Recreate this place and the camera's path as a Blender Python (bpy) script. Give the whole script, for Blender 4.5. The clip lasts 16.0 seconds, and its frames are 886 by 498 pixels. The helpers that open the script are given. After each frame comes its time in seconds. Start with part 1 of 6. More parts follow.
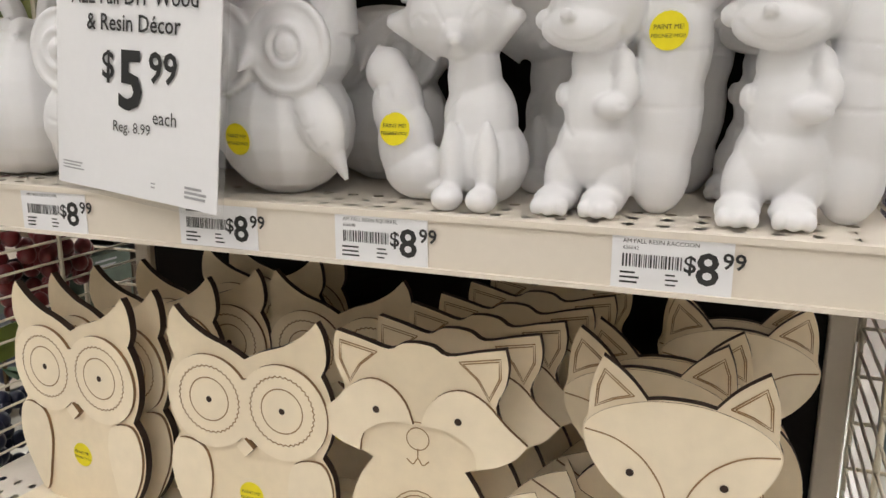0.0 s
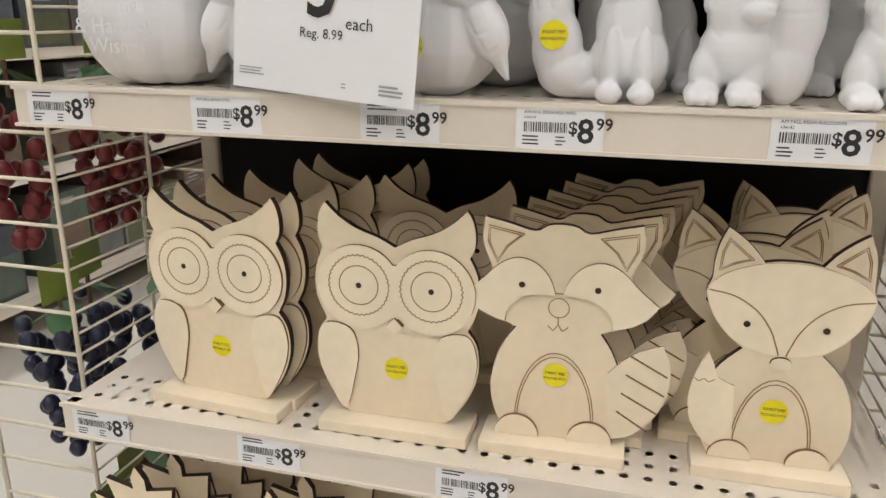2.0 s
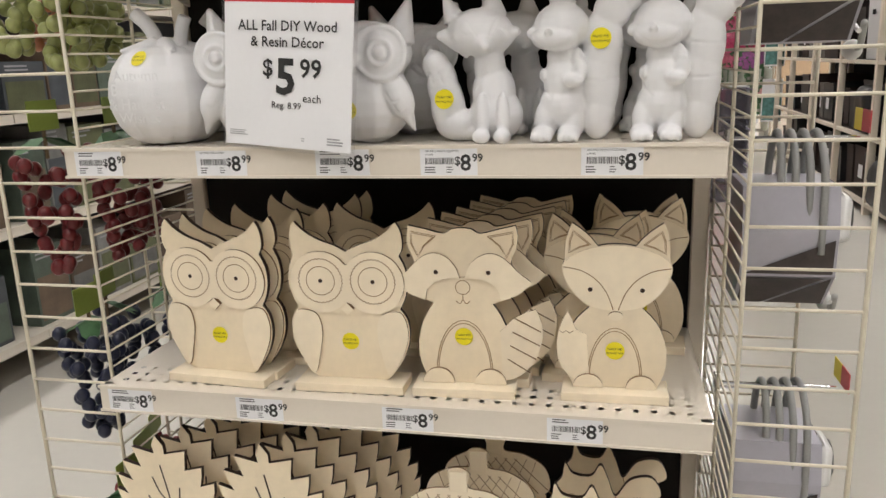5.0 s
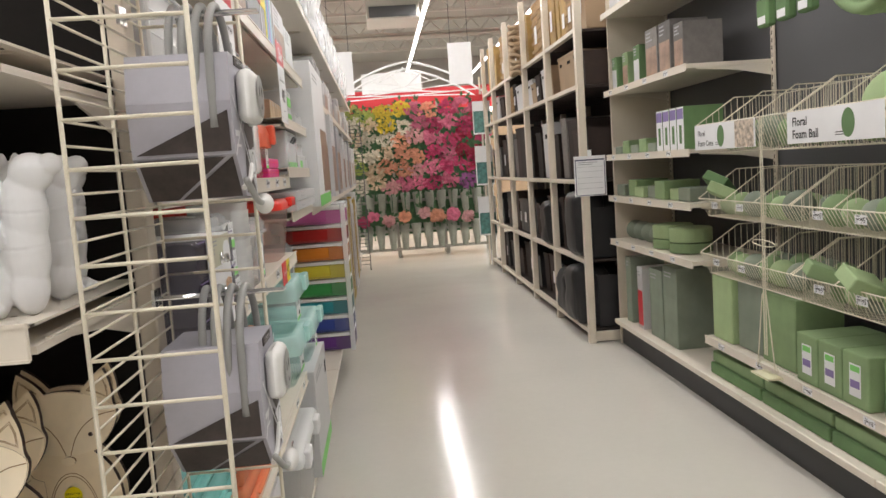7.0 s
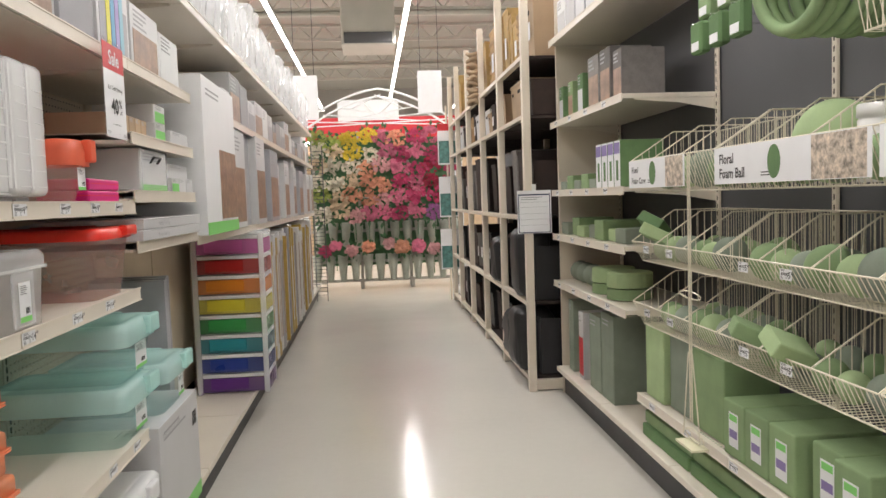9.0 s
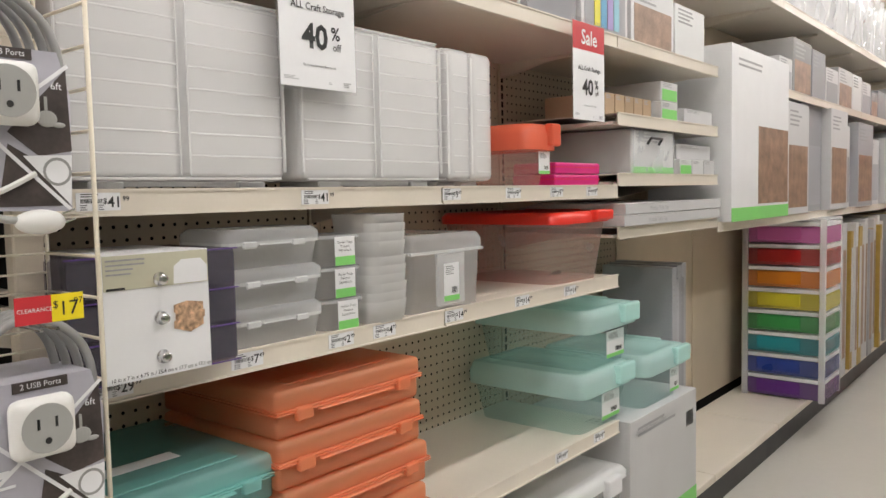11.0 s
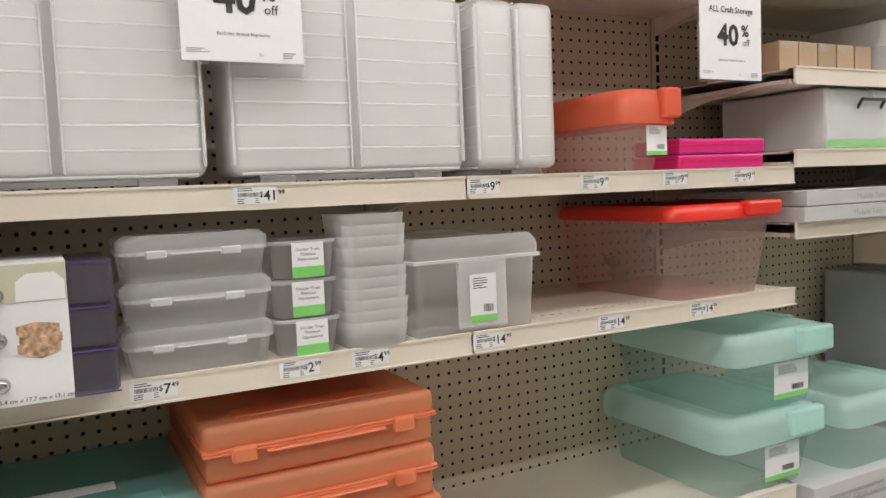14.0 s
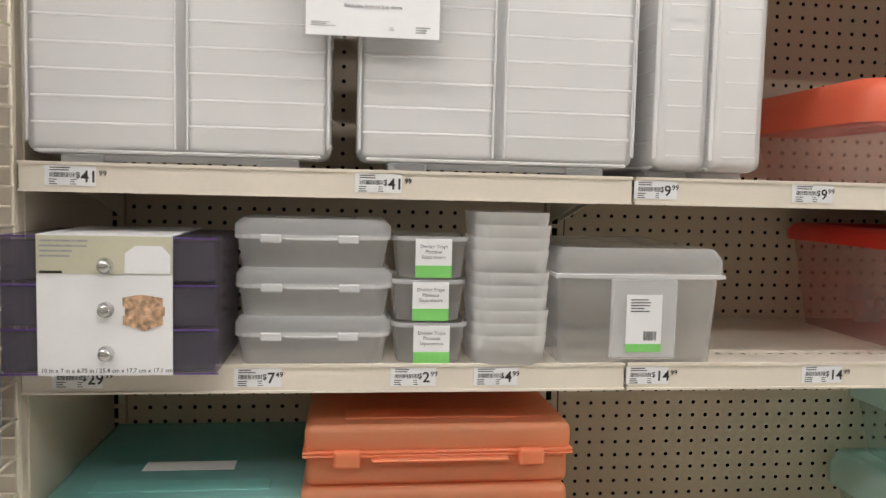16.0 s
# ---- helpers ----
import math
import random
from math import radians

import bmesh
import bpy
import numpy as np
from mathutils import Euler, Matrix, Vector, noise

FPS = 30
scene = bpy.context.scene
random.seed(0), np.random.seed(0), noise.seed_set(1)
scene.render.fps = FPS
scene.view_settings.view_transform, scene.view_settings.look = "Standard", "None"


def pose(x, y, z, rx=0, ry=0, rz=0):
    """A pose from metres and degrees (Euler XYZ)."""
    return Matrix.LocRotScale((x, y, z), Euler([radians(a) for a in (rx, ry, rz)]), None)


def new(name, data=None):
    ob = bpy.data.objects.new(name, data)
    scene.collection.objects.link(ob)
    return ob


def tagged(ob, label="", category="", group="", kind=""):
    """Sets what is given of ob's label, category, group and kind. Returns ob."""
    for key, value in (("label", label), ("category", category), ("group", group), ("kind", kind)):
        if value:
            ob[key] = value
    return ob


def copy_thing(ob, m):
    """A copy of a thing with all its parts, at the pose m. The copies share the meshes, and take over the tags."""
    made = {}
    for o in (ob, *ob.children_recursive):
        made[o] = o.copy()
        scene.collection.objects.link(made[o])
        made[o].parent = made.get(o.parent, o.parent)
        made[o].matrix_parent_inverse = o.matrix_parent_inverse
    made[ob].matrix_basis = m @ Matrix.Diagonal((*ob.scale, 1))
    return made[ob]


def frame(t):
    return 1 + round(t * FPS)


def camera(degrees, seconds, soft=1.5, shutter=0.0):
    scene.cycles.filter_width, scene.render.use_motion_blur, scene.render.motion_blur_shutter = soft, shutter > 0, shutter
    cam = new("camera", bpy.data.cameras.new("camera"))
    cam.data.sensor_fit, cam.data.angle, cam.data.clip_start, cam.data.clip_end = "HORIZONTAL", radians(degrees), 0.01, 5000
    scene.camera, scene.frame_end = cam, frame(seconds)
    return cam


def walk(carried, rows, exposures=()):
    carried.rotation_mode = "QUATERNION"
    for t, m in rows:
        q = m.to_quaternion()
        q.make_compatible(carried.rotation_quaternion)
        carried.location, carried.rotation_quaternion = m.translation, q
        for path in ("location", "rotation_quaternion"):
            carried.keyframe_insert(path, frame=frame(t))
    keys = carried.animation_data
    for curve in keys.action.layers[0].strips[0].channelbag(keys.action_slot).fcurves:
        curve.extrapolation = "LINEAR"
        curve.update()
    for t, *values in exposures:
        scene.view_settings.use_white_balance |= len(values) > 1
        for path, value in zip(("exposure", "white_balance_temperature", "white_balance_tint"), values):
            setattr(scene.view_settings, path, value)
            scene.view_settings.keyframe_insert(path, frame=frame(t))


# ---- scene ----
cam = camera(59.7, 16.0)
METRES, EYE, TILT, LEAN, TURN = 2.91, 1.2, 0.0, 0.0, 21.6
ROWS = [
    (0.0, 0.0, 0.0, 0.0, 0.03, -12.66, -0.12),
    (0.5, -0.0154, -0.0011, -0.0019, -2.39, -13.85, -0.16),
    (1.0, -0.0354, -0.0084, -0.0031, -4.36, -15.01, -0.23),
    (1.5, -0.0547, -0.0191, -0.005, -5.64, -16.16, -0.27),
    (2.0, -0.0642, -0.0279, -0.007, -6.1, -16.96, -0.32),
    (2.5, -0.0622, -0.04, -0.0051, -5.94, -17.68, -0.17),
    (3.0, -0.0537, -0.0672, -0.0026, -5.48, -18.13, 0.21),
    (5.5, -0.0549, -0.1318, 0.0049, -12.04, -11.85, 3.28),
    (6.0, -0.0126, -0.1324, 0.0058, -16.81, -9.76, 3.52),
    (6.5, 0.0455, -0.1373, 0.0076, -21.6, -7.8, 3.77),
    (7.0, 0.0955, -0.1485, 0.0113, -26.31, -5.99, 3.96),
    (7.5, 0.1356, -0.1482, 0.0106, -30.63, -4.74, 3.94),
    (8.0, 0.1806, -0.1337, 0.0063, -33.88, -4.12, 3.44),
    (8.5, 0.2267, -0.1082, 0.0085, -33.8, -3.87, 2.51),
    (9.0, 0.2591, -0.0939, 0.0064, -26.86, -3.78, 1.94),
    (9.5, 0.3063, -0.087, 0.007, -15.4, -3.95, 1.51),
    (10.0, 0.3448, -0.0782, 0.0075, -3.85, -4.31, 1.51),
    (12.5, 0.4703, 0.066, 0.0112, 41.39, -3.22, 1.27),
    (13.0, 0.4891, 0.0827, 0.0131, 44.35, -3.15, 1.86),
    (13.5, 0.4981, 0.1104, 0.0087, 43.13, -3.57, 2.35),
    (14.0, 0.5029, 0.1576, 0.0067, 40.66, -4.37, 2.38),
    (14.5, 0.4926, 0.1948, 0.0078, 41.39, -4.84, 1.92),
    (15.0, 0.4797, 0.2092, 0.0061, 46.0, -4.99, 0.95),
    (15.5, 0.4839, 0.2232, 0.0042, 52.93, -5.16, -0.36),
    (16.0, 0.5061, 0.242, 0.0061, 61.44, -4.45, -1.38),
]
walk(cam, [(t, pose(0, 0, EYE, TILT, LEAN, TURN) @ pose(METRES * x, METRES * y, METRES * z, 90 + pitch, roll, yaw)) for t, x, y, z, yaw, pitch, roll in ROWS],
     exposures=((0.0, 0.2), (3.0, 0.15), (6.0, 0.15), (8.5, 0.24), (10.0, 0.32), (12.5, 0.48), (16.0, 0.48)))

# ---- light ----
world = bpy.data.worlds.new("store_air")
scene.world = world
world.use_nodes = True
world.node_tree.nodes["Background"].inputs[0].default_value = (0.9, 0.95, 1.0, 1)
world.node_tree.nodes["Background"].inputs[1].default_value = 0.12
LAMP_ROWS = (-8.57, -6.57, -4.57, -2.57, -0.57, 1.42, 3.42, 5.42, 7.42)
LAMP_Z, LAMP_POWER = 4.0, 235.0

# ---- mesh tools ----


def quad(bm, pts):
    return bm.faces.new([bm.verts.new(p) for p in pts])


def box(bm, x0, x1, y0, y1, z0, z1, bevel=0.0, seg=1):
    """An upright box, with rounded edges where bevel is given."""
    x0, x1, y0, y1, z0, z1 = min(x0, x1), max(x0, x1), min(y0, y1), max(y0, y1), min(z0, z1), max(z0, z1)
    v = [bm.verts.new((x, y, z)) for z in (z0, z1) for y in (y0, y1) for x in (x0, x1)]
    fs = [bm.faces.new([v[i] for i in f]) for f in ((0, 2, 3, 1), (4, 5, 7, 6), (0, 1, 5, 4), (2, 6, 7, 3), (0, 4, 6, 2), (1, 3, 7, 5))]
    if bevel > 0:
        es = list({e for f in fs for e in f.edges})
        bmesh.ops.bevel(bm, geom=es, offset=bevel, segments=seg, affect="EDGES", profile=0.5)
    return bm


def rod(bm, p, q, r, n=6):
    """A round bar from p to q."""
    p, q = Vector(p), Vector(q)
    d = (q - p).normalized()
    a = d.orthogonal().normalized()
    b = d.cross(a)
    ring = []
    for c in (p, q):
        ring.append([bm.verts.new(c + r * (math.cos(2 * math.pi * i / n) * a + math.sin(2 * math.pi * i / n) * b)) for i in range(n)])
    for i in range(n):
        j = (i + 1) % n
        bm.faces.new((ring[0][i], ring[0][j], ring[1][j], ring[1][i]))
    bm.faces.new(ring[0][::-1])
    bm.faces.new(ring[1])


def tube(bm, pts, r, n=6):
    """A bent wire or hose through the points."""
    pts = [Vector(p) for p in pts]
    rings = []
    up = None
    for i, p in enumerate(pts):
        d = (pts[min(i + 1, len(pts) - 1)] - pts[max(i - 1, 0)]).normalized()
        a = d.orthogonal().normalized() if up is None else (up - up.dot(d) * d).normalized()
        up = a
        b = d.cross(a)
        rings.append([bm.verts.new(p + r * (math.cos(2 * math.pi * k / n) * a + math.sin(2 * math.pi * k / n) * b)) for k in range(n)])
    for s, t in zip(rings, rings[1:]):
        for k in range(n):
            bm.faces.new((s[k], s[(k + 1) % n], t[(k + 1) % n], t[k]))
    bm.faces.new(rings[0][::-1])
    bm.faces.new(rings[-1])


def lathe(bm, profile, n=24, at=(0, 0, 0)):
    """A turned body from (radius, height) pairs."""
    rings = []
    for r, z in profile:
        rings.append([bm.verts.new((at[0] + r * math.cos(2 * math.pi * i / n), at[1] + r * math.sin(2 * math.pi * i / n), at[2] + z)) for i in range(n)])
    for s, t in zip(rings, rings[1:]):
        for i in range(n):
            bm.faces.new((s[i], s[(i + 1) % n], t[(i + 1) % n], t[i]))
    bm.faces.new(rings[0][::-1])
    bm.faces.new(rings[-1])


def ball(bm, c, r, seg=16, rings=10, turn=None):
    """An ellipsoid at c with radii r."""
    m = Matrix.Translation(c) @ (turn if turn is not None else Matrix()) @ Matrix.Diagonal((*r, 1))
    bmesh.ops.create_uvsphere(bm, u_segments=seg, v_segments=rings, radius=1, matrix=m)


def spline(ctrl, per=6, closed=True):
    """A smooth line through control points."""
    n, out = len(ctrl), []
    for i in range(n if closed else n - 1):
        p = [Vector(ctrl[(i + k) % n] if closed else ctrl[min(max(i + k, 0), n - 1)]) for k in (-1, 0, 1, 2)]
        for s in range(per):
            t = s / per
            out.append(0.5 * (2 * p[1] + (p[2] - p[0]) * t + (2 * p[0] - 5 * p[1] + 4 * p[2] - p[3]) * t * t + (3 * p[1] - p[0] - 3 * p[2] + p[3]) * t ** 3))
    if not closed:
        out.append(Vector(ctrl[-1]))
    return out


def slab(bm, outline, y0, y1):
    """A flat cut-out in the xz plane between y0 (front) and y1 (back); side faces take material slot 1."""
    f = [bm.verts.new((p[0], y0, p[1])) for p in outline]
    b = [bm.verts.new((p[0], y1, p[1])) for p in outline]
    bm.faces.new(f)
    bm.faces.new(b[::-1])
    n = len(f)
    for i in range(n):
        bm.faces.new((f[i], b[i], b[(i + 1) % n], f[(i + 1) % n])).material_index = 1


def mesh_of(name, bm, mats, smooth=False):
    me = bpy.data.meshes.new(name)
    bmesh.ops.recalc_face_normals(bm, faces=bm.faces[:])
    bm.to_mesh(me)
    bm.free()
    for m in (mats if isinstance(mats, (list, tuple)) else [mats]):
        me.materials.append(m)
    if smooth:
        me.polygons.foreach_set("use_smooth", [True] * len(me.polygons))
    return me


def part(name, bm, material, parent, label="", smooth=False):
    ob = new(name, mesh_of(name, bm, material, smooth))
    ob.parent = parent
    return tagged(ob, label)


def piece(name, me, parent, m):
    """A repeat part on shared mesh data."""
    ob = new(name, me)
    ob.parent = parent
    ob.matrix_basis = m
    return ob


def thing(name, m, label, category, group="", kind=""):
    ob = new(name)
    ob.empty_display_size = 0.05
    ob.matrix_basis = m
    return tagged(ob, label, category, group, kind)


def single(name, bm, material, m, label, category, group="", kind="", smooth=False):
    ob = new(name, mesh_of(name, bm, material, smooth))
    ob.matrix_basis = m
    return tagged(ob, label, category, group, kind)


def B():
    return bmesh.new()


def bx(*a, **k):
    return box(bmesh.new(), *a, **k)


# ---- materials ----


def tree(name):
    m = bpy.data.materials.new(name)
    m.use_nodes = True
    return m, m.node_tree.nodes, m.node_tree.links, m.node_tree.nodes["Principled BSDF"]


def paint(name, col, rough=0.5, metal=0.0, var=0.08, scale=6.0, bump=0.0, bscale=150.0, spec=0.5, rnd=0.0, grime=None):
    """A plain surface with two scales of variation; rnd: spread of brightness from piece to piece."""
    m, N, L, P = tree(name)
    P.inputs["Roughness"].default_value, P.inputs["Metallic"].default_value = rough, metal
    P.inputs["Specular IOR Level"].default_value = spec
    co = N.new("ShaderNodeTexCoord")
    big, fine = N.new("ShaderNodeTexNoise"), N.new("ShaderNodeTexNoise")
    big.inputs["Scale"].default_value, big.inputs["Detail"].default_value = scale, 5
    fine.inputs["Scale"].default_value, fine.inputs["Detail"].default_value = bscale, 3
    L.new(co.outputs["Object"], big.inputs["Vector"])
    L.new(co.outputs["Object"], fine.inputs["Vector"])
    add = N.new("ShaderNodeMath")
    add.operation = "MULTIPLY_ADD"
    add.inputs[1].default_value = 0.35
    L.new(fine.outputs["Fac"], add.inputs[0])
    L.new(big.outputs["Fac"], add.inputs[2])
    ramp = N.new("ShaderNodeMapRange")
    ramp.inputs[1].default_value, ramp.inputs[2].default_value = 0.4, 0.95
    ramp.inputs[3].default_value, ramp.inputs[4].default_value = 1 - var, 1 + var
    L.new(add.outputs[0], ramp.inputs[0])
    fac = ramp.outputs[0]
    if rnd > 0:
        info, mr, mul = N.new("ShaderNodeObjectInfo"), N.new("ShaderNodeMapRange"), N.new("ShaderNodeMath")
        mr.inputs[3].default_value, mr.inputs[4].default_value = 1 - rnd, 1 + rnd
        mul.operation = "MULTIPLY"
        L.new(info.outputs["Random"], mr.inputs[0])
        L.new(mr.outputs[0], mul.inputs[0])
        L.new(fac, mul.inputs[1])
        fac = mul.outputs[0]
    mix = N.new("ShaderNodeVectorMath")
    mix.operation = "SCALE"
    mix.inputs[0].default_value = col
    L.new(fac, mix.inputs["Scale"])
    L.new(mix.outputs[0], P.inputs["Base Color"])
    rr = N.new("ShaderNodeMapRange")
    rr.inputs[3].default_value, rr.inputs[4].default_value = max(rough - 0.08, 0.02), min(rough + 0.08, 1)
    L.new(big.outputs["Fac"], rr.inputs[0])
    L.new(rr.outputs[0], P.inputs["Roughness"])
    if bump > 0:
        bp = N.new("ShaderNodeBump")
        bp.inputs["Strength"].default_value, bp.inputs["Distance"].default_value = bump, 0.001
        L.new(fine.outputs["Fac"], bp.inputs["Height"])
        L.new(bp.outputs[0], P.inputs["Normal"])
    return m


def frosted(name, col, solid=0.5, rough=0.3, clear=(1, 1, 1), through_light=0.3):
    """Milky or clear moulded plastic in thin walls."""
    m, N, L, P = tree(name)
    P.inputs["Base Color"].default_value = (*col, 1)
    P.inputs["Roughness"].default_value = rough
    tl, tr, m1, m2 = N.new("ShaderNodeBsdfTranslucent"), N.new("ShaderNodeBsdfTransparent"), N.new("ShaderNodeMixShader"), N.new("ShaderNodeMixShader")
    co, ns, mr = N.new("ShaderNodeTexCoord"), N.new("ShaderNodeTexNoise"), N.new("ShaderNodeMapRange")
    ns.inputs["Scale"].default_value, ns.inputs["Detail"].default_value = 9, 4
    L.new(co.outputs["Object"], ns.inputs["Vector"])
    L.new(ns.outputs["Fac"], mr.inputs[0])
    mr.inputs[3].default_value, mr.inputs[4].default_value = max(solid - 0.03, 0), min(solid + 0.03, 1)
    tl.inputs[0].default_value = (*col, 1)
    tr.inputs[0].default_value = (*clear, 1)
    m1.inputs[0].default_value = through_light
    L.new(P.outputs[0], m1.inputs[1])
    L.new(tl.outputs[0], m1.inputs[2])
    L.new(mr.outputs[0], m2.inputs[0])
    L.new(tr.outputs[0], m2.inputs[1])
    L.new(m1.outputs[0], m2.inputs[2])
    L.new(m2.outputs[0], N["Material Output"].inputs[0])
    return m


def glow(name, col, strength):
    m, N, L, P = tree(name)
    P.inputs["Base Color"].default_value = (*col, 1)
    P.inputs["Emission Color"].default_value = (*col, 1)
    P.inputs["Emission Strength"].default_value = strength
    return m


M_FLOOR = paint("polished_vinyl", (0.62, 0.595, 0.54), 0.15, var=0.04, scale=1.2, bump=0.03, bscale=25)
M_CREAM = paint("cream_enamel", (0.68, 0.605, 0.50), 0.38, var=0.05, scale=5, bump=0.04)
M_SHELF = paint("shelf_enamel", (0.73, 0.665, 0.57), 0.32, var=0.05, scale=5, bump=0.04)
# Cream like the shelving; the tan puts the bay's shade into the colour.
M_PEG = paint("shaded_cream_pegboard", (0.62, 0.53, 0.41), 0.6, var=0.08, scale=3, bump=0.1)
# Dark brown panels; also put where only shade fills holes and slots.
M_DARK = paint("dark_panel_and_hole_shade", (0.012, 0.010, 0.009), 0.8, var=0.2, scale=3, spec=0.2)
M_BLACK = paint("black_plastic", (0.02, 0.02, 0.022), 0.45, var=0.2, scale=9, rnd=0.3)
M_GREY = paint("grey_back_panel", (0.10, 0.10, 0.105), 0.6, var=0.12, scale=2.5)
M_WIRE = paint("cream_wire", (0.72, 0.66, 0.53), 0.35, var=0.08, scale=30)
M_WHITE = paint("white_paper", (0.80, 0.80, 0.81), 0.45, var=0.03, scale=12)
M_CEIL = paint("ceiling_deck_white", (0.44, 0.42, 0.38), 0.7, var=0.1, scale=0.8)
M_WALL = paint("store_wall", (0.42, 0.40, 0.37), 0.7, var=0.06, scale=0.6)
M_LAMP = glow("lamp_diffuser", (1.0, 0.98, 0.95), 6.0)

# ---- setting ----
single("floor", bx(-10, 9, -7, 26, -0.1, 0), M_FLOOR, pose(0, 0, 0), "pale polished vinyl store floor with soft reflections", "floor", kind="structure")
single("ceiling", bx(-10, 9, -7, 26, 4.9, 5.0), M_CEIL, pose(0, 0, 0), "white painted metal deck ceiling of the store", "ceiling", kind="structure")
for nm, b in (("wall_north", (-10, 9, 26, 26.2, 0, 4.9)), ("wall_south", (-10, 9, -7.2, -7, 0, 4.9)), ("wall_west", (-10.2, -10, -7, 26, 0, 4.9)), ("wall_east", (9, 9.2, -7, 26, 0, 4.9))):
    single(nm, bx(*b), M_WALL, pose(0, 0, 0), "plain off-white painted store wall", "wall", kind="structure")

# strip lamps along the aisles
for x in LAMP_ROWS:
    lamp = thing("strip_light", pose(x, 9.5, LAMP_Z), "long white linear strip light hung below the ceiling", "ceiling light", "strip lights")
    part("housing", bx(-0.05, 0.05, -14.5, 14.5, 0.012, 0.06, bevel=0.008), M_CEIL, lamp)
    part("diffuser", bx(-0.035, 0.035, -14.5, 14.5, -0.012, 0.010, bevel=0.006), M_LAMP, lamp, "glowing white diffuser")
    ld = bpy.data.lights.new("strip_glow", "AREA")
    ld.shape, ld.size, ld.size_y, ld.energy, ld.color = "RECTANGLE", 0.09, 29.0, LAMP_POWER, (1.0, 0.965, 0.95)
    lo = new("strip_glow", ld)
    lo.parent = lamp
    lo.matrix_basis = pose(0, 0, -0.02)

# ---- gondola fittings ----


def perforated(bm, x0, x1, z0, z1, pitch, r, put, nx=None, nz=None):
    """A sheet of square cells, each with an eight-sided hole; put maps (u, v) to a place."""
    nx, nz = nx or max(1, round((x1 - x0) / pitch)), nz or max(1, round((z1 - z0) / pitch))
    px, pz = (x1 - x0) / nx, (z1 - z0) / nz
    around = ((-1, -1), (0, -1), (1, -1), (1, 0), (1, 1), (0, 1), (-1, 1), (-1, 0))
    for i in range(nx):
        for j in range(nz):
            cx, cz = x0 + (i + 0.5) * px, z0 + (j + 0.5) * pz
            o = [bm.verts.new(put(cx + a * px / 2, cz + b * pz / 2)) for a, b in around]
            q = [bm.verts.new(put(cx + r * math.cos(math.radians(-135 + 45 * k)), cz + r * math.sin(math.radians(-135 + 45 * k)))) for k in range(8)]
            for k in range(8):
                bm.faces.new((o[k], o[(k + 1) % 8], q[(k + 1) % 8], q[k]))


def shelf(m, width, depth, label, group="", lip=0.034, thick=0.02, holes=False, material=None):
    """A steel shelf: board, price channel in front, two brackets. Local x along the front, y = 0 at the front, back at +y; z = 0 is the deck."""
    material = material or M_SHELF
    s = thing("gondola_shelf", m, label, "shelf", group)
    b = B()
    if holes:
        strip = 0.075
        perforated(b, 0.012, width - 0.012, 0.012, strip, 0.02, 0.0042, lambda u, v: (u, v, 0), nx=round(width / 0.021), nz=3)
        box(b, 0, width, strip, depth, -0.003, 0)
        box(b, 0, 0.012, 0.002, strip, -0.003, 0)
        box(b, width - 0.012, width, 0.002, strip, -0.003, 0)
        box(b, 0, width, 0, 0.012, -0.003, 0)
        box(b, 0, width, 0.01, depth, -0.03, -0.022)
    else:
        box(b, 0, width, 0.0, depth, -thick, 0)
    part("board", b, material, s)
    c = B()
    box(c, 0, width, -0.006, -0.0005, -lip, 0.003, bevel=0.0015)
    box(c, 0, width, -0.009, -0.006, -lip, -lip + 0.003)
    box(c, 0, width, -0.008, -0.006, -0.001, 0.003)
    part("price_channel", c, material, s)
    for x in (0.004, width - 0.008):
        k = B()
        v = [k.verts.new((x + dx, y, z)) for dx in (0, 0.004) for y, z in ((0.05, -thick - 0.006), (depth * 0.6, -thick - 0.022), (depth, -thick - 0.055), (depth, -thick - 0.0005), (0.05, -thick - 0.0005))]
        k.faces.new(v[:5]), k.faces.new(v[9:4:-1])
        for a in range(5):
            k.faces.new((v[a], v[5 + a], v[5 + (a + 1) % 5], v[(a + 1) % 5]))
        part("bracket", k, material, s)
    return s


# local frames: left run faces +x, right run faces -x, end cap faces -y
def left(y, z, x=0.109):
    return Matrix.Translation((x, y, z)) @ pose(0, 0, 0, 0, 0, 90)


def right(y, z, x=1.89):
    return Matrix.Translation((x, y, z)) @ pose(0, 0, 0, 0, 0, -90)


BAY0, BAY = 0.797, 0.778
BACK = -0.28
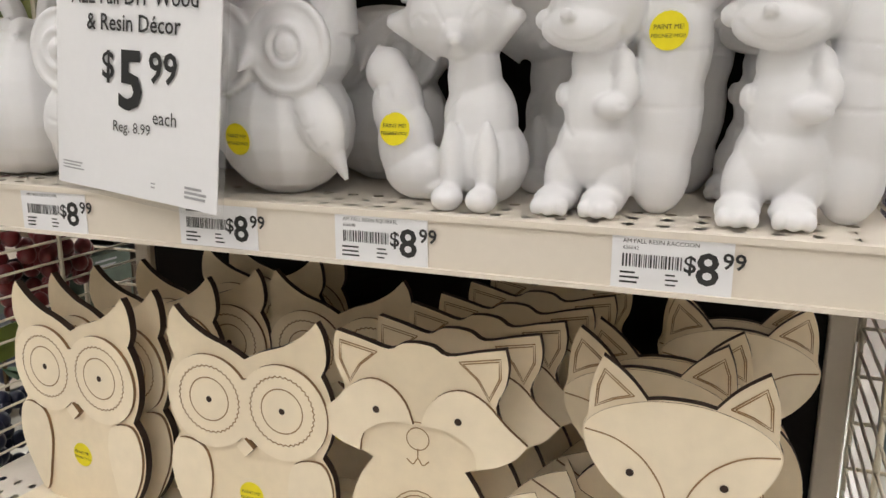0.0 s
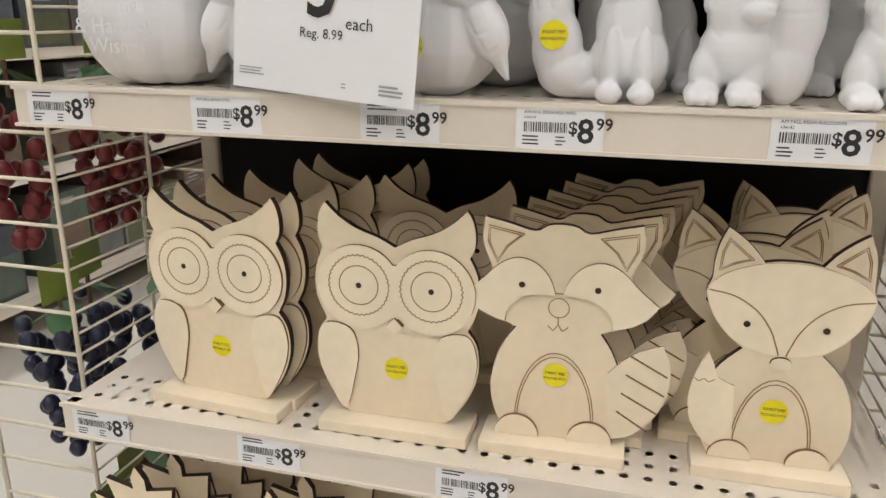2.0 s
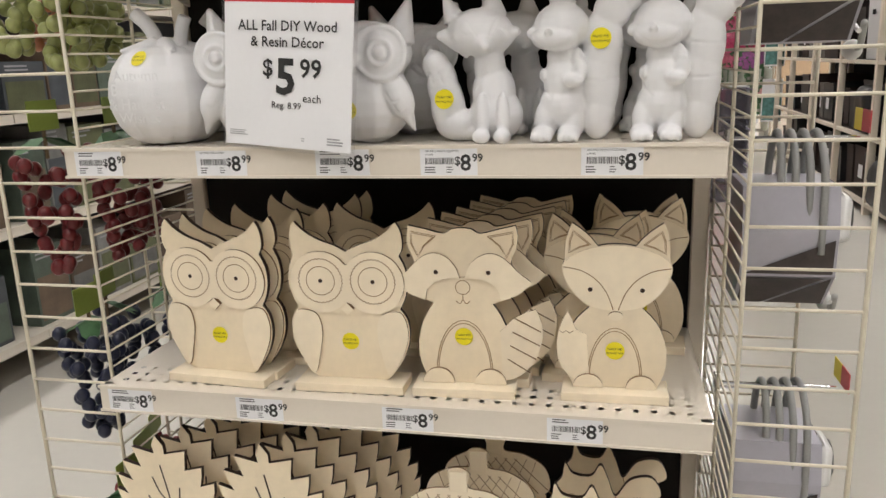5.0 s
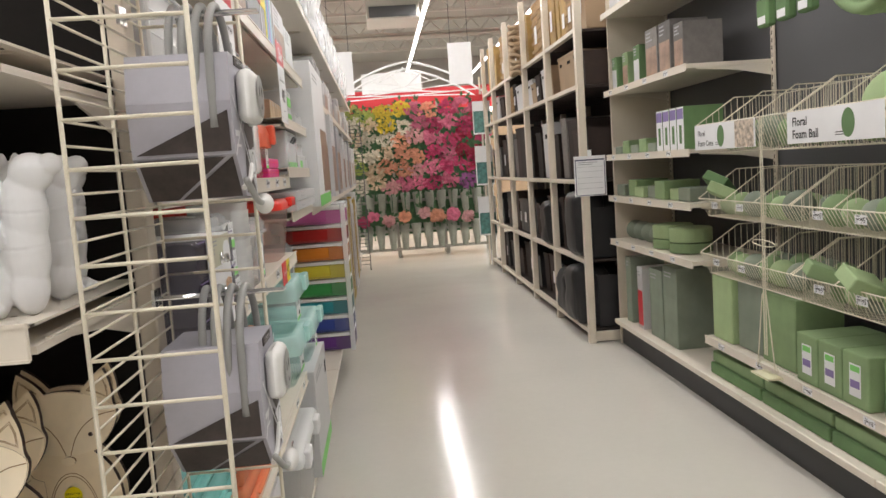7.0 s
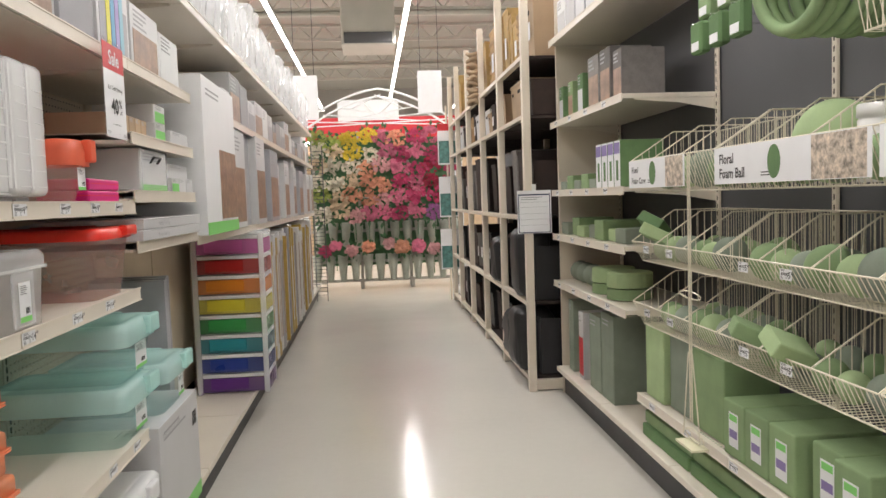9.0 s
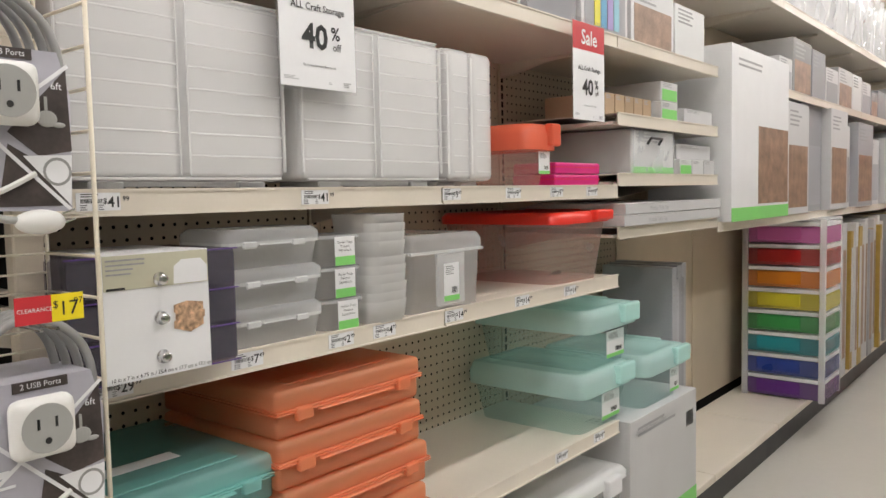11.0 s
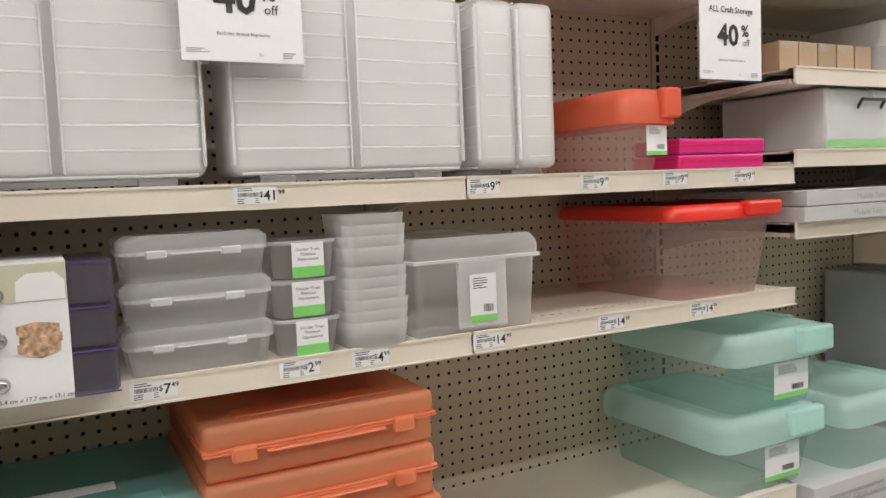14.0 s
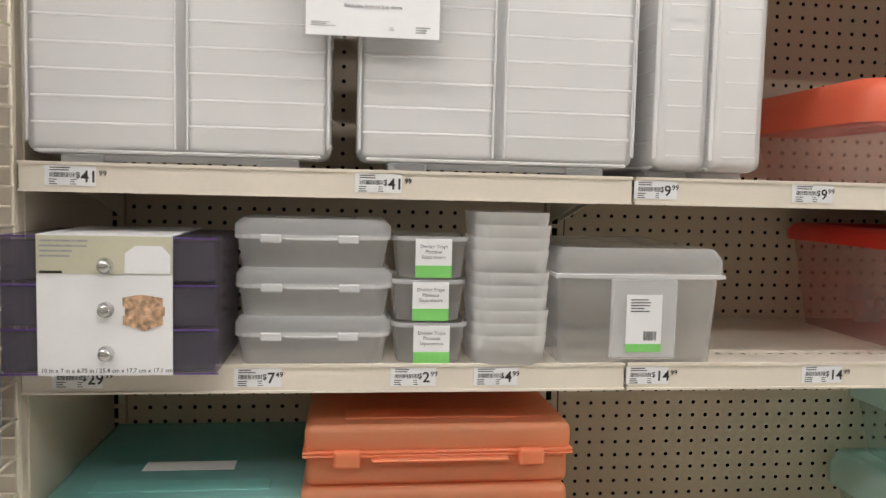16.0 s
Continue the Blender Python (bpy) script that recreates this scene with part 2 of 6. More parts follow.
# left run: pegboard backs, uprights, base
for i in range(12):
    y0 = BAY0 + i * BAY
    w = thing("wall_pegboard", pose(BACK, y0, 0), "cream pegboard back panel of the shelving run, shade coloured in", "pegboard", "pegboard panels", "structure")
    b = B()
    if i < 3:
        perforated(b, 0.02, BAY - 0.02, 0.2, 2.2, 0.0254, 0.0037, lambda u, v: (0, u, v), nx=29)
    else:
        box(b, -0.004, 0, 0.02, BAY - 0.02, 0.2, 2.2)
    part("panel", b, M_PEG, w)
    # Added near-black sheet that gives the peg holes their shade.
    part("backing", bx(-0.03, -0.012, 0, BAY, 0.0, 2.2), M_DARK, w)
    part("upright", bx(-0.012, 0.0035, -0.017, 0.017, 0.0, 2.25, bevel=0.001), M_PEG, w)
    if i < 3:
        b = B()
        for k in range(72):
            box(b, 0.0036, 0.0042, -0.005, 0.005, 0.32 + k * 0.0254, 0.338 + k * 0.0254)
        # Raised near-black patches, in place of shaded openings.
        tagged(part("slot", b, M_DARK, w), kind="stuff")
    base = thing("base_deck", left(y0, 0.17), "cream steel base deck with dark kick plate", "shelf", "base decks")
    part("deck", bx(0.002, BAY - 0.002, 0, 0.37, -0.03, 0, bevel=0.003), M_SHELF, base)
    part("kick_plate", bx(0, BAY, 0.05, 0.06, -0.17, -0.031), M_BLACK, base)
SHELVES_LEFT = {0: (1.65, 1.237, 0.985, 0.565), 1: (1.65, 1.237, 0.985, 0.565), 2: (1.65, 1.44, 1.27, 1.12)}
for i in range(3):
    for z in SHELVES_LEFT[i]:
        shelf(left(BAY0 + i * BAY + 0.002, z), BAY - 0.004, 0.385, "cream steel shelf with perforated front and price channel", "aisle shelves", holes=True)
for i in range(3, 11):
    for z in ((1.1,) if i == 3 else (1.65, 1.1)):
        shelf(left(BAY0 + i * BAY + 0.002, z), BAY - 0.004, 0.385, "cream steel shelf with a price channel", "aisle shelves")
# end cap
EX0, EX1, EY = -0.705, 0.082, 0.438
single("wall_endcap", bx(EX0, EX1, 0.765, 0.785, 0, 2.2), M_DARK, pose(0, 0, 0), "dark brown back panel of the end cap", "panel", kind="structure")
for z in (1.378, 1.114, 0.797, 0.478, 0.17):
    shelf(pose(EX0, EY, z), EX1 - EX0, 0.325, "cream steel end cap shelf with perforated front", "end cap shelves", holes=True)
# right run
for i in range(8):
    y0 = 4.62 - i * 0.9
    w = thing("wall_backpanel", pose(2.32, y0, 0), "dark grey back panel of the shelving run", "panel", "grey panels", "structure")
    part("panel", bx(0, 0.02, -0.9, 0, 0, 2.4), M_GREY, w)
    base = thing("base_deck", right(y0, 0.17), "cream steel base deck with dark kick plate", "shelf", "base decks")
    part("deck", bx(0.002, 0.898, 0, 0.42, -0.03, 0, bevel=0.003), M_SHELF, base)
    part("kick_plate", bx(0, 0.9, 0.05, 0.06, -0.17, -0.031), M_BLACK, base)
for z in (2.12, 1.64, 1.24, 0.98, 0.70):
    shelf(right(4.615, z), 1.33, 0.42, "cream steel shelf with a price channel", "floral shelves")

# ---- flat work: cards, lettering, stickers ----
M_PLY = paint("birch_plywood", (0.86, 0.735, 0.535), 0.6, var=0.10, scale=9, bump=0.15, bscale=90, rnd=0.05)
M_PLY2 = paint("pale_birch_plywood", (0.89, 0.775, 0.585), 0.6, var=0.08, scale=11, bump=0.15, bscale=90, rnd=0.05)
M_BURN = paint("laser_burnt_edge", (0.035, 0.018, 0.01), 0.7, var=0.3, scale=40)
M_SCORE = paint("engraved_line", (0.33, 0.2, 0.09), 0.8, var=0.2, scale=40)
M_RESIN = paint("matt_white_resin", (0.80, 0.80, 0.81), 0.42, var=0.02, scale=10, bump=0.05, bscale=120)
M_STICK = paint("yellow_sticker", (0.86, 0.74, 0.01), 0.45, var=0.05, scale=60)
M_INK = paint("black_ink", (0.02, 0.02, 0.02), 0.5, var=0.1)
M_GREYINK = paint("grey_print", (0.35, 0.35, 0.36), 0.5, var=0.2, scale=200)
M_RED = paint("sale_red", (0.60, 0.035, 0.045), 0.4, var=0.06)
M_SLEEVE = frosted("clear_sign_sleeve", (0.9, 0.9, 0.9), 0.07, 0.1)
M_GREEN = paint("label_green", (0.22, 0.62, 0.16), 0.5, var=0.05)
M_YELLOW = paint("price_yellow", (0.90, 0.72, 0.02), 0.4, var=0.04)
LETTERS = {}


def lettering(string, size, material, parent, m, align="LEFT", name="lettering", bold=0.0):
    """Printed words; upright in local xz, facing -y, starting at m."""
    key = (string, round(size, 4), material.name, align, bold)
    if key not in LETTERS:
        cu = bpy.data.curves.new("letters", "FONT")
        cu.body, cu.size, cu.align_x = string, size, align
        cu.resolution_u, cu.offset = 2, bold * size
        ob = new("letters", cu)
        me = bpy.data.meshes.new_from_object(ob.evaluated_get(bpy.context.evaluated_depsgraph_get()))
        bpy.data.objects.remove(ob)
        me.materials.clear()
        me.materials.append(material)
        me.transform(pose(0, 0, 0, 90))
        LETTERS[key] = me
    return piece(name, LETTERS[key], parent, m)


def disc(bm, cx, cz, r, y, n=20):
    bm.faces.new([bm.verts.new((cx + r * math.cos(2 * math.pi * i / n), y, cz + r * math.sin(2 * math.pi * i / n))) for i in range(n)])


def ring(bm, cx, cz, r, w, y, n=28, scallop=0.0):
    a, b = [], []
    for i in range(n):
        t = 2 * math.pi * i / n
        k = r + (scallop if i % 2 else 0)
        a.append(bm.verts.new((cx + k * math.cos(t), y, cz + k * math.sin(t))))
        b.append(bm.verts.new((cx + (k + w) * math.cos(t), y, cz + (k + w) * math.sin(t))))
    for i in range(n):
        j = (i + 1) % n
        bm.faces.new((a[i], a[j], b[j], b[i]))


def stroke(bm, pts, w, y):
    """A drawn line of width w in the xz plane."""
    pts = [Vector((p[0], p[1])) for p in pts]
    row = []
    for i, p in enumerate(pts):
        d = (pts[min(i + 1, len(pts) - 1)] - pts[max(i - 1, 0)]).normalized()
        nrm = Vector((-d.y, d.x)) * w / 2
        row.append((bm.verts.new((p.x + nrm.x, y, p.y + nrm.y)), bm.verts.new((p.x - nrm.x, y, p.y - nrm.y))))
    for a, b in zip(row, row[1:]):
        bm.faces.new((a[0], b[0], b[1], a[1]))


def bars(bm, x, z, width, n, h, gap, y, rng):
    """Lines of small print."""
    for i in range(n):
        w = width * rng.uniform(0.6, 1.0)
        box(bm, x, x + w, y - 0.0001, y, z - i * gap - h, z - i * gap)


def barcode(bm, x, z, width, h, y, rng):
    u = x
    while u < x + width:
        w = rng.choice((0.0004, 0.0007, 0.001))
        box(bm, u, u + w, y - 0.0001, y, z, z + h)
        u += w + rng.choice((0.0005, 0.0009))


TAGS = random.Random(4)


def price_tag(m, dollars, cents, title="", number="", w=0.065, h=0.031, group="shelf price tags"):
    """A white ticket in a price channel; local origin at the ticket's lower left front."""
    t = thing("price_tag", m, "small white paper price ticket with barcode in the shelf channel", "price tag", group)
    part("card", bx(0, w, -0.0006, 0, 0, h), M_WHITE, t)
    b = B()
    barcode(b, 0.006, h * 0.42, w * 0.5, h * 0.24, -0.0007, TAGS)
    bars(b, 0.005, h * 0.33, w * 0.2, 3, 0.0011, 0.0028, -0.0007, TAGS)
    bars(b, 0.030, h * 0.33, w * 0.12, 3, 0.0009, 0.0028, -0.0007, TAGS)
    if not title:
        bars(b, 0.006, h * 0.93, w * 0.4, 2, 0.0012, 0.003, -0.0007, TAGS)
    part("print", b, M_INK, t)
    if title:
        lettering(title, 0.0034, M_INK, t, pose(0.006, -0.0008, h * 0.86))
        lettering(number, 0.003, M_INK, t, pose(0.006, -0.0008, h * 0.74))
    lettering("$", 0.43 * h, M_INK, t, pose(w * 0.60, -0.0008, h * 0.40), bold=0.018)
    lettering(dollars, 0.82 * h, M_INK, t, pose(w * 0.70, -0.0008, h * 0.2), bold=0.018)
    lettering(cents, 0.4 * h, M_INK, t, pose(w * 0.70 + 0.44 * h * len(dollars), -0.0008, h * 0.52), bold=0.018)
    return t


def sale_sign(m, lines, big, small, unit, note, header=True, w=0.157, h=0.242):
    """A paper sale sign in a clear sleeve, hung from a shelf channel; origin at the middle of its lower edge."""
    s = thing("sale_sign", m, "white and red paper sale sign in clear plastic sleeve", "sign", "sale signs")
    part("sleeve", bx(-w / 2 - 0.004, w / 2 + 0.004, 0.0012, 0.0022, -0.004, h + 0.012), M_SLEEVE, s, "clear plastic sleeve")
    part("card", bx(-w / 2, w / 2, 0.0, 0.0008, 0, h - 0.068), M_WHITE, s)
    part("header", bx(-w / 2, w / 2, 0.0, 0.0008, h - 0.068, h), M_RED, s, "red header band")
    lettering("Sale", 0.052, M_WHITE, s, pose(0, -0.001, h - 0.053), "CENTER", bold=0.018)
    z = h - 0.068 - (0.029 if unit != "%" else 0.050)
    for ln in lines:
        lettering(ln, 0.0150 if len(lines) > 1 else 0.0155, M_INK, s, pose(0, -0.001, z), "CENTER", bold=0.012)
        z -= 0.0165
    if unit == "%":
        lettering(big, 0.055, M_INK, s, pose(-0.036, -0.001, 0.064), bold=0.028)
        lettering("%", 0.030, M_INK, s, pose(0.026, -0.001, 0.082), bold=0.018)
        lettering("off", 0.018, M_INK, s, pose(0.029, -0.001, 0.064))
    else:
        lettering("$", 0.025, M_INK, s, pose(-0.030, -0.001, h - 0.068 - 0.076), bold=0.018)
        lettering(big, 0.052, M_INK, s, pose(-0.014, -0.001, h - 0.068 - 0.094), bold=0.026)
        lettering(small, 0.027, M_INK, s, pose(0.016, -0.001, h - 0.068 - 0.076), bold=0.018)
        lettering("each", 0.0125, M_INK, s, pose(0.020, -0.001, h - 0.068 - 0.102))
    lettering(note, 0.010 if unit != "%" else 0.0065, M_INK, s, pose(0, -0.001, 0.042 if unit != "%" else 0.034), "CENTER")
    b = B()
    bars(b, -w / 2 + 0.006, 0.016, 0.03, 3, 0.0009, 0.0022, -0.0004, TAGS)
    bars(b, w * 0.12, 0.012, 0.006, 2, 0.001, 0.0025, -0.0004, TAGS)
    bars(b, w * 0.32, 0.014, 0.02, 3, 0.0016, 0.003, -0.0004, TAGS)
    part("print", b, M_GREYINK, s)
    return s


def sticker(parent, x, y, z, r=0.0115, m=None):
    b = B()
    disc(b, 0, 0, r, 0)
    st = part("sticker", b, M_STICK, parent, "round yellow sticker")
    st.matrix_basis = m if m is not None else pose(x, y, z)
    lettering("PAINT ME!", r * 0.34, M_INK, st, pose(0, -0.0004, r * 0.08), "CENTER")
    lettering("PEIGNEZ-MOI!", r * 0.28, M_INK, st, pose(0, -0.0004, -r * 0.35), "CENTER")
    return st


# ---- wooden cut-outs ----
PLY = [M_PLY, M_BURN]
M_EDGE = paint("brown_cut_edge", (0.22, 0.125, 0.055), 0.7, var=0.2, scale=40)
PLYF = [M_PLY2, M_EDGE]


def circle(cx, cz, rx, rz=None, n=28, a0=0.0, a1=2 * math.pi):
    rz = rz or rx
    return [(cx + rx * math.cos(a0 + (a1 - a0) * i / n), cz + rz * math.sin(a0 + (a1 - a0) * i / n)) for i in range(n)]


def mirror(half):
    """A closed outline from its right half, listed from the bottom up."""
    return half + [(-x, z) for x, z in reversed(half)]


def soften(half):
    """Rounds a half outline, keeping its sharp corners (ear tips, notches, neck)."""
    cuts = [0]
    for i in range(1, len(half) - 1):
        a = Vector((half[i][0] - half[i - 1][0], half[i][1] - half[i - 1][1]))
        c = Vector((half[i + 1][0] - half[i][0], half[i + 1][1] - half[i][1]))
        if a.angle(c) > math.radians(48):
            cuts.append(i)
    cuts.append(len(half) - 1)
    out = [half[0]]
    for a, c in zip(cuts, cuts[1:]):
        run = half[a:c + 1]
        out += [(p[0], p[1]) for p in spline(run, 3, False)][1:] if len(run) > 2 else [run[-1]]
    return out


def cutout(name, label, category, outline, group, base=0.145, t=0.007):
    ob = thing(name, pose(0, 0, 0), label, category, group)
    b = B()
    slab(b, outline, 0.0, t)
    part("body", b, PLY, ob)
    if base:
        part("base", bx(-base / 2, base / 2, -0.022, 0.028, 0, 0.0115, bevel=0.0008), M_PLY2, ob)
    return ob


def layer(ob, name, outline, y=-0.003, label=""):
    b = B()
    slab(b, outline, y, 0.0)
    return part(name, b, PLYF, ob, label)


def wooden_owl():
    half = [(0.046, 0.012), (0.054, 0.018), (0.069, 0.040), (0.0775, 0.062), (0.079, 0.080), (0.076, 0.096), (0.068, 0.108), (0.0755, 0.124), (0.0785, 0.143), (0.076, 0.162), (0.069, 0.177), (0.0735, 0.187), (0.0738, 0.200), (0.071, 0.212), (0.066, 0.220), (0.054, 0.208), (0.036, 0.197), (0.016, 0.190), (0.0004, 0.182)]
    ob = cutout("wooden_owl", "unpainted birch plywood owl on a small plank base", "wooden figure", mirror(soften(half)), "wooden owls")
    face = [(x, z) for x, z in circle(0.0345, 0.142, 0.0405, n=34, a0=math.pi * 0.80, a1=-math.pi * 0.81)]
    face = face + [(-x, z) for x, z in reversed(face)]
    layer(ob, "face_plate", face)
    for s in (1, -1):
        wing = [(s * x, z) for x, z in spline([(0.068, 0.104), (0.077, 0.085), (0.0755, 0.062), (0.066, 0.039), (0.051, 0.017), (0.041, 0.05), (0.037, 0.078), (0.044, 0.1)], 4)]
        layer(ob, "wing", wing, -0.0028)
    layer(ob, "beak", [(0, 0.100), (0.008, 0.108), (0, 0.116), (-0.008, 0.108)], -0.006)
    for s in (1, -1):
        b = B()
        ring(b, s * 0.0345, 0.144, 0.0276, 0.0012, -0.0032, 76, 0.0014)
        part("scalloped_ring", b, M_SCORE, ob)
        b = B()
        ring(b, s * 0.0345, 0.144, 0.0183, 0.0011, -0.0032)
        part("eye_ring", b, M_SCORE, ob)
    for s in (1, -1):
        b = B()
        disc(b, s * 0.0345, 0.144, 0.0027, -0.0033)
        part("pupil", b, M_BURN, ob)
    sticker(ob, 0, -0.0005, 0.063)
    return ob


def wooden_raccoon():
    right_side = [(0.044, 0.012), (0.054, 0.032), (0.0585, 0.056), (0.055, 0.082), (0.047, 0.102), (0.037, 0.117), (0.050, 0.125), (0.064, 0.150), (0.060, 0.172), (0.0665, 0.188), (0.0685, 0.203), (0.066, 0.216), (0.044, 0.211), (0.023, 0.206), (0.012, 0.2115), (0.0004, 0.213)]
    ob = cutout("wooden_raccoon", "unpainted birch plywood raccoon with striped tail on plank base", "wooden figure", mirror(soften(right_side)), "wooden raccoons", base=0.13)
    tail = soften([(0.046, 0.082), (0.060, 0.097), (0.074, 0.106), (0.090, 0.112), (0.097, 0.095), (0.098, 0.075), (0.090, 0.047), (0.070, 0.024), (0.048, 0.016)])
    layer(ob, "tail", tail, -0.001)
    for s in (1, -1):
        m = [(s * x, z) for x, z in soften([(0.003, 0.150), (0.009, 0.166), (0.021, 0.178), (0.037, 0.182), (0.053, 0.175), (0.068, 0.160), (0.084, 0.147), (0.076, 0.136), (0.064, 0.128), (0.047, 0.122), (0.044, 0.136), (0.032, 0.146), (0.018, 0.150), (0.003, 0.150)])][:-1]
        layer(ob, "mask", m)
        layer(ob, "foot", [(s * 0.033 + x, z) for x, z in circle(0, 0.012, 0.02, 0.02, 14, 0, math.pi)] + [(s * 0.033 - 0.02, 0.012)], -0.004)
    b = B()
    stroke(b, spline([(-0.047, 0.122), (-0.044, 0.137), (-0.030, 0.147), (0, 0.1515), (0.030, 0.147), (0.044, 0.137), (0.047, 0.122)], 6, False), 0.0009, -0.0006)
    part("snout", b, M_SCORE, ob)
    b = B()
    ring(b, 0, 0.138, 0.0085, 0.0009, -0.0006)
    part("nose_line", b, M_SCORE, ob)
    b = B()
    stroke(b, spline([(-0.009, 0.121), (-0.004, 0.117), (0, 0.122), (0.004, 0.117), (0.009, 0.121)], 5, False), 0.001, -0.0006)
    stroke(b, [(0, 0.130), (0, 0.122)], 0.001, -0.0006)
    part("mouth_line", b, M_SCORE, ob)
    for r in (0.0355, 0.0335):
        b = B()
        stroke(b, [(r * math.cos(a * math.pi / 16), 0.026 + r * 1.95 * math.sin(a * math.pi / 16)) for a in range(17)], 0.0010, -0.0006)
        part("belly_line", b, M_SCORE, ob)
    for k in range(4):
        z = 0.100 - k * 0.018
        b = B()
        stroke(b, [(0.064 - 0.003 * k, z), (0.096 - 0.003 * k * k * 0.5, z - 0.017)], 0.0016, -0.0016)
        part("tail_stripe", b, M_EDGE, ob)
    for s in (1, -1):
        for g in (1.0, 0.86):
            b = B()
            stroke(b, [(s * (0.054 + g * x), 0.194 + g * z) for x, z in ((-0.022, 0.009), (0.009, 0.015), (0.0095, 0.0), (0.001, -0.018), (-0.008, -0.003), (-0.022, 0.009))], 0.0009, -0.0006)
            part("ear_line", b, M_SCORE, ob)
    for s in (1, -1):
        b = B()
        disc(b, s * 0.0325, 0.158, 0.0028, -0.0034)
        part("pupil", b, M_BURN, ob)
    sticker(ob, 0, -0.0012, 0.074)
    return ob


def wooden_fox():
    half = [(0.05, 0.012), (0.058, 0.03), (0.061, 0.05), (0.058, 0.074), (0.048, 0.097), (0.031, 0.115), (0.046, 0.127), (0.059, 0.145), (0.0645, 0.163), (0.061, 0.175), (0.0605, 0.190), (0.058, 0.205), (0.0525, 0.219), (0.041, 0.211), (0.031, 0.202), (0.022, 0.191), (0.012, 0.193), (0.0004, 0.1935)]
    ob = cutout("wooden_fox", "unpainted birch plywood fox sitting on a plank base", "wooden figure", mirror(soften(half)), "wooden foxes", base=0.128)
    tail = soften([(-0.030, 0.014), (-0.054, 0.024), (-0.067, 0.043), (-0.0705, 0.066), (-0.066, 0.090), (-0.0575, 0.109), (-0.052, 0.098), (-0.047, 0.086), (-0.034, 0.080)])
    layer(ob, "tail", tail, -0.001)
    rim = [(0.0, 0.1925), (0.022, 0.1905), (0.045, 0.183), (0.059, 0.1735), (0.0635, 0.163), (0.058, 0.145), (0.045, 0.1275), (0.030, 0.1165), (0.015, 0.1125), (0.0, 0.111)]
    face = spline(rim, 3, False)
    layer(ob, "face_plate", [(p[0], p[1]) for p in face] + [(-p[0], p[1]) for p in reversed(face[1:-1])], -0.0008)
    for s in (1, -1):
        layer(ob, "foot", [(s * 0.032 + x, z) for x, z in circle(0, 0.012, 0.018, 0.017, 14, 0, math.pi)] + [(s * 0.032 - 0.018, 0.012)], -0.004)
    layer(ob, "nose", [(x, z) for x, z in circle(0, 0.105, 0.0085, 0.0055, 18)], -0.003)
    for s in (1, -1):
        b = B()
        stroke(b, [(s * x, z) for x, z in spline([(0.003, 0.112), (0.006, 0.121), (0.012, 0.135), (0.024, 0.150), (0.042, 0.161), (0.0625, 0.165)], 5, False)], 0.0012, -0.0014)
        part("face_line", b, M_SCORE, ob)
        for g in (1.0, 0.84):
            b = B()
            stroke(b, [(s * (0.0475 + g * x), 0.195 + g * z) for x, z in ((-0.017, -0.002), (-0.005, 0.008), (0.0035, 0.015), (0.008, 0.003), (0.009, -0.013), (-0.004, -0.006), (-0.017, -0.002))], 0.0009, -0.0006)
            part("ear_line", b, M_SCORE, ob)
    b = B()
    stroke(b, [(-0.067, 0.084), (-0.063, 0.081), (-0.059, 0.084), (-0.055, 0.081), (-0.050, 0.084)], 0.0009, -0.0014)
    part("tail_line", b, M_SCORE, ob)
    for r in (0.0325, 0.0305):
        b = B()
        stroke(b, [(r * math.cos(a * math.pi / 16), 0.024 + r * 2.0 * math.sin(a * math.pi / 16)) for a in range(17)], 0.0010, -0.0006)
        part("belly_line", b, M_SCORE, ob)
    for s in (1, -1):
        b = B()
        disc(b, s * 0.0305, 0.138, 0.0028, -0.0028)
        part("pupil", b, M_BURN, ob)
    sticker(ob, 0, -0.0012, 0.060)
    return ob


def wooden_leaf():
    def reach(f):
        return 0.083 * math.sin(math.pi * (0.14 + 0.84 * f)) ** 0.8
    half, teeth = [(0.018, 0.012)], 8
    for k in range(teeth):
        z = 0.018 + 0.184 * k / teeth
        r, rn = reach(k / teeth), reach((k + 1) / teeth)
        half += [(r * 0.93, z + 0.004), (r * 1.0, z + 0.016), (r * 0.97 + 0.005, z + 0.031), (rn * 0.90, z + 0.0235)]
    half += [(0.009, 0.216), (0.0005, 0.230)]
    ob = cutout("wooden_leaf", "unpainted birch plywood autumn leaf with toothed edge", "wooden figure", [(x - 0.13 * max(z - 0.05, 0), z) for x, z in half + [(-x, z) for x, z in reversed(half)]], "wooden leaves", base=0.11)
    for pts in ([(0.0, 0.012), (-0.004, 0.07), (0.0, 0.13), (-0.003, 0.185)], [(-0.003, 0.07), (0.018, 0.094), (0.026, 0.12)], [(0.0, 0.112), (0.014, 0.13), (0.02, 0.152)],
                [(-0.003, 0.085), (-0.022, 0.10), (-0.034, 0.135)], [(-0.002, 0.125), (-0.014, 0.142), (-0.02, 0.165)], [(-0.003, 0.04), (0.02, 0.055), (0.034, 0.078)]):
        b = B()
        stroke(b, [(p[0] - 0.13 * max(p[1] - 0.05, 0), p[1]) for p in spline(pts, 5, False)], 0.0024, -0.0005)
        part("vein", b, M_BURN, ob)
    sticker(ob, 0.0, -0.0008, 0.10)
    return ob


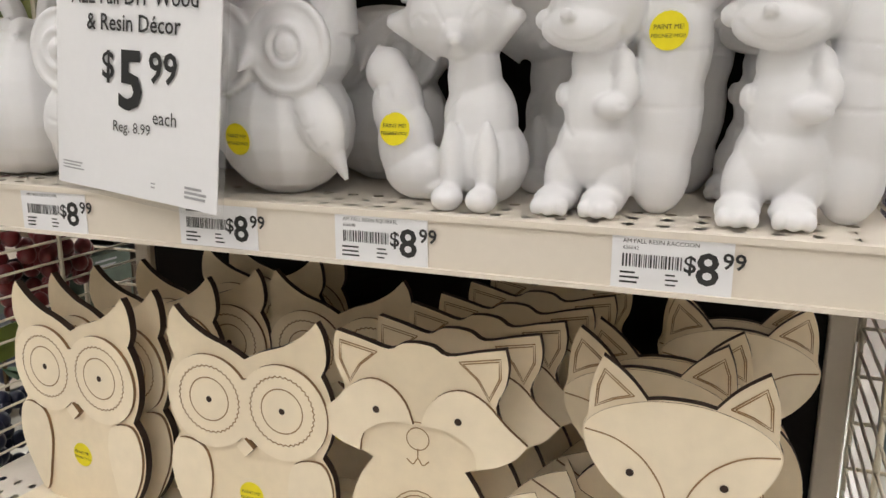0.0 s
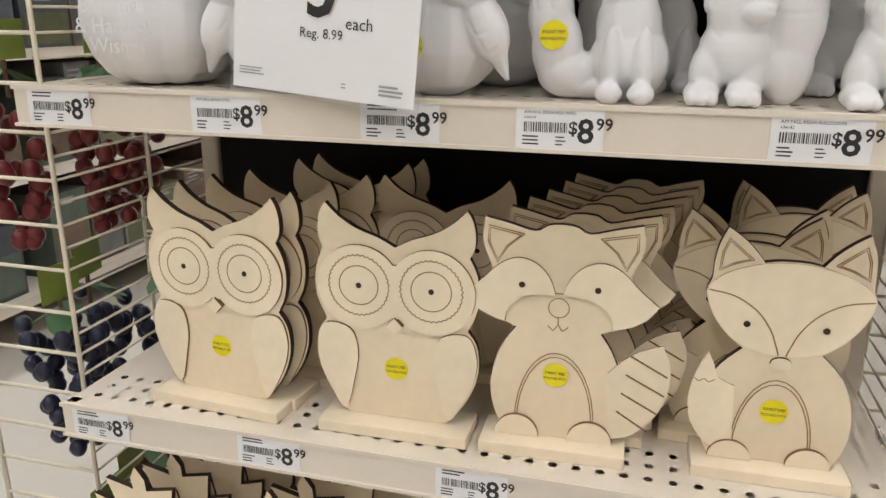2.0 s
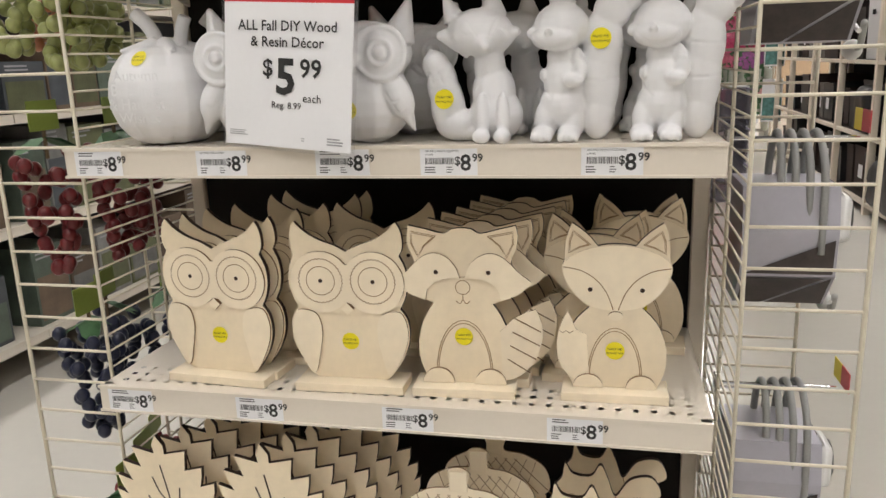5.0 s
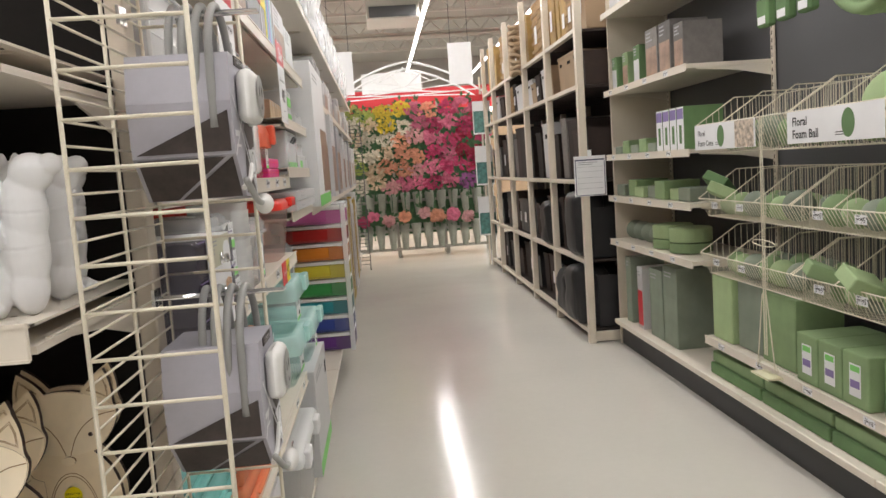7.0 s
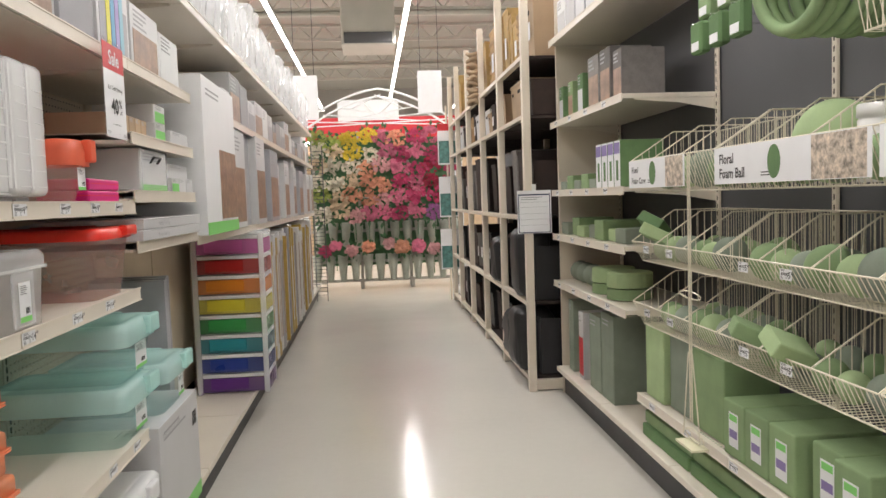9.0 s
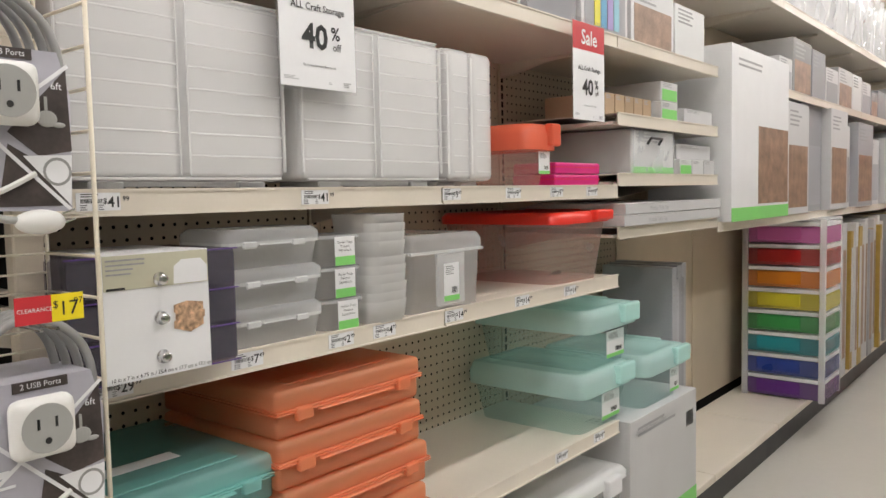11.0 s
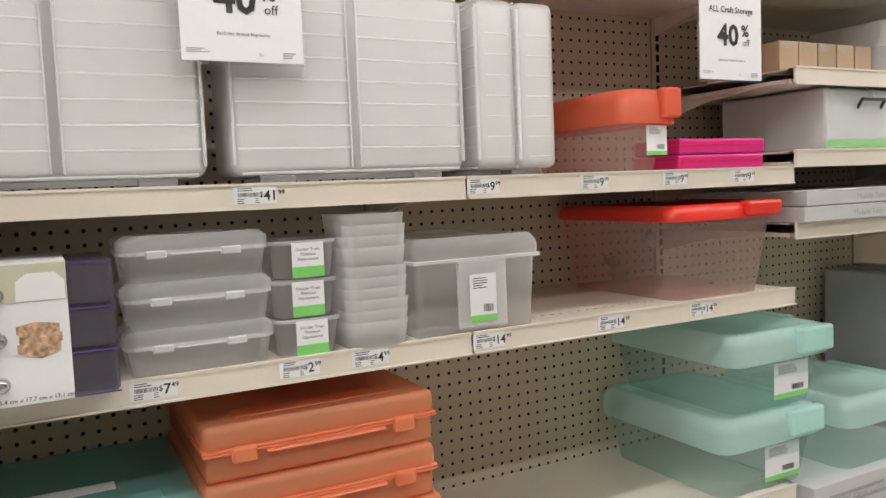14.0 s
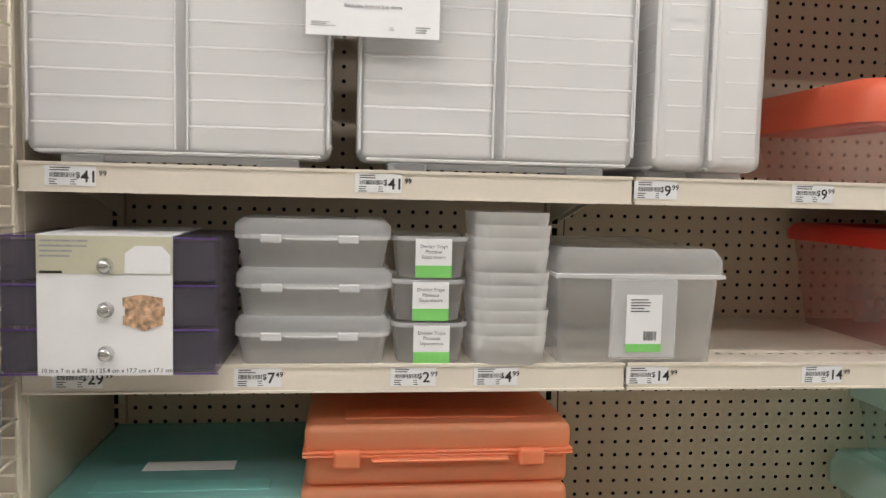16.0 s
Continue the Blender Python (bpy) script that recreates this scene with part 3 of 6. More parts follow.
def wooden_acorn():
    cap = [(x, z) for x, z in spline([(-0.075, 0.13), (-0.07, 0.165), (-0.04, 0.185), (-0.012, 0.19), (-0.016, 0.212), (0.0, 0.218), (0.014, 0.21), (0.012, 0.19), (0.04, 0.185), (0.07, 0.165), (0.075, 0.13), (0.04, 0.118), (-0.04, 0.118)], 4)]
    nut = [(x, z) for x, z in spline([(-0.062, 0.13), (-0.06, 0.08), (-0.035, 0.035), (0.0, 0.012), (0.035, 0.035), (0.06, 0.08), (0.062, 0.13)], 4)]
    ob = cutout("wooden_acorn", "unpainted birch plywood acorn with engraved cap", "wooden figure", nut, "wooden acorns", base=0.11)
    layer(ob, "cap", cap)
    b = B()
    for k in range(-3, 4):
        stroke(b, [(k * 0.02 - 0.02, 0.125), (k * 0.014 + 0.016, 0.178)], 0.0008, -0.0032)
        stroke(b, [(k * 0.02 + 0.02, 0.125), (k * 0.014 - 0.016, 0.178)], 0.0012, -0.0032)
    tagged(part("engraved_hatch", b, M_SCORE, ob), kind="stuff")
    part("stem", bx(-0.013, 0.011, -0.0055, -0.0034, 0.184, 0.214, bevel=0.001), M_PLY2, ob)
    return ob


def wooden_squirrel():
    body = [(x, z) for x, z in spline([(-0.045, 0.012), (-0.055, 0.06), (-0.042, 0.1), (-0.058, 0.13), (-0.06, 0.165), (-0.048, 0.185), (-0.044, 0.205), (-0.034, 0.19), (-0.01, 0.188), (0.002, 0.205), (0.012, 0.185), (0.022, 0.16), (0.04, 0.185), (0.068, 0.19), (0.08, 0.165), (0.06, 0.15), (0.05, 0.12), (0.062, 0.07), (0.045, 0.012)], 4)]
    ob = cutout("wooden_squirrel", "unpainted birch plywood squirrel with curled tail", "wooden figure", body, "wooden squirrels", base=0.11)
    b = B()
    for s in (1, -1):
        ring(b, -0.02 + s * 0.016, 0.155, 0.005, 0.0009, -0.0005)
    stroke(b, spline([(0.022, 0.16), (0.03, 0.12), (0.02, 0.08)], 5, False), 0.001, -0.0005)
    part("engraving", b, M_SCORE, ob)
    return ob


def file_back(ob, spots):
    """Stands copies of a piece at (x, y, z, turn) spots; the piece itself takes the first."""
    x, y, z, a = spots[0]
    ob.matrix_basis = pose(x, y, z, 0, 0, a)
    return [ob] + [copy_thing(ob, pose(x, y, z, 0, 0, a)) for x, y, z, a in spots[1:]]


D1, D2, D3 = 1.114, 0.797, 0.478
file_back(wooden_owl(), [(-0.546, 0.483, D2, -4), (-0.54, 0.515, D2, -6), (-0.524, 0.56, D2, 2), (-0.50, 0.60, D2, 4), (-0.478, 0.675, D2, 3), (-0.47, 0.71, D2, 1),
                        (-0.361, 0.482, D2, 1), (-0.35, 0.615, D2, 3)])
file_back(wooden_raccoon(), [(-0.213, 0.488, D2, 2), (-0.199, 0.53, D2, 0), (-0.189, 0.57, D2, -2), (-0.176, 0.61, D2, 2), (-0.165, 0.655, D2, 0), (-0.158, 0.70, D2, 1)])
file_back(wooden_fox(), [(-0.028, 0.499, D2, 1), (-0.055, 0.55, D2, -3), (-0.045, 0.58, D2, 2), (0.005, 0.67, D2, -3), (0.0, 0.70, D2, 2)])
file_back(wooden_leaf(), [(-0.635 + 0.022 * (k % 5) + 0.16 * (k // 5), 0.47 + 0.035 * (k % 5), D3, (k % 3) - 1) for k in range(10)])
file_back(wooden_acorn(), [(-0.222, 0.475, D3, 1), (-0.205, 0.53, D3, -1), (-0.19, 0.58, D3, 2)])
file_back(wooden_squirrel(), [(-0.055, 0.475, D3, -1), (-0.045, 0.53, D3, 2), (-0.035, 0.58, D3, 0)])

# ---- white resin figures: one plain mesh each ----


def resin(name, label, fill, grooves=(), voxel=0.0017, steps=4):
    """Joins rounded lumps into one smooth cast body, with fine tooled lines on its front."""
    b = B()
    fill(b)
    ob = new("lump", mesh_of(name, b, M_RESIN))
    rm = ob.modifiers.new("cast", "REMESH")
    rm.mode, rm.voxel_size = "VOXEL", voxel
    sm = ob.modifiers.new("soften", "SMOOTH")
    sm.iterations, sm.factor = steps, 0.5
    me = bpy.data.meshes.new_from_object(ob.evaluated_get(bpy.context.evaluated_depsgraph_get()))
    bpy.data.objects.remove(ob)
    n = len(me.vertices)
    co, no = np.empty(n * 3), np.empty(n * 3)
    me.vertices.foreach_get("co", co)
    me.vertices.foreach_get("normal", no)
    co, no = co.reshape(n, 3), no.reshape(n, 3)
    push = np.zeros(n)
    for pts in grooves:
        line = [np.array((p[0], p[1])) for p in spline(pts, 4, False)]
        for p, q in zip(line, line[1:]):
            d = q - p
            v = co[:, (0, 2)] - p
            t = np.clip(v @ d / (d @ d), 0, 1)
            away = np.linalg.norm(v - t[:, None] * d, axis=1)
            push = np.maximum(push, np.exp(-(away / 0.0012) ** 2) * (no[:, 1] < -0.05))
    me.vertices.foreach_set("co", (co - no * (0.0011 * push)[:, None]).ravel())
    me.polygons.foreach_set("use_smooth", [True] * len(me.polygons))
    me.update()
    if not me.materials:
        me.materials.append(M_RESIN)
    out = new(name, me)
    return tagged(out, label, "figurine", name.replace("_", " ") + "s")


def hoop(bm, c, big, small):
    """A ring that faces the front."""
    tube(bm, [(c[0] + big * math.cos(2 * math.pi * i / 28), c[1], c[2] + big * math.sin(2 * math.pi * i / 28)) for i in range(30)], small, 8)


def horn(bm, p, q, r):
    """A pointed cone."""
    p, q = Vector(p), Vector(q)
    d = q - p
    bmesh.ops.create_cone(bm, cap_ends=True, segments=14, radius1=r, radius2=r * 0.15, depth=d.length, matrix=Matrix.Translation((p + q) / 2) @ d.to_track_quat("Z", "Y").to_matrix().to_4x4())


def tilt(a, axis="Y"):
    return Matrix.Rotation(radians(a), 4, axis)


def fox_lumps(b):
    ball(b, (0.010, 0.004, 0.030), (0.032, 0.032, 0.032))
    ball(b, (0.008, 0.002, 0.056), (0.026, 0.025, 0.034))
    ball(b, (0.004, 0, 0.085), (0.0185, 0.019, 0.030))
    ball(b, (-0.006, -0.004, 0.124), (0.038, 0.031, 0.027))
    horn(b, (-0.020, 0, 0.118), (-0.056, -0.010, 0.122), 0.024)
    horn(b, (0.006, 0, 0.116), (0.040, -0.010, 0.124), 0.024)
    horn(b, (-0.002, -0.016, 0.114), (0.005, -0.044, 0.108), 0.019)
    ball(b, (0.005, -0.042, 0.108), (0.006, 0.005, 0.005))
    horn(b, (-0.036, 0, 0.138), (-0.048, 0.0, 0.168), 0.014)
    horn(b, (0.008, 0.004, 0.142), (0.006, 0.004, 0.177), 0.017)
    for x in (-0.002, 0.022):
        ball(b, (x, -0.027, 0.028), (0.0078, 0.0090, 0.030))
        ball(b, (x, -0.036, 0.008), (0.0105, 0.014, 0.0088))
    ball(b, (-0.036, 0.0, 0.020), (0.027, 0.018, 0.020))
    ball(b, (-0.047, 0.0, 0.040), (0.0210, 0.017, 0.032))
    ball(b, (-0.053, 0.0, 0.066), (0.0190, 0.016, 0.030))
    ball(b, (-0.060, 0.0, 0.088), (0.0165, 0.015, 0.018), turn=tilt(-12))
    horn(b, (-0.058, 0.0, 0.085), (-0.068, 0.0, 0.107), 0.014)
    ball(b, (-0.018, 0.0, 0.010), (0.03, 0.016, 0.010))


def squirrel_lumps(b):
    ball(b, (-0.021, 0, 0.066), (0.0235, 0.022, 0.034))
    ball(b, (-0.022, 0.001, 0.040), (0.027, 0.025, 0.027))
    ball(b, (-0.022, 0, 0.094), (0.0185, 0.018, 0.018))
    ball(b, (-0.024, -0.003, 0.126), (0.031, 0.029, 0.027))
    ball(b, (-0.030, -0.019, 0.114), (0.026, 0.018, 0.014))
    ball(b, (-0.055, -0.010, 0.120), (0.007, 0.007, 0.007))
    ball(b, (-0.036, -0.038, 0.121), (0.0048, 0.0045, 0.0042))
    for x, z in ((-0.031, 0.156), (-0.015, 0.155)):
        ball(b, (x, 0.002, z), (0.0068, 0.0055, 0.014))
    ball(b, (-0.005, -0.011, 0.090), (0.0075, 0.009, 0.013))
    ball(b, (-0.002, -0.017, 0.078), (0.0080, 0.0085, 0.013))
    ball(b, (-0.009, -0.023, 0.068), (0.0115, 0.0080, 0.0080))
    ball(b, (-0.043, -0.008, 0.074), (0.0050, 0.007, 0.008))
    for x in (-0.041, -0.011):
        ball(b, (x, -0.004, 0.022), (0.0135, 0.016, 0.024))
        ball(b, (x - 0.003, -0.017, 0.009), (0.0135, 0.020, 0.0095))
        for k in (-1, 0, 1):
            ball(b, (x - 0.003 + 0.0078 * k, -0.035 + 0.002 * abs(k), 0.0062), (0.0046, 0.0055, 0.0058))
    ball(b, (0.017, 0.006, 0.030), (0.020, 0.017, 0.031))
    ball(b, (0.018, 0.005, 0.068), (0.0240, 0.018, 0.050))
    ball(b, (0.022, 0.004, 0.105), (0.0230, 0.018, 0.042))
    ball(b, (0.032, 0.004, 0.142), (0.0215, 0.017, 0.021))
    ball(b, (0.051, 0.004, 0.150), (0.0120, 0.012, 0.0115))
    ball(b, (0.004, 0.008, 0.050), (0.014, 0.010, 0.035))


def owl_lumps(b):
    ball(b, (0, 0, 0.05), (0.055, 0.045, 0.052))
    ball(b, (0, -0.002, 0.105), (0.058, 0.042, 0.038))
    for s in (1, -1):
        horn(b, (s * 0.04, 0, 0.12), (s * 0.056, 0, 0.165), 0.022)
        ball(b, (s * 0.029, -0.035, 0.105), (0.0325, 0.008, 0.0325))
        hoop(b, (s * 0.029, -0.0385, 0.105), 0.0295, 0.0034)
        hoop(b, (s * 0.030, -0.0435, 0.105), 0.0140, 0.0024)
        ball(b, (s * 0.03, -0.044, 0.105), (0.0075, 0.005, 0.0075))
        ball(b, (s * 0.045, -0.027, 0.056), (0.0175, 0.015, 0.029), turn=tilt(-s * 24))
        horn(b, (s * 0.050, -0.027, 0.046), (s * 0.063, -0.022, 0.014), 0.0125)
    horn(b, (0, -0.04, 0.1), (0, -0.056, 0.088), 0.008)


def jar_lumps(b):
    for k in range(9):
        a = 2 * math.pi * k / 9
        ball(b, (0.03 * math.cos(a), 0.03 * math.sin(a), 0.062), (0.047, 0.047, 0.062))
    ball(b, (0, 0, 0.012), (0.05, 0.05, 0.012))
    for k in range(5):
        a = 0.4 + 2 * math.pi * k / 5
        horn(b, (0.012 * math.cos(a), 0.012 * math.sin(a), 0.122), (0.06 * math.cos(a), 0.06 * math.sin(a), 0.118), 0.014)
    tube(b, spline([(-0.012, 0, 0.115), (-0.012, 0, 0.135), (-0.022, 0, 0.152), (-0.038, 0, 0.166)], 4, False), 0.010, 8)
    tube(b, spline([(0.022, 0, 0.115), (0.026, 0, 0.14), (0.034, 0, 0.16)], 4, False), 0.009, 8)


def surface_dot(host, x, z, r=0.0115, y0=-0.2):
    """A round sticker laid on the front of a figure, where it meets (x, z)."""
    ok, loc, nor, _ = host.ray_cast(Vector((x, y0, z)), Vector((0, 1, 0)))
    if ok:
        m = Matrix.Translation(loc + nor * 0.0012) @ nor.to_track_quat("-Y", "Z").to_matrix().to_4x4()
        st = single("sticker", (lambda b: (disc(b, 0, 0, r, 0), b)[1])(B()), M_STICK, host.matrix_basis @ m, "round yellow sticker on a white resin figure", "sticker", "stickers")
        lettering("PAINT ME!", r * 0.34, M_INK, st, pose(0, -0.0004, r * 0.08), "CENTER")
        lettering("PEIGNEZ-MOI!", r * 0.28, M_INK, st, pose(0, -0.0004, -r * 0.35), "CENTER")


r_fox = resin("resin_fox", "matt white unpainted resin fox with upright tail", fox_lumps,
              ([(-0.074, 0.066), (-0.066, 0.079), (-0.061, 0.067), (-0.055, 0.080), (-0.049, 0.068), (-0.042, 0.078), (-0.036, 0.066)], [(-0.030, 0.119), (-0.024, 0.124), (-0.018, 0.120)],
               [(0.013, 0.121), (0.019, 0.126), (0.025, 0.122)], [(-0.040, 0.144), (-0.018, 0.136), (-0.005, 0.118)], [(0.028, 0.144), (0.016, 0.136), (0.009, 0.118)], [(-0.022, 0.028), (-0.018, 0.052), (0.002, 0.078)]))
r_sq = resin("resin_squirrel", "matt white unpainted resin squirrel with tall tail", squirrel_lumps,
             ([(-0.042, 0.092), (-0.046, 0.074), (-0.042, 0.058), (-0.034, 0.049)], [(-0.004, 0.0690), (0.018, 0.0670), (0.044, 0.0695)], [(0.0, 0.106), (0.024, 0.103), (0.048, 0.103)],
              [(-0.052, 0.116), (-0.040, 0.106), (-0.022, 0.106), (-0.008, 0.115)]))
r_owl = resin("resin_owl", "matt white unpainted resin owl with round eyes", owl_lumps, ([(0.033, 0.060), (0.040, 0.050), (0.048, 0.052)], [(0.042, 0.046), (0.048, 0.036), (0.056, 0.040)], [(-0.033, 0.060), (-0.040, 0.050), (-0.048, 0.052)]))
r_jar = resin("resin_pumpkin", "matt white resin pumpkin with curled stem and raised words", jar_lumps)
dots = []
for ob, spots in ((r_fox, [(-0.180, 0.502, D1, 0), (-0.150, 0.60, D1, 4)]), (r_sq, [(-0.070, 0.500, D1, 0), (0.039, 0.502, D1, 2), (-0.06, 0.60, D1, 2), (0.03, 0.60, D1, -4), (0.025, 0.690, D1, 80)]),
                  (r_owl, [(-0.325, 0.50, D1, 0), (-0.468, 0.50, D1, 0), (-0.29, 0.60, D1, 5), (-0.46, 0.61, D1, -3)]), (r_jar, [(-0.605, 0.525, D1, 0), (-0.59, 0.68, D1, 30)])):
    ob.scale = (0.98, 0.98, 0.98)
    ob.matrix_basis = pose(*spots[0][:3], 0, 0, spots[0][3])
    for x, y, z, a in spots[1:]:
        copy_thing(ob, pose(x, y, z, 0, 0, a))
bpy.context.view_layer.update()
surface_dot(r_fox, -0.048, 0.050)
surface_dot(r_sq, 0.020, 0.112)
surface_dot(r_owl, -0.012, 0.042)
surface_dot(r_jar, 0.0, 0.108, 0.011)
for k, word in enumerate(("Autumn", "Blessings", "& Harvest", "Wishes")):
    z = 0.088 - 0.017 * k
    ok, loc, nor, _ = r_jar.ray_cast(Vector((0, -0.3, z)), Vector((0, 1, 0)))
    if ok:
        lt = lettering(word, 0.019, M_RESIN, r_jar, pose(0, loc.y - 0.0015, z - 0.006), "CENTER", "raised_lettering")

# signs and tickets on the end cap
sale_sign(pose(-0.400, 0.418, 1.117, -3, 4, -9) @ Matrix.Scale(1.05, 4), ("ALL Fall DIY Wood", "& Resin Décor"), "5", "99", "$", "Reg. 8.99", h=0.220)
for k, x in enumerate((-0.656, -0.490, -0.338, -0.213, -0.035)):
    price_tag(pose(x - 0.033, EY - 0.0065, D1 - 0.0315), "8", "99", ("", "AM FALL RESIN OWL", "", "AM FALL RESIN SQUIRREL", "AM FALL RESIN RACCOON")[k], ("", "", "", "636648", "636642")[k])
for x in (-0.658, -0.472, -0.275, -0.072):
    price_tag(pose(x - 0.033, EY - 0.0065, D2 - 0.0315), "8", "99")

# ---- wire side racks of the end cap ----


def wire_rack(x0, x1, y0, y1, z0, z1, label):
    """A three-sided wire rack: a back grid at x0 and two wings out to x1."""
    w = thing("wire_rack", pose(0, 0, 0), label, "wire rack", "wire side racks")
    n = int((z1 - z0) / 0.024)
    b = B()
    rod(b, (x0, y0, 0), (x0, y1, 0), 0.0016, 5)
    thin_wire = mesh_of("wire", b, M_WIRE, True)
    b = B()
    rod(b, (x0, 0, 0), (x1, 0, 0), 0.0022, 6)
    wing_wire = mesh_of("wing_wire", b, M_WIRE, True)
    for k in range(n + 1):
        piece("wire", thin_wire, w, pose(0, 0, z0 + k * 0.024))
    for y in (y0, (y0 + y1) / 2, y1):
        b = B()
        rod(b, (x0, y, z0), (x0, y, z1), 0.0026, 6)
        part("upright", b, M_WIRE, w, smooth=True)
    for y in (y0, y1):
        b = B()
        rod(b, (x1, y, z0), (x1, y, z1), 0.003, 6)
        part("wing_upright", b, M_WIRE, w, smooth=True)
        for k in range(n // 2 + 1):
            piece("wing_wire", wing_wire, w, pose(0, y, z0 + k * 0.048))
    return w


wire_rack(0.113, 0.243, 0.488, 0.792, 0.20, 1.90, "cream wire rack on the end cap side with power adapters")
wire_rack(-0.725, -0.855, 0.488, 0.792, 0.20, 1.90, "cream wire rack on the end cap side with artificial grapes")
for x in (0.092, -0.715):
    single("trim", bx(x - 0.012, x + 0.012, 0.755, 0.793, 0, 2.25, bevel=0.002), M_CREAM, pose(0, 0, 0), "cream steel gondola end upright", "upright", kind="structure")

M_CARD = paint("lilac_grey_card", (0.43, 0.42, 0.47), 0.4, var=0.06, scale=20)
M_CARD2 = paint("brown_photo_card", (0.055, 0.042, 0.038), 0.55, var=0.5, scale=30)
M_CABLE = paint("grey_cable", (0.30, 0.30, 0.29), 0.5, var=0.06)
M_OUTLET = paint("white_plastic", (0.72, 0.71, 0.68), 0.35, var=0.03)
M_OUTLET2 = paint("grey_plastic", (0.36, 0.36, 0.34), 0.4, var=0.04)
M_CHROME = paint("chrome", (0.7, 0.7, 0.7), 0.18, 1.0, var=0.03)


def power_adapter(m, tag=True):
    """A boxed cord with outlet: card, outlet cube, cable loop, plug; faces -y, hung from a hook at the top."""
    p = thing("power_adapter", m, "grey corded power outlet on a printed hang card", "power adapter", "power adapters")
    b = B()
    slab(b, [(-0.066, 0.0), (-0.02, -0.05), (0.062, -0.052), (0.066, 0.07), (0.054, 0.115), (-0.058, 0.115), (-0.07, 0.06)], 0.0, 0.115)
    part("card", b, [M_CARD, M_CARD], p)
    for nm, pts, mt in (("side_photo", ((-0.0712, 0.004, 0.05), (-0.0674, 0.004, 0.004), (-0.0674, 0.110, 0.004)), M_CARD2), ("corner_photo", ((-0.0645, 0.004, -0.002), (-0.0215, 0.004, -0.0488), (-0.0215, 0.075, -0.0488)), M_CARD2),
                        ("corner_panel", ((-0.0645, 0.012, -0.0022), (-0.0645, 0.110, -0.0022), (-0.0215, 0.110, -0.0490), (-0.0215, 0.080, -0.0490)), M_CARD2)):
        b = B()
        quad(b, [(x - 0.0008, y, z - 0.0008) for x, y, z in pts])
        part(nm, b, mt, p)
    b = B()
    for pts in ([(0.0, 0.03), (0.062, 0.098), (0.0645, 0.012), (0.03, 0.006)], [(0.0, 0.018), (0.03, 0.0), (0.06, -0.046), (-0.012, -0.046)]):
        b.faces.new([b.verts.new((x, -0.0006, z)) for x, z in pts])
    part("printed_panel", b, M_CARD2, p, "dark photograph panels")
    b = B()
    stroke(b, [(-0.066, -0.002), (0.064, 0.102)], 0.004, -0.0009)
    stroke(b, [(-0.058, 0.066), (0.06, -0.05)], 0.004, -0.0009)
    box(b, -0.06, -0.035, -0.001, -0.0008, 0.02, 0.027)
    box(b, -0.058, -0.03, -0.001, -0.0008, 0.008, 0.011)
    part("line_print", b, M_WHITE, p)
    part("title_band", bx(-0.028, 0.028, -0.0014, 0, 0.104, 0.115), M_CARD2, p)
    lettering("2 USB Ports", 0.0085, M_WHITE, p, pose(0, -0.002, 0.107), "CENTER")
    b = B()
    ball(b, (0.040, -0.0012, 0.045), (0.011, 0.0012, 0.009), 14, 6)
    ball(b, (0.052, -0.0012, 0.039), (0.007, 0.0012, 0.003), 12, 6)
    box(b, 0.038, 0.041, -0.0016, -0.0006, 0.054, 0.068)
    part("pictured_outlet", b, M_OUTLET2, p, "white outlet in the photograph")
    b = B()
    b.faces.new([b.verts.new((x, -0.0008, z)) for x, z in ((0.014, 0.006), (0.064, 0.008), (0.061, -0.046))])
    part("white_panel", b, M_WHITE, p)
    b = B()
    ring(b, 0.048, -0.010, 0.012, 0.003, -0.0011, 20)
    part("pictured_cable", b, M_CABLE, p)
    b = B()
    tube(b, spline([(-0.045, -0.002, -0.040), (-0.01, -0.004, -0.030), (0.025, -0.002, -0.012)], 5, False), 0.0032, 6)
    part("pictured_cord", b, M_OUTLET, p)
    lettering("6ft", 0.011, M_WHITE, p, pose(0.045, -0.0012, 0.076))
    part("outlet_cube", bx(-0.038, 0.028, -0.024, 0.0, 0.035, 0.10, bevel=0.012, seg=3), M_OUTLET, p, smooth=True)
    b = B()
    disc(b, -0.005, 0.068, 0.026, -0.0250, 28)
    part("outlet_face", b, M_OUTLET2, p)
    b = B()
    for x in (-0.014, 0.004):
        box(b, x - 0.0014, x + 0.0014, -0.0256, -0.0253, 0.068, 0.079)
    disc(b, -0.005, 0.055, 0.0035, -0.0256, 12)
    part("outlet_slots", b, M_INK, p)
    for k in range(4):
        b = B()
        w = 0.063 - 0.006 * k
        tube(b, spline([(-w - 0.006, 0.02 + 0.016 * k, 0.03), (-w, 0.02 + 0.016 * k, 0.12), (-w * 0.62, 0.02 + 0.016 * k, 0.160), (0, 0.02 + 0.016 * k, 0.178), (w * 0.62, 0.02 + 0.016 * k, 0.160), (w, 0.02 + 0.016 * k, 0.12), (w + 0.006, 0.02 + 0.016 * k, 0.03)], 5, False), 0.0050, 8)
        part("cable_loop", b, M_CABLE, p, smooth=True)
    b = B()
    tube(b, spline([(-0.05, -0.006, -0.03), (-0.02, -0.012, -0.055), (0.0, -0.014, -0.06)], 5, False), 0.004, 8)
    part("cord", b, M_OUTLET2, p, smooth=True)
    b = B()
    ball(b, (0.022, -0.014, -0.062), (0.026, 0.011, 0.013))
    part("plug", b, M_OUTLET, p, smooth=True)
    b = B()
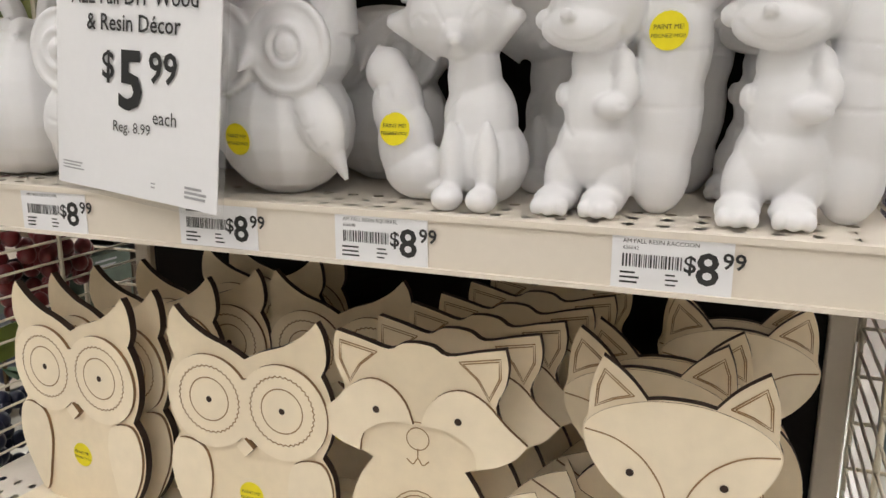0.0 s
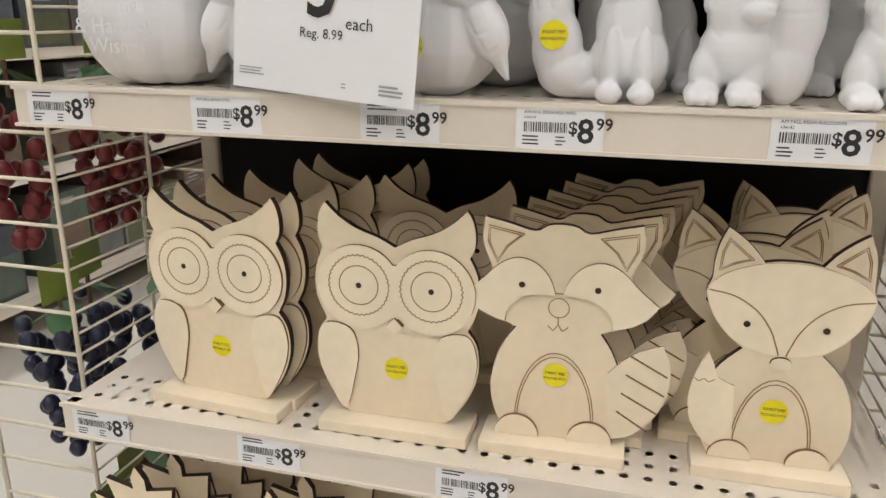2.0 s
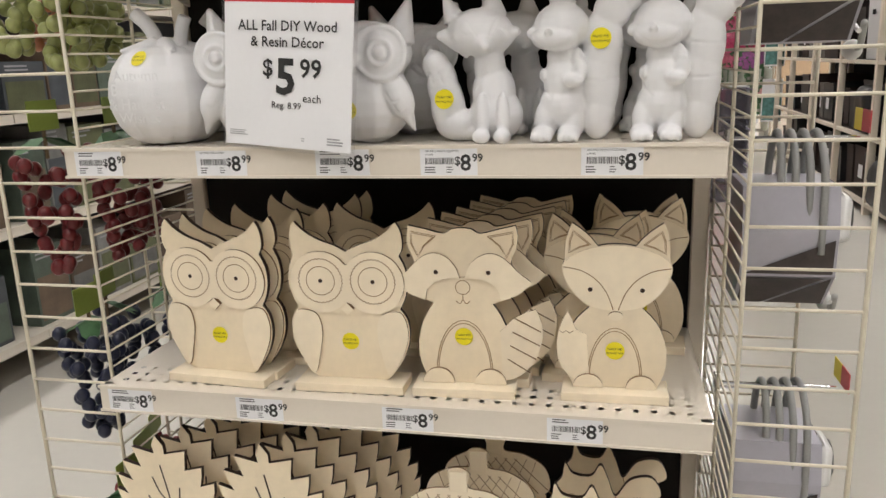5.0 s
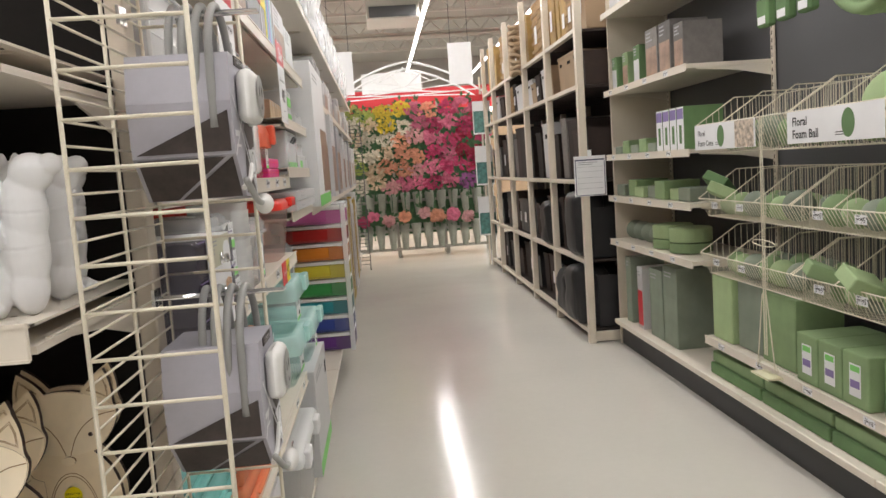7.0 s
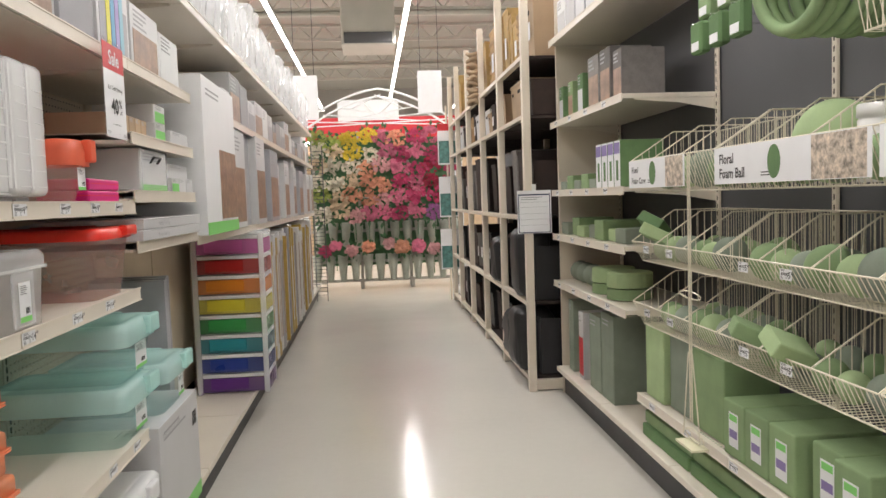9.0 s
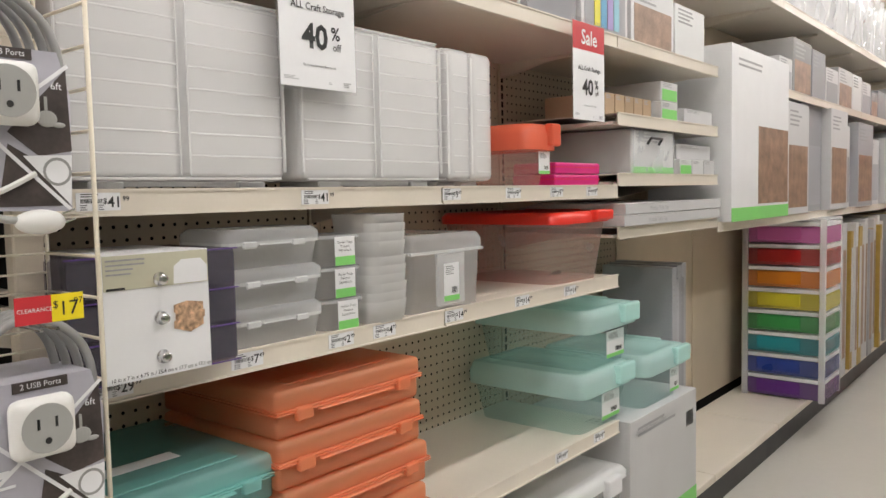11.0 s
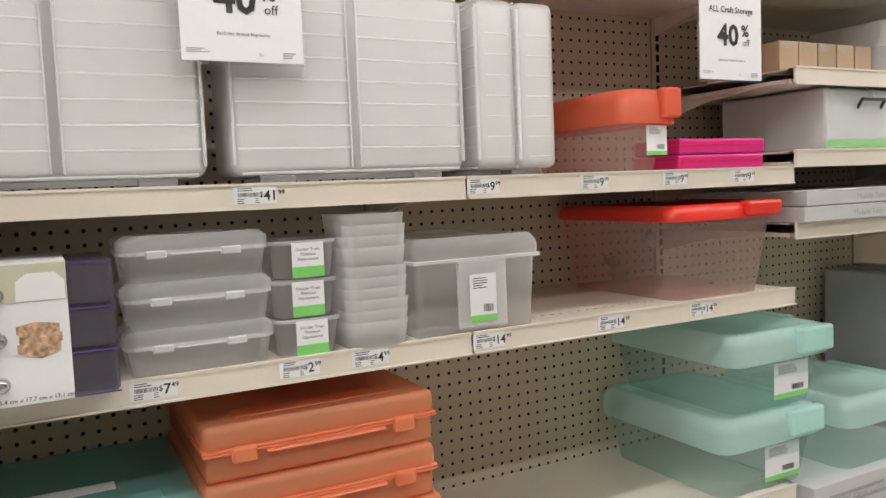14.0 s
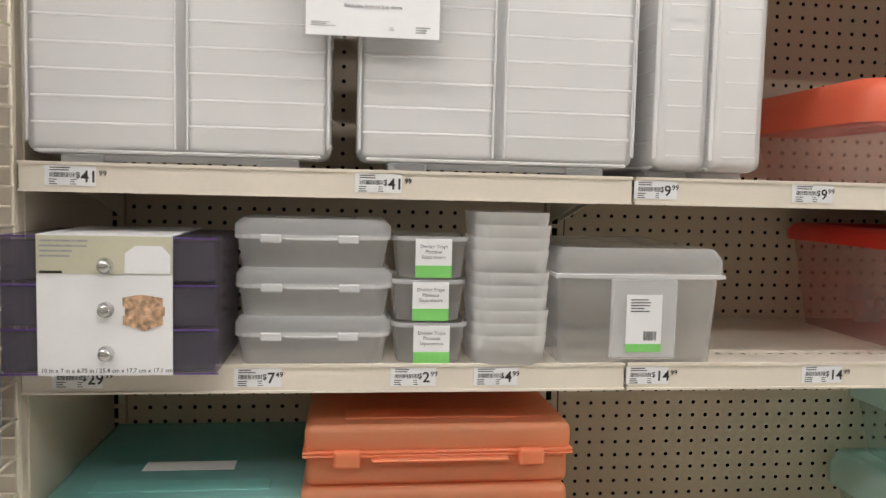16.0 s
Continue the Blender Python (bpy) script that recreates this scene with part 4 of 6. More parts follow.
    for z in (-0.004, 0.006):
        rod(b, (0.045, -0.014, -0.06 + z), (0.058, -0.014, -0.056 + z), 0.0012)
    part("prong", b, M_CHROME, p)
    b = B()
    for x in (-0.008, 0.008):
        rod(b, (x, 0.132, 0.170), (x, -0.03, 0.170), 0.002)
        box(b, x - 0.006, x + 0.006, 0.128, 0.132, 0.161, 0.183)
    part("hook", b, M_CHROME, p)
    if tag:
        part("clearance_tag", bx(-0.034, 0.0015, -0.034, -0.033, 0.178, 0.206), M_RED, p, "red clearance ticket")
        part("price_panel", bx(0.0015, 0.034, -0.034, -0.033, 0.178, 0.206), M_YELLOW, p, "yellow price panel")
        lettering("CLEARANCE", 0.0062, M_WHITE, p, pose(-0.0325, -0.0345, 0.190))
        lettering("$", 0.011, M_INK, p, pose(0.0025, -0.0345, 0.192))
        lettering("17", 0.021, M_INK, p, pose(0.0080, -0.0345, 0.184))
        lettering("97", 0.0095, M_INK, p, pose(0.0238, -0.0347, 0.1945))
    return p


def on_rack(y, z, x=0.165, a=90):
    return pose(x, y, z, 0, 0, a)


pa = power_adapter(on_rack(0.7165, 0.915, 0.252))
pa.scale = (1.03, 1.03, 1.03)
for y, z, x, a in ((0.698, 1.267, 0.252, 90), (0.70, 0.56, 0.252, 91), (0.69, 1.61, 0.252, 90)):
    copy_thing(pa, on_rack(y, z, x, a))

rc = thing("shelf_card", pose(0.200, 0.655, 1.478, 0, 0, 90), "red printed card on the wire rack above the adapters", "sign")
part("card", bx(-0.11, 0.075, 0, 0.001, 0, 0.075), M_RED, rc)
lettering("APP", 0.030, M_WHITE, rc, pose(0.012, -0.0006, 0.030), bold=0.03)
b = B()
bars(b, 0.055, 0.012, 0.014, 1, 0.003, 0.004, -0.0004, TAGS)
part("small_print", b, M_WHITE, rc)

# artificial grape bunches on the other rack
FRUIT = [paint("grape_" + n, c, 0.3, var=0.2, scale=30) for n, c in (("blue", (0.018, 0.022, 0.05)), ("red", (0.14, 0.015, 0.018)), ("green", (0.34, 0.37, 0.14)), ("rose", (0.45, 0.20, 0.12)))]
M_TAGG = paint("lime_hang_tag", (0.27, 0.35, 0.07), 0.5, var=0.1)
M_LEAFD = paint("silk_leaf", (0.05, 0.13, 0.05), 0.6, var=0.3, scale=30)
M_STEM = paint("brown_stem", (0.12, 0.08, 0.04), 0.7, var=0.2)
GR = random.Random(11)
GRAPE = {}
for fm in FRUIT:
    b = B()
    ball(b, (0, 0, 0), (0.0105, 0.0105, 0.0115), 8, 6)
    GRAPE[fm.name] = mesh_of("grape", b, fm, True)


def grape_bunch(m, mat, h):
    g = thing("grape_bunch", m, "bunch of artificial grapes with leaf and lime hang tag", "artificial fruit", "grape bunches")
    for k in range(58):
        f = GR.random()
        r = 0.044 * (1 - 0.6 * f)
        a = GR.uniform(0, 6.28)
        piece("grape", GRAPE[mat.name], g, pose(r * math.cos(a), r * math.sin(a), -0.03 - f * h))
    b = B()
    rod(b, (0, 0, 0.03), (0, 0, -0.04), 0.003)
    part("stem", b, M_STEM, g)
    for k in range(3):
        b = B()
        a = GR.uniform(0, 6.28)
        pts = [(0.0, 0.0), (0.018, 0.016), (0.04, 0.012), (0.055, 0.0), (0.04, -0.012), (0.018, -0.016)]
        b.faces.new([b.verts.new((x, y, -0.01 - 0.25 * x * x * 10)) for x, y in pts])
        lf = part("leaf", b, M_LEAFD, g)
        lf.matrix_basis = pose(0, 0, 0.0, GR.uniform(-20, 20), 20, math.degrees(a))
    part("hang_tag", bx(-0.03, 0.03, 0.002, 0.003, 0.0, 0.042), M_TAGG, g, "lime green paper hang tag")
    part("barcode", bx(-0.018, 0.018, 0.001, 0.0019, 0.004, 0.022), M_WHITE, g)
    return g


for k in range(14):
    z = (1.42, 1.13, 0.86, 0.58)[k % 4] if k < 12 else 1.44
    grape_bunch(pose(-0.77 - 0.028 * (k // 4), 0.55 + 0.08 * (k % 3), z, 0, 0, -90 + 8 * (k % 3)), FRUIT[(k * 3 + (2 if z > 1.3 else 0)) % 2 if z < 1.3 else 2 + k % 2], 0.17)

# ---- storage boxes in the left run ----
M_FROST = frosted("milky_plastic", (0.97, 0.98, 0.98), 0.42, 0.22)
M_FROST2 = frosted("milky_plastic_dense", (0.97, 0.98, 0.98), 0.86, 0.3)
M_SEMI = frosted("semi_clear_plastic", (0.98, 0.99, 1.0), 0.33, 0.1)
M_LATCH = frosted("semi_clear_latch", (0.98, 0.99, 1.0), 0.42, 0.15)
M_SHELL = frosted("milky_case_shell", (0.98, 0.98, 0.98), 0.42, 0.16, through_light=0.3)
M_SEAM = frosted("milky_case_rib", (0.98, 0.98, 0.98), 0.48, 0.2, through_light=0.3)
M_INNER = frosted("milky_inner_box", (0.95, 0.94, 0.925), 0.82, 0.35, through_light=0.25)
M_TUB = frosted("milky_tub", (0.98, 0.98, 0.98), 0.62, 0.25, through_light=0.4)
M_CLEAR = frosted("clear_plastic", (0.85, 0.87, 0.88), 0.30, 0.15)
M_CORAL = frosted("coral_plastic", (0.90, 0.20, 0.11), 0.85, 0.3, (1, 0.5, 0.4))
M_PINKB = frosted("pink_body", (0.99, 0.94, 0.93), 0.25, 0.2, (1, 0.92, 0.90))
M_REDLID = paint("red_plastic", (0.80, 0.04, 0.025), 0.3, var=0.04)
M_ORANGE = frosted("orange_plastic", (1.0, 0.45, 0.24), 0.56, 0.28, (1, 0.74, 0.58))
M_TEAL = frosted("teal_plastic", (0.50, 0.88, 0.85), 0.40, 0.25, (0.84, 0.98, 0.97))
M_AQUA = frosted("aqua_plastic", (0.70, 0.94, 0.91), 0.62, 0.25, (0.86, 1, 0.98))
M_AQUAB = frosted("aqua_body", (0.84, 0.96, 0.94), 0.14, 0.2, (0.94, 0.99, 0.985))
M_MAG = paint("magenta_plastic", (0.68, 0.02, 0.22), 0.3, var=0.04)
M_FILM = frosted("clear_film", (0.92, 0.93, 0.94), 0.35, 0.06)
M_PURPLE = frosted("smoky_purple_plastic", (0.17, 0.16, 0.19), 0.48, 0.15, (0.85, 0.83, 0.9))
M_OLIVE = paint("label_olive", (0.55, 0.53, 0.40), 0.5, var=0.05)
M_PHOTO = paint("printed_photo", (0.30, 0.19, 0.13), 0.4, var=0.5, scale=18)
M_KRAFT = paint("kraft_card", (0.42, 0.30, 0.19), 0.7, var=0.08, scale=8, rnd=0.15)
M_CARTON = paint("white_carton", (0.60, 0.595, 0.60), 0.45, var=0.05, scale=6, rnd=0.1)
M_CARTONG = paint("grey_carton", (0.34, 0.34, 0.36), 0.45, var=0.08, scale=6, rnd=0.2)


def tub(bm, w, d, h, taper=0.012, t=0.0018, r=0.014, at=(0, 0, 0), rim=0.0):
    """An open moulded tub with rounded corners and tapering walls; x along the front, y back."""
    def loop(inset, z, rr):
        pts = []
        for cx, cy, a0 in ((w - inset - rr, inset + rr, -90), (w - inset - rr, d - inset - rr, 0), (inset + rr, d - inset - rr, 90), (inset + rr, inset + rr, 180)):
            for k in range(4):
                a = math.radians(a0 + 30 * k)
                pts.append((at[0] + cx + rr * math.cos(a), at[1] + cy + rr * math.sin(a), at[2] + z))
        return [bm.verts.new(p) for p in pts]
    rings = [loop(taper, 0, r), loop(0, h, r)]
    if rim:
        rings += [loop(-rim, h, r + rim), loop(-rim, h - 0.006, r + rim)]
        rings = [rings[0], rings[1], rings[2], rings[3]]
    for a, b in zip(rings, rings[1:]):
        n = len(a)
        for i in range(n):
            bm.faces.new((a[i], a[(i + 1) % n], b[(i + 1) % n], b[i]))
    bm.faces.new(rings[0][::-1])


def lid(bm, w, d, h, z, over=0.006, r=0.016, dome=0.006):
    """A moulded lid with a skirt and a raised middle panel."""
    def loop(inset, zz, rr):
        pts = []
        for cx, cy, a0 in ((w - inset - rr, inset + rr, -90), (w - inset - rr, d - inset - rr, 0), (inset + rr, d - inset - rr, 90), (inset + rr, inset + rr, 180)):
            for k in range(4):
                a = math.radians(a0 + 30 * k)
                pts.append((cx + rr * math.cos(a), cy + rr * math.sin(a), zz))
        return [bm.verts.new(p) for p in pts]
    rings = [loop(-over, z, r), loop(-over, z + h * 0.6, r), loop(-over + 0.008, z + h, r), loop(0.03, z + h, r), loop(0.036, z + h - dome, r)]
    for a, b in zip(rings, rings[1:]):
        n = len(a)
        for i in range(n):
            bm.faces.new((a[i], a[(i + 1) % n], b[(i + 1) % n], b[i]))
    bm.faces.new(rings[-1])


def product_label(parent, x, z, w, h, y=-0.001, tilt_x=0, band=True):
    l = part("label", bx(0, w, -0.0006, 0, 0, h), M_WHITE, parent, "white and green product label")
    l.matrix_basis = pose(x, y, z, tilt_x)
    if band:
        part("green_band", bx(0, w, -0.0009, -0.0007, 0, h * 0.14), M_GREEN, l)
    b = B()
    bars(b, w * 0.12, h * 0.92, w * 0.6, 5, h * 0.018, h * 0.05, -0.0008, TAGS)
    barcode(b, w * 0.5, h * 0.2, w * 0.35, h * 0.16, -0.0008, TAGS)
    part("print", b, M_INK, l)
    return l


def photo_case(m, w=0.366, h=0.285, d=0.12):
    """A milky photo keeper: thin outer shell with a rim, two columns of small boxes inside, carrying feet."""
    c = thing("photo_case", m, "large milky translucent plastic photo case with inner boxes", "storage case", "photo cases")
    part("shell", bx(0, w, 0, d, 0.012, h, bevel=0.014, seg=3), M_SHELL, c, smooth=True)
    for x0, x1, z0, z1 in ((0.012, w - 0.012, 0.0135, 0.0175), (0.012, w - 0.012, h - 0.0055, h - 0.0015), (0.0015, 0.0055, 0.026, h - 0.014), (w - 0.0055, w - 0.0015, 0.026, h - 0.014)):
        part("rim", bx(x0, x1, -0.0035, 0.003, z0, z1, bevel=0.0015), M_SEAM, c)
    for x in (w / 2 - 0.009, w / 2 + 0.006):
        part("rib", bx(x, x + 0.003, -0.0018, 0.002, 0.02, h - 0.008, bevel=0.001), M_SEAM, c)
    inner = mesh_of("inner_box", bx(0, w / 2 - 0.019, 0, d - 0.012, 0, 0.0312, bevel=0.002), M_INNER)
    strip = mesh_of("inner_lid", bx(0, w / 2 - 0.016, 0, 0.003, 0, 0.0035, bevel=0.001), M_SEAM)
    for k in range(8):
        z = 0.020 + k * (h - 0.028) / 8
        for x in (0.009, w / 2 + 0.010):
            piece("inner_box", inner, c, pose(x, 0.005, z))
            piece("inner_lid", strip, c, pose(x - 0.0015, -0.0012, z + 0.0275))
    for k in range(7):
        part("seam", bx(w - 0.001, w + 0.0012, 0.013, d - 0.013, 0.030 + k * 0.033, 0.0325 + k * 0.033, bevel=0.0006), M_SEAM, c)
    for x in (0.04, w - 0.09):
        part("foot", bx(x, x + 0.05, 0.004, d - 0.01, 0, 0.0118, bevel=0.002), M_LATCH, c)
    part("foot_rail", bx(0.09, w - 0.09, 0.012, 0.02, 0.004, 0.0118), M_LATCH, c)
    return c


pc = photo_case(left(0.808, 1.238, 0.118))
copy_thing(pc, left(1.206, 1.238, 0.118))
thin = photo_case(pose(-0.25, 1.602, 1.238), d=0.074)
copy_thing(thin, pose(-0.25, 1.681, 1.238))

# small drawer unit with a printed sleeve
du = thing("drawer_unit", left(0.79, 0.986, 0.155), "smoky purple three-drawer unit in a printed white card sleeve", "drawer unit")
part("body", bx(0, 0.253, 0.002, 0.175, 0, 0.166, bevel=0.004), M_PURPLE, du)
for k in range(3):
    b = B()
    box(b, 0.004, 0.249, -0.003, 0.001, 0.005 + k * 0.054, 0.053 + k * 0.054, bevel=0.002)
    part("drawer_front", b, M_PURPLE, du)
b = B()
for z in (0.0, 0.0535, 0.107, 0.1645):
    box(b, 0, 0.253, -0.0045, -0.0032, z, z + 0.002)
part("drawer_edge", b, paint("purple_edge", (0.10, 0.05, 0.22), 0.3), du)
b = bx(0.046, 0.200, -0.007, -0.005, 0.0002, 0.1685)
box(b, 0.046, 0.200, -0.0049, 0.178, 0.1668, 0.1685)
part("sleeve", b, M_WHITE, du, "white printed card sleeve")
part("sleeve_band", bx(0.0465, 0.1995, -0.0078, -0.0072, 0.122, 0.167), M_OLIVE, du, "pale olive header print")
b = B()
b.faces.new([b.verts.new((x, -0.0082, z)) for x, z in ((0.145, 0.123), (0.198, 0.123), (0.198, 0.145), (0.188, 0.156), (0.158, 0.156), (0.146, 0.147))])
part("white_print", b, M_WHITE, du)
for k in range(3):
    b = B()
    lathe(b, [(0.0095, 0), (0.0095, 0.002), (0.005, 0.004), (0.0075, 0.009), (0.0065, 0.012), (0.003, 0.0125)], 16)
    kn = part("knob", b, M_CHROME, du, "round chrome knob", smooth=True)
    kn.matrix_basis = pose(0.124, -0.0085, 0.027 + 0.0525 * k, 90)
b = B()
for k, (c, dx, dz) in enumerate((((0.5, 0.1, 0.08), 0, 0), ((0.6, 0.4, 0.2), 0.008, 0.011), ((0.2, 0.22, 0.2), 0.0, 0.022))):
    b.faces.new([b.verts.new((x + 0.143 + dx * 0.3, -0.0083 - k * 0.0002, z + 0.058 + dz)) for x, z in ((0, 0.004), (0.025, -0.004), (0.046, 0.004), (0.046, 0.014), (0.02, 0.018), (0, 0.014))])
part("picture", b, paint("floral_print", (0.5, 0.32, 0.2), 0.5, var=0.9, scale=120), du, "floral fabric box picture")
lettering("10 in x 7 in x 6.75 in / 25.4 cm x 17.7 cm x 17.1 cm", 0.0072, M_INK, du, pose(0.05, -0.0085, 0.004), bold=0.01)
b = B()
bars(b, 0.05, 0.162, 0.055, 4, 0.0022, 0.006, -0.0083, TAGS)
part("small_print", b, M_GREYINK, du)
part("brand_bar", bx(0.05, 0.075, -0.0086, -0.0078, 0.1225, 0.1255), M_INK, du)


def pencil_box(m, w=0.196, d=0.13, h=0.062):
    p = thing("pencil_box", m, "clear plastic snap pencil box in a stack", "storage box", "pencil boxes")
    b = B()
    tub(b, w, d, h * 0.7, 0.006, r=0.02)
    part("tray", b, M_SEMI, p, smooth=True)
    b = B()
    lid(b, w, d, h * 0.34, h * 0.68, 0.003, r=0.022, dome=0.003)
    part("lid", b, M_SEMI, p, smooth=True)
    b = B()
    tub(b, w, d, h * 0.06, 0.0, r=0.02, at=(0, 0, h * 0.64), rim=0.003)
    bmesh.ops.delete(b, geom=[f for f in b.faces if len(f.verts) > 4], context="FACES_ONLY")
    part("rim", b, M_LATCH, p)
    for x in (w * 0.16, w * 0.66):
        part("latch", bx(x, x + 0.027, -0.006, -0.001, h * 0.52, h * 0.70, bevel=0.002), M_LATCH, p)
    part("hinge_bar", bx(w * 0.32, w * 0.66, -0.0045, -0.001, h * 0.58, h * 0.63, bevel=0.001), M_LATCH, p)
    return p


pb = pencil_box(left(1.056, 0.986, 0.112))
copy_thing(pb, left(1.057, 1.049, 0.112))
copy_thing(pb, left(1.055, 1.112, 0.110))


def divider_tray(m, w=0.098, d=0.11, h=0.055):
    p = thing("divider_tray", m, "shallow clear divider tray with a printed paper band", "tray", "divider trays")
    b = B()
    tub(b, w, d, h, 0.006, r=0.018, rim=0.003)
    part("tray", b, M_SEMI, p, smooth=True)
    part("band", bx(w * 0.27, w * 0.76, -0.006, -0.005, 0.001, 0.052), M_WHITE, p, "white paper band with green foot")
    for k, word in enumerate(("Divider Trays", "Plateaux", "Séparateurs")):
        lettering(word, 0.0066, M_INK, p, pose(w * 0.515, -0.0063, 0.040 - 0.007 * k), "CENTER")
    return p


dt = divider_tray(left(1.258, 0.986, 0.105))
part("green_foot", bx(0.0265, 0.0745, -0.0066, -0.006, 0.001, 0.017), M_GREEN, dt)
copy_thing(dt, left(1.256, 1.043, 0.102))
copy_thing(dt, left(1.259, 1.10, 0.100))


def small_tub(m, w=0.104, d=0.12, h=0.040):
    p = thing("small_tub", m, "nested milky plastic tub in a stack", "tub", "nested tubs")
    b = B()
    tub(b, w, d, h, 0.004, r=0.022)
    part("wall", b, M_TUB, p, smooth=True)
    return p


st = small_tub(left(1.362, 0.986, 0.122))
for k in range(1, 10):
    copy_thing(st, left(1.362 + 0.001 * (k % 3), 0.986 + 0.0168 * k + (0.012 if k > 5 else 0), 0.122 - 0.001 * (k % 2)))

# hanging-file bin
fb = thing("file_bin", left(1.478, 0.986, 0.112), "milky plastic file bin with a hinged clear lid", "storage bin")
b = B()
tub(b, 0.228, 0.30, 0.125, 0.006, r=0.012)
part("bin", b, M_SEMI, fb, smooth=True)
b = B()
lid(b, 0.228, 0.30, 0.035, 0.122, 0.004, r=0.012, dome=0.004)
part("lid", b, M_SEMI, fb, smooth=True)
part("handle_panel", bx(0.072, 0.165, -0.005, 0.0, 0.008, 0.118, bevel=0.003), M_SEMI, fb)
for q in ((-0.005, 0.233, -0.005, 0.001), (-0.005, 0.001, 0.002, 0.305), (0.227, 0.233, 0.002, 0.305)):
    part("rim", bx(*q, 0.117, 0.1235, bevel=0.001), M_LATCH, fb)
product_label(fb, 0.093, 0.018, 0.05, 0.078, -0.0055)


def latch_box(name, m, w, d, h, body, top, lid_h, label, group, tag=None, latch=None):
    """A lidded storage box with end latches."""
    p = thing(name, m, label, "storage box", group)
    b = B()
    tub(b, w, d, h - lid_h * 0.5, 0.022, r=0.03, rim=0.004)
    part("body", b, body, p, smooth=True)
    b = B()
    lid(b, w, d, lid_h, h - lid_h, 0.008, r=0.032)
    part("lid", b, top, p, smooth=True)
    for y in (0.02,):
        part("latch", bx(w * 0.62, w * 0.97, -0.022, 0.002, h - lid_h * 0.85, h + 0.003, bevel=0.006, seg=2), latch or top, p)
    part("end_latch", bx(w - 0.004, w + 0.02, d * 0.25, d * 0.75, h - lid_h * 0.9, h + 0.003, bevel=0.006, seg=2), latch or top, p)
    if tag:
        product_label(p, *tag)
    return p


latch_box("storage_box", left(2.02, 0.986, 0.112), 0.28, 0.37, 0.185, M_PINKB, M_REDLID, 0.03, "clear storage box with a bright red latched lid", "latch boxes")
latch_box("storage_box", left(1.915, 1.238, 0.10), 0.125, 0.33, 0.15, M_PINKB, M_CORAL, 0.062, "clear storage box with a coral orange lid", "latch boxes", (0.055, 0.03, 0.05, 0.055, 0.004))
for k in range(2):
    p = thing("pencil_case", left(2.055 + 0.004 * k, 1.238 + 0.031 * k, 0.09), "shiny magenta plastic pencil case in a stack", "pencil case", "magenta cases")
    part("case", bx(0, 0.235, 0, 0.13, 0, 0.03, bevel=0.005, seg=2), M_MAG, p)
    part("lid_seam", bx(-0.001, 0.236, -0.001, 0.131, 0.017, 0.0185), M_REDLID, p)
for z, y in ((0.566, 2.135), (0.736, 2.165)):
    latch_box("storage_box", left(y, z, 0.118), 0.285, 0.375, 0.165, M_AQUAB, M_AQUA, 0.06, "aqua storage box with pale aqua latched lid", "aqua boxes", (0.13, 0.018, 0.105, 0.075, 0.012))
latch_box("storage_box", left(2.50, 0.556, 0.13), 0.30, 0.36, 0.165, M_AQUAB, M_AQUA, 0.06, "aqua storage box with pale aqua latched lid", "aqua boxes", (0.2, 0.018, 0.07, 0.075, 0.012))


def scrap_case(m, w, d, h, mat, label, group, paper=True):
    """A flat snap-lid paper case with a front handle and two latches."""
    p = thing("paper_case", m, label, "storage case", group)
    part("tray", bx(0, w, 0.004, d, 0, h * 0.52, bevel=0.008, seg=2), mat, p, smooth=True)
    part("lid", bx(-0.003, w + 0.003, 0, d, h * 0.53, h, bevel=0.010, seg=2), mat, p, smooth=True)
    part("grip", bx(w * 0.24, w * 0.76, -0.012, 0.0, h * 0.44, h * 0.49, bevel=0.002), mat, p)
    for x in (w * 0.1, w * 0.8):
        part("latch", bx(x, x + 0.035, -0.010, 0.004, h * 0.34, h * 0.62, bevel=0.004, seg=2), mat, p)
    for z in (h * 0.50, h * 0.56):
        part("edge_lip", bx(-0.005, w + 0.005, -0.004, d, z, z + 0.003, bevel=0.001), mat, p)
    part("raised_rim", bx(0.05, w - 0.05, 0.03, d * 0.2, h, h + 0.002, bevel=0.001), mat, p)
    if paper:
        pl = part("paper_label", bx(w * 0.3, w * 0.68, d * 0.30, d * 0.40, h + 0.0022, h + 0.003), M_WHITE, p, "white paper label")
    return p


sc = scrap_case(left(1.147, 0.566, 0.118), 0.355, 0.35, 0.083, M_ORANGE, "translucent orange snap paper case in a stack", "orange cases", False)
part("paper_label", bx(0.11, 0.21, 0.2, 0.24, 0.0852, 0.086), M_CARTONG, sc, "grey paper label")
for k in range(1, 4):
    copy_thing(sc, left(1.147 + (0.006, -0.004, 0.0)[k - 1], 0.566 + 0.0845 * k, 0.118 - (0.0, 0.006, 0.012)[k - 1]))
tc = scrap_case(left(0.80, 0.566, 0.105), 0.338, 0.35, 0.078, M_TEAL, "translucent teal snap paper case in a stack", "teal cases")
for k in range(1, 3):
    copy_thing(tc, left(0.80 + 0.004 * k, 0.566 + 0.0792 * k, 0.105 - 0.005 * k))

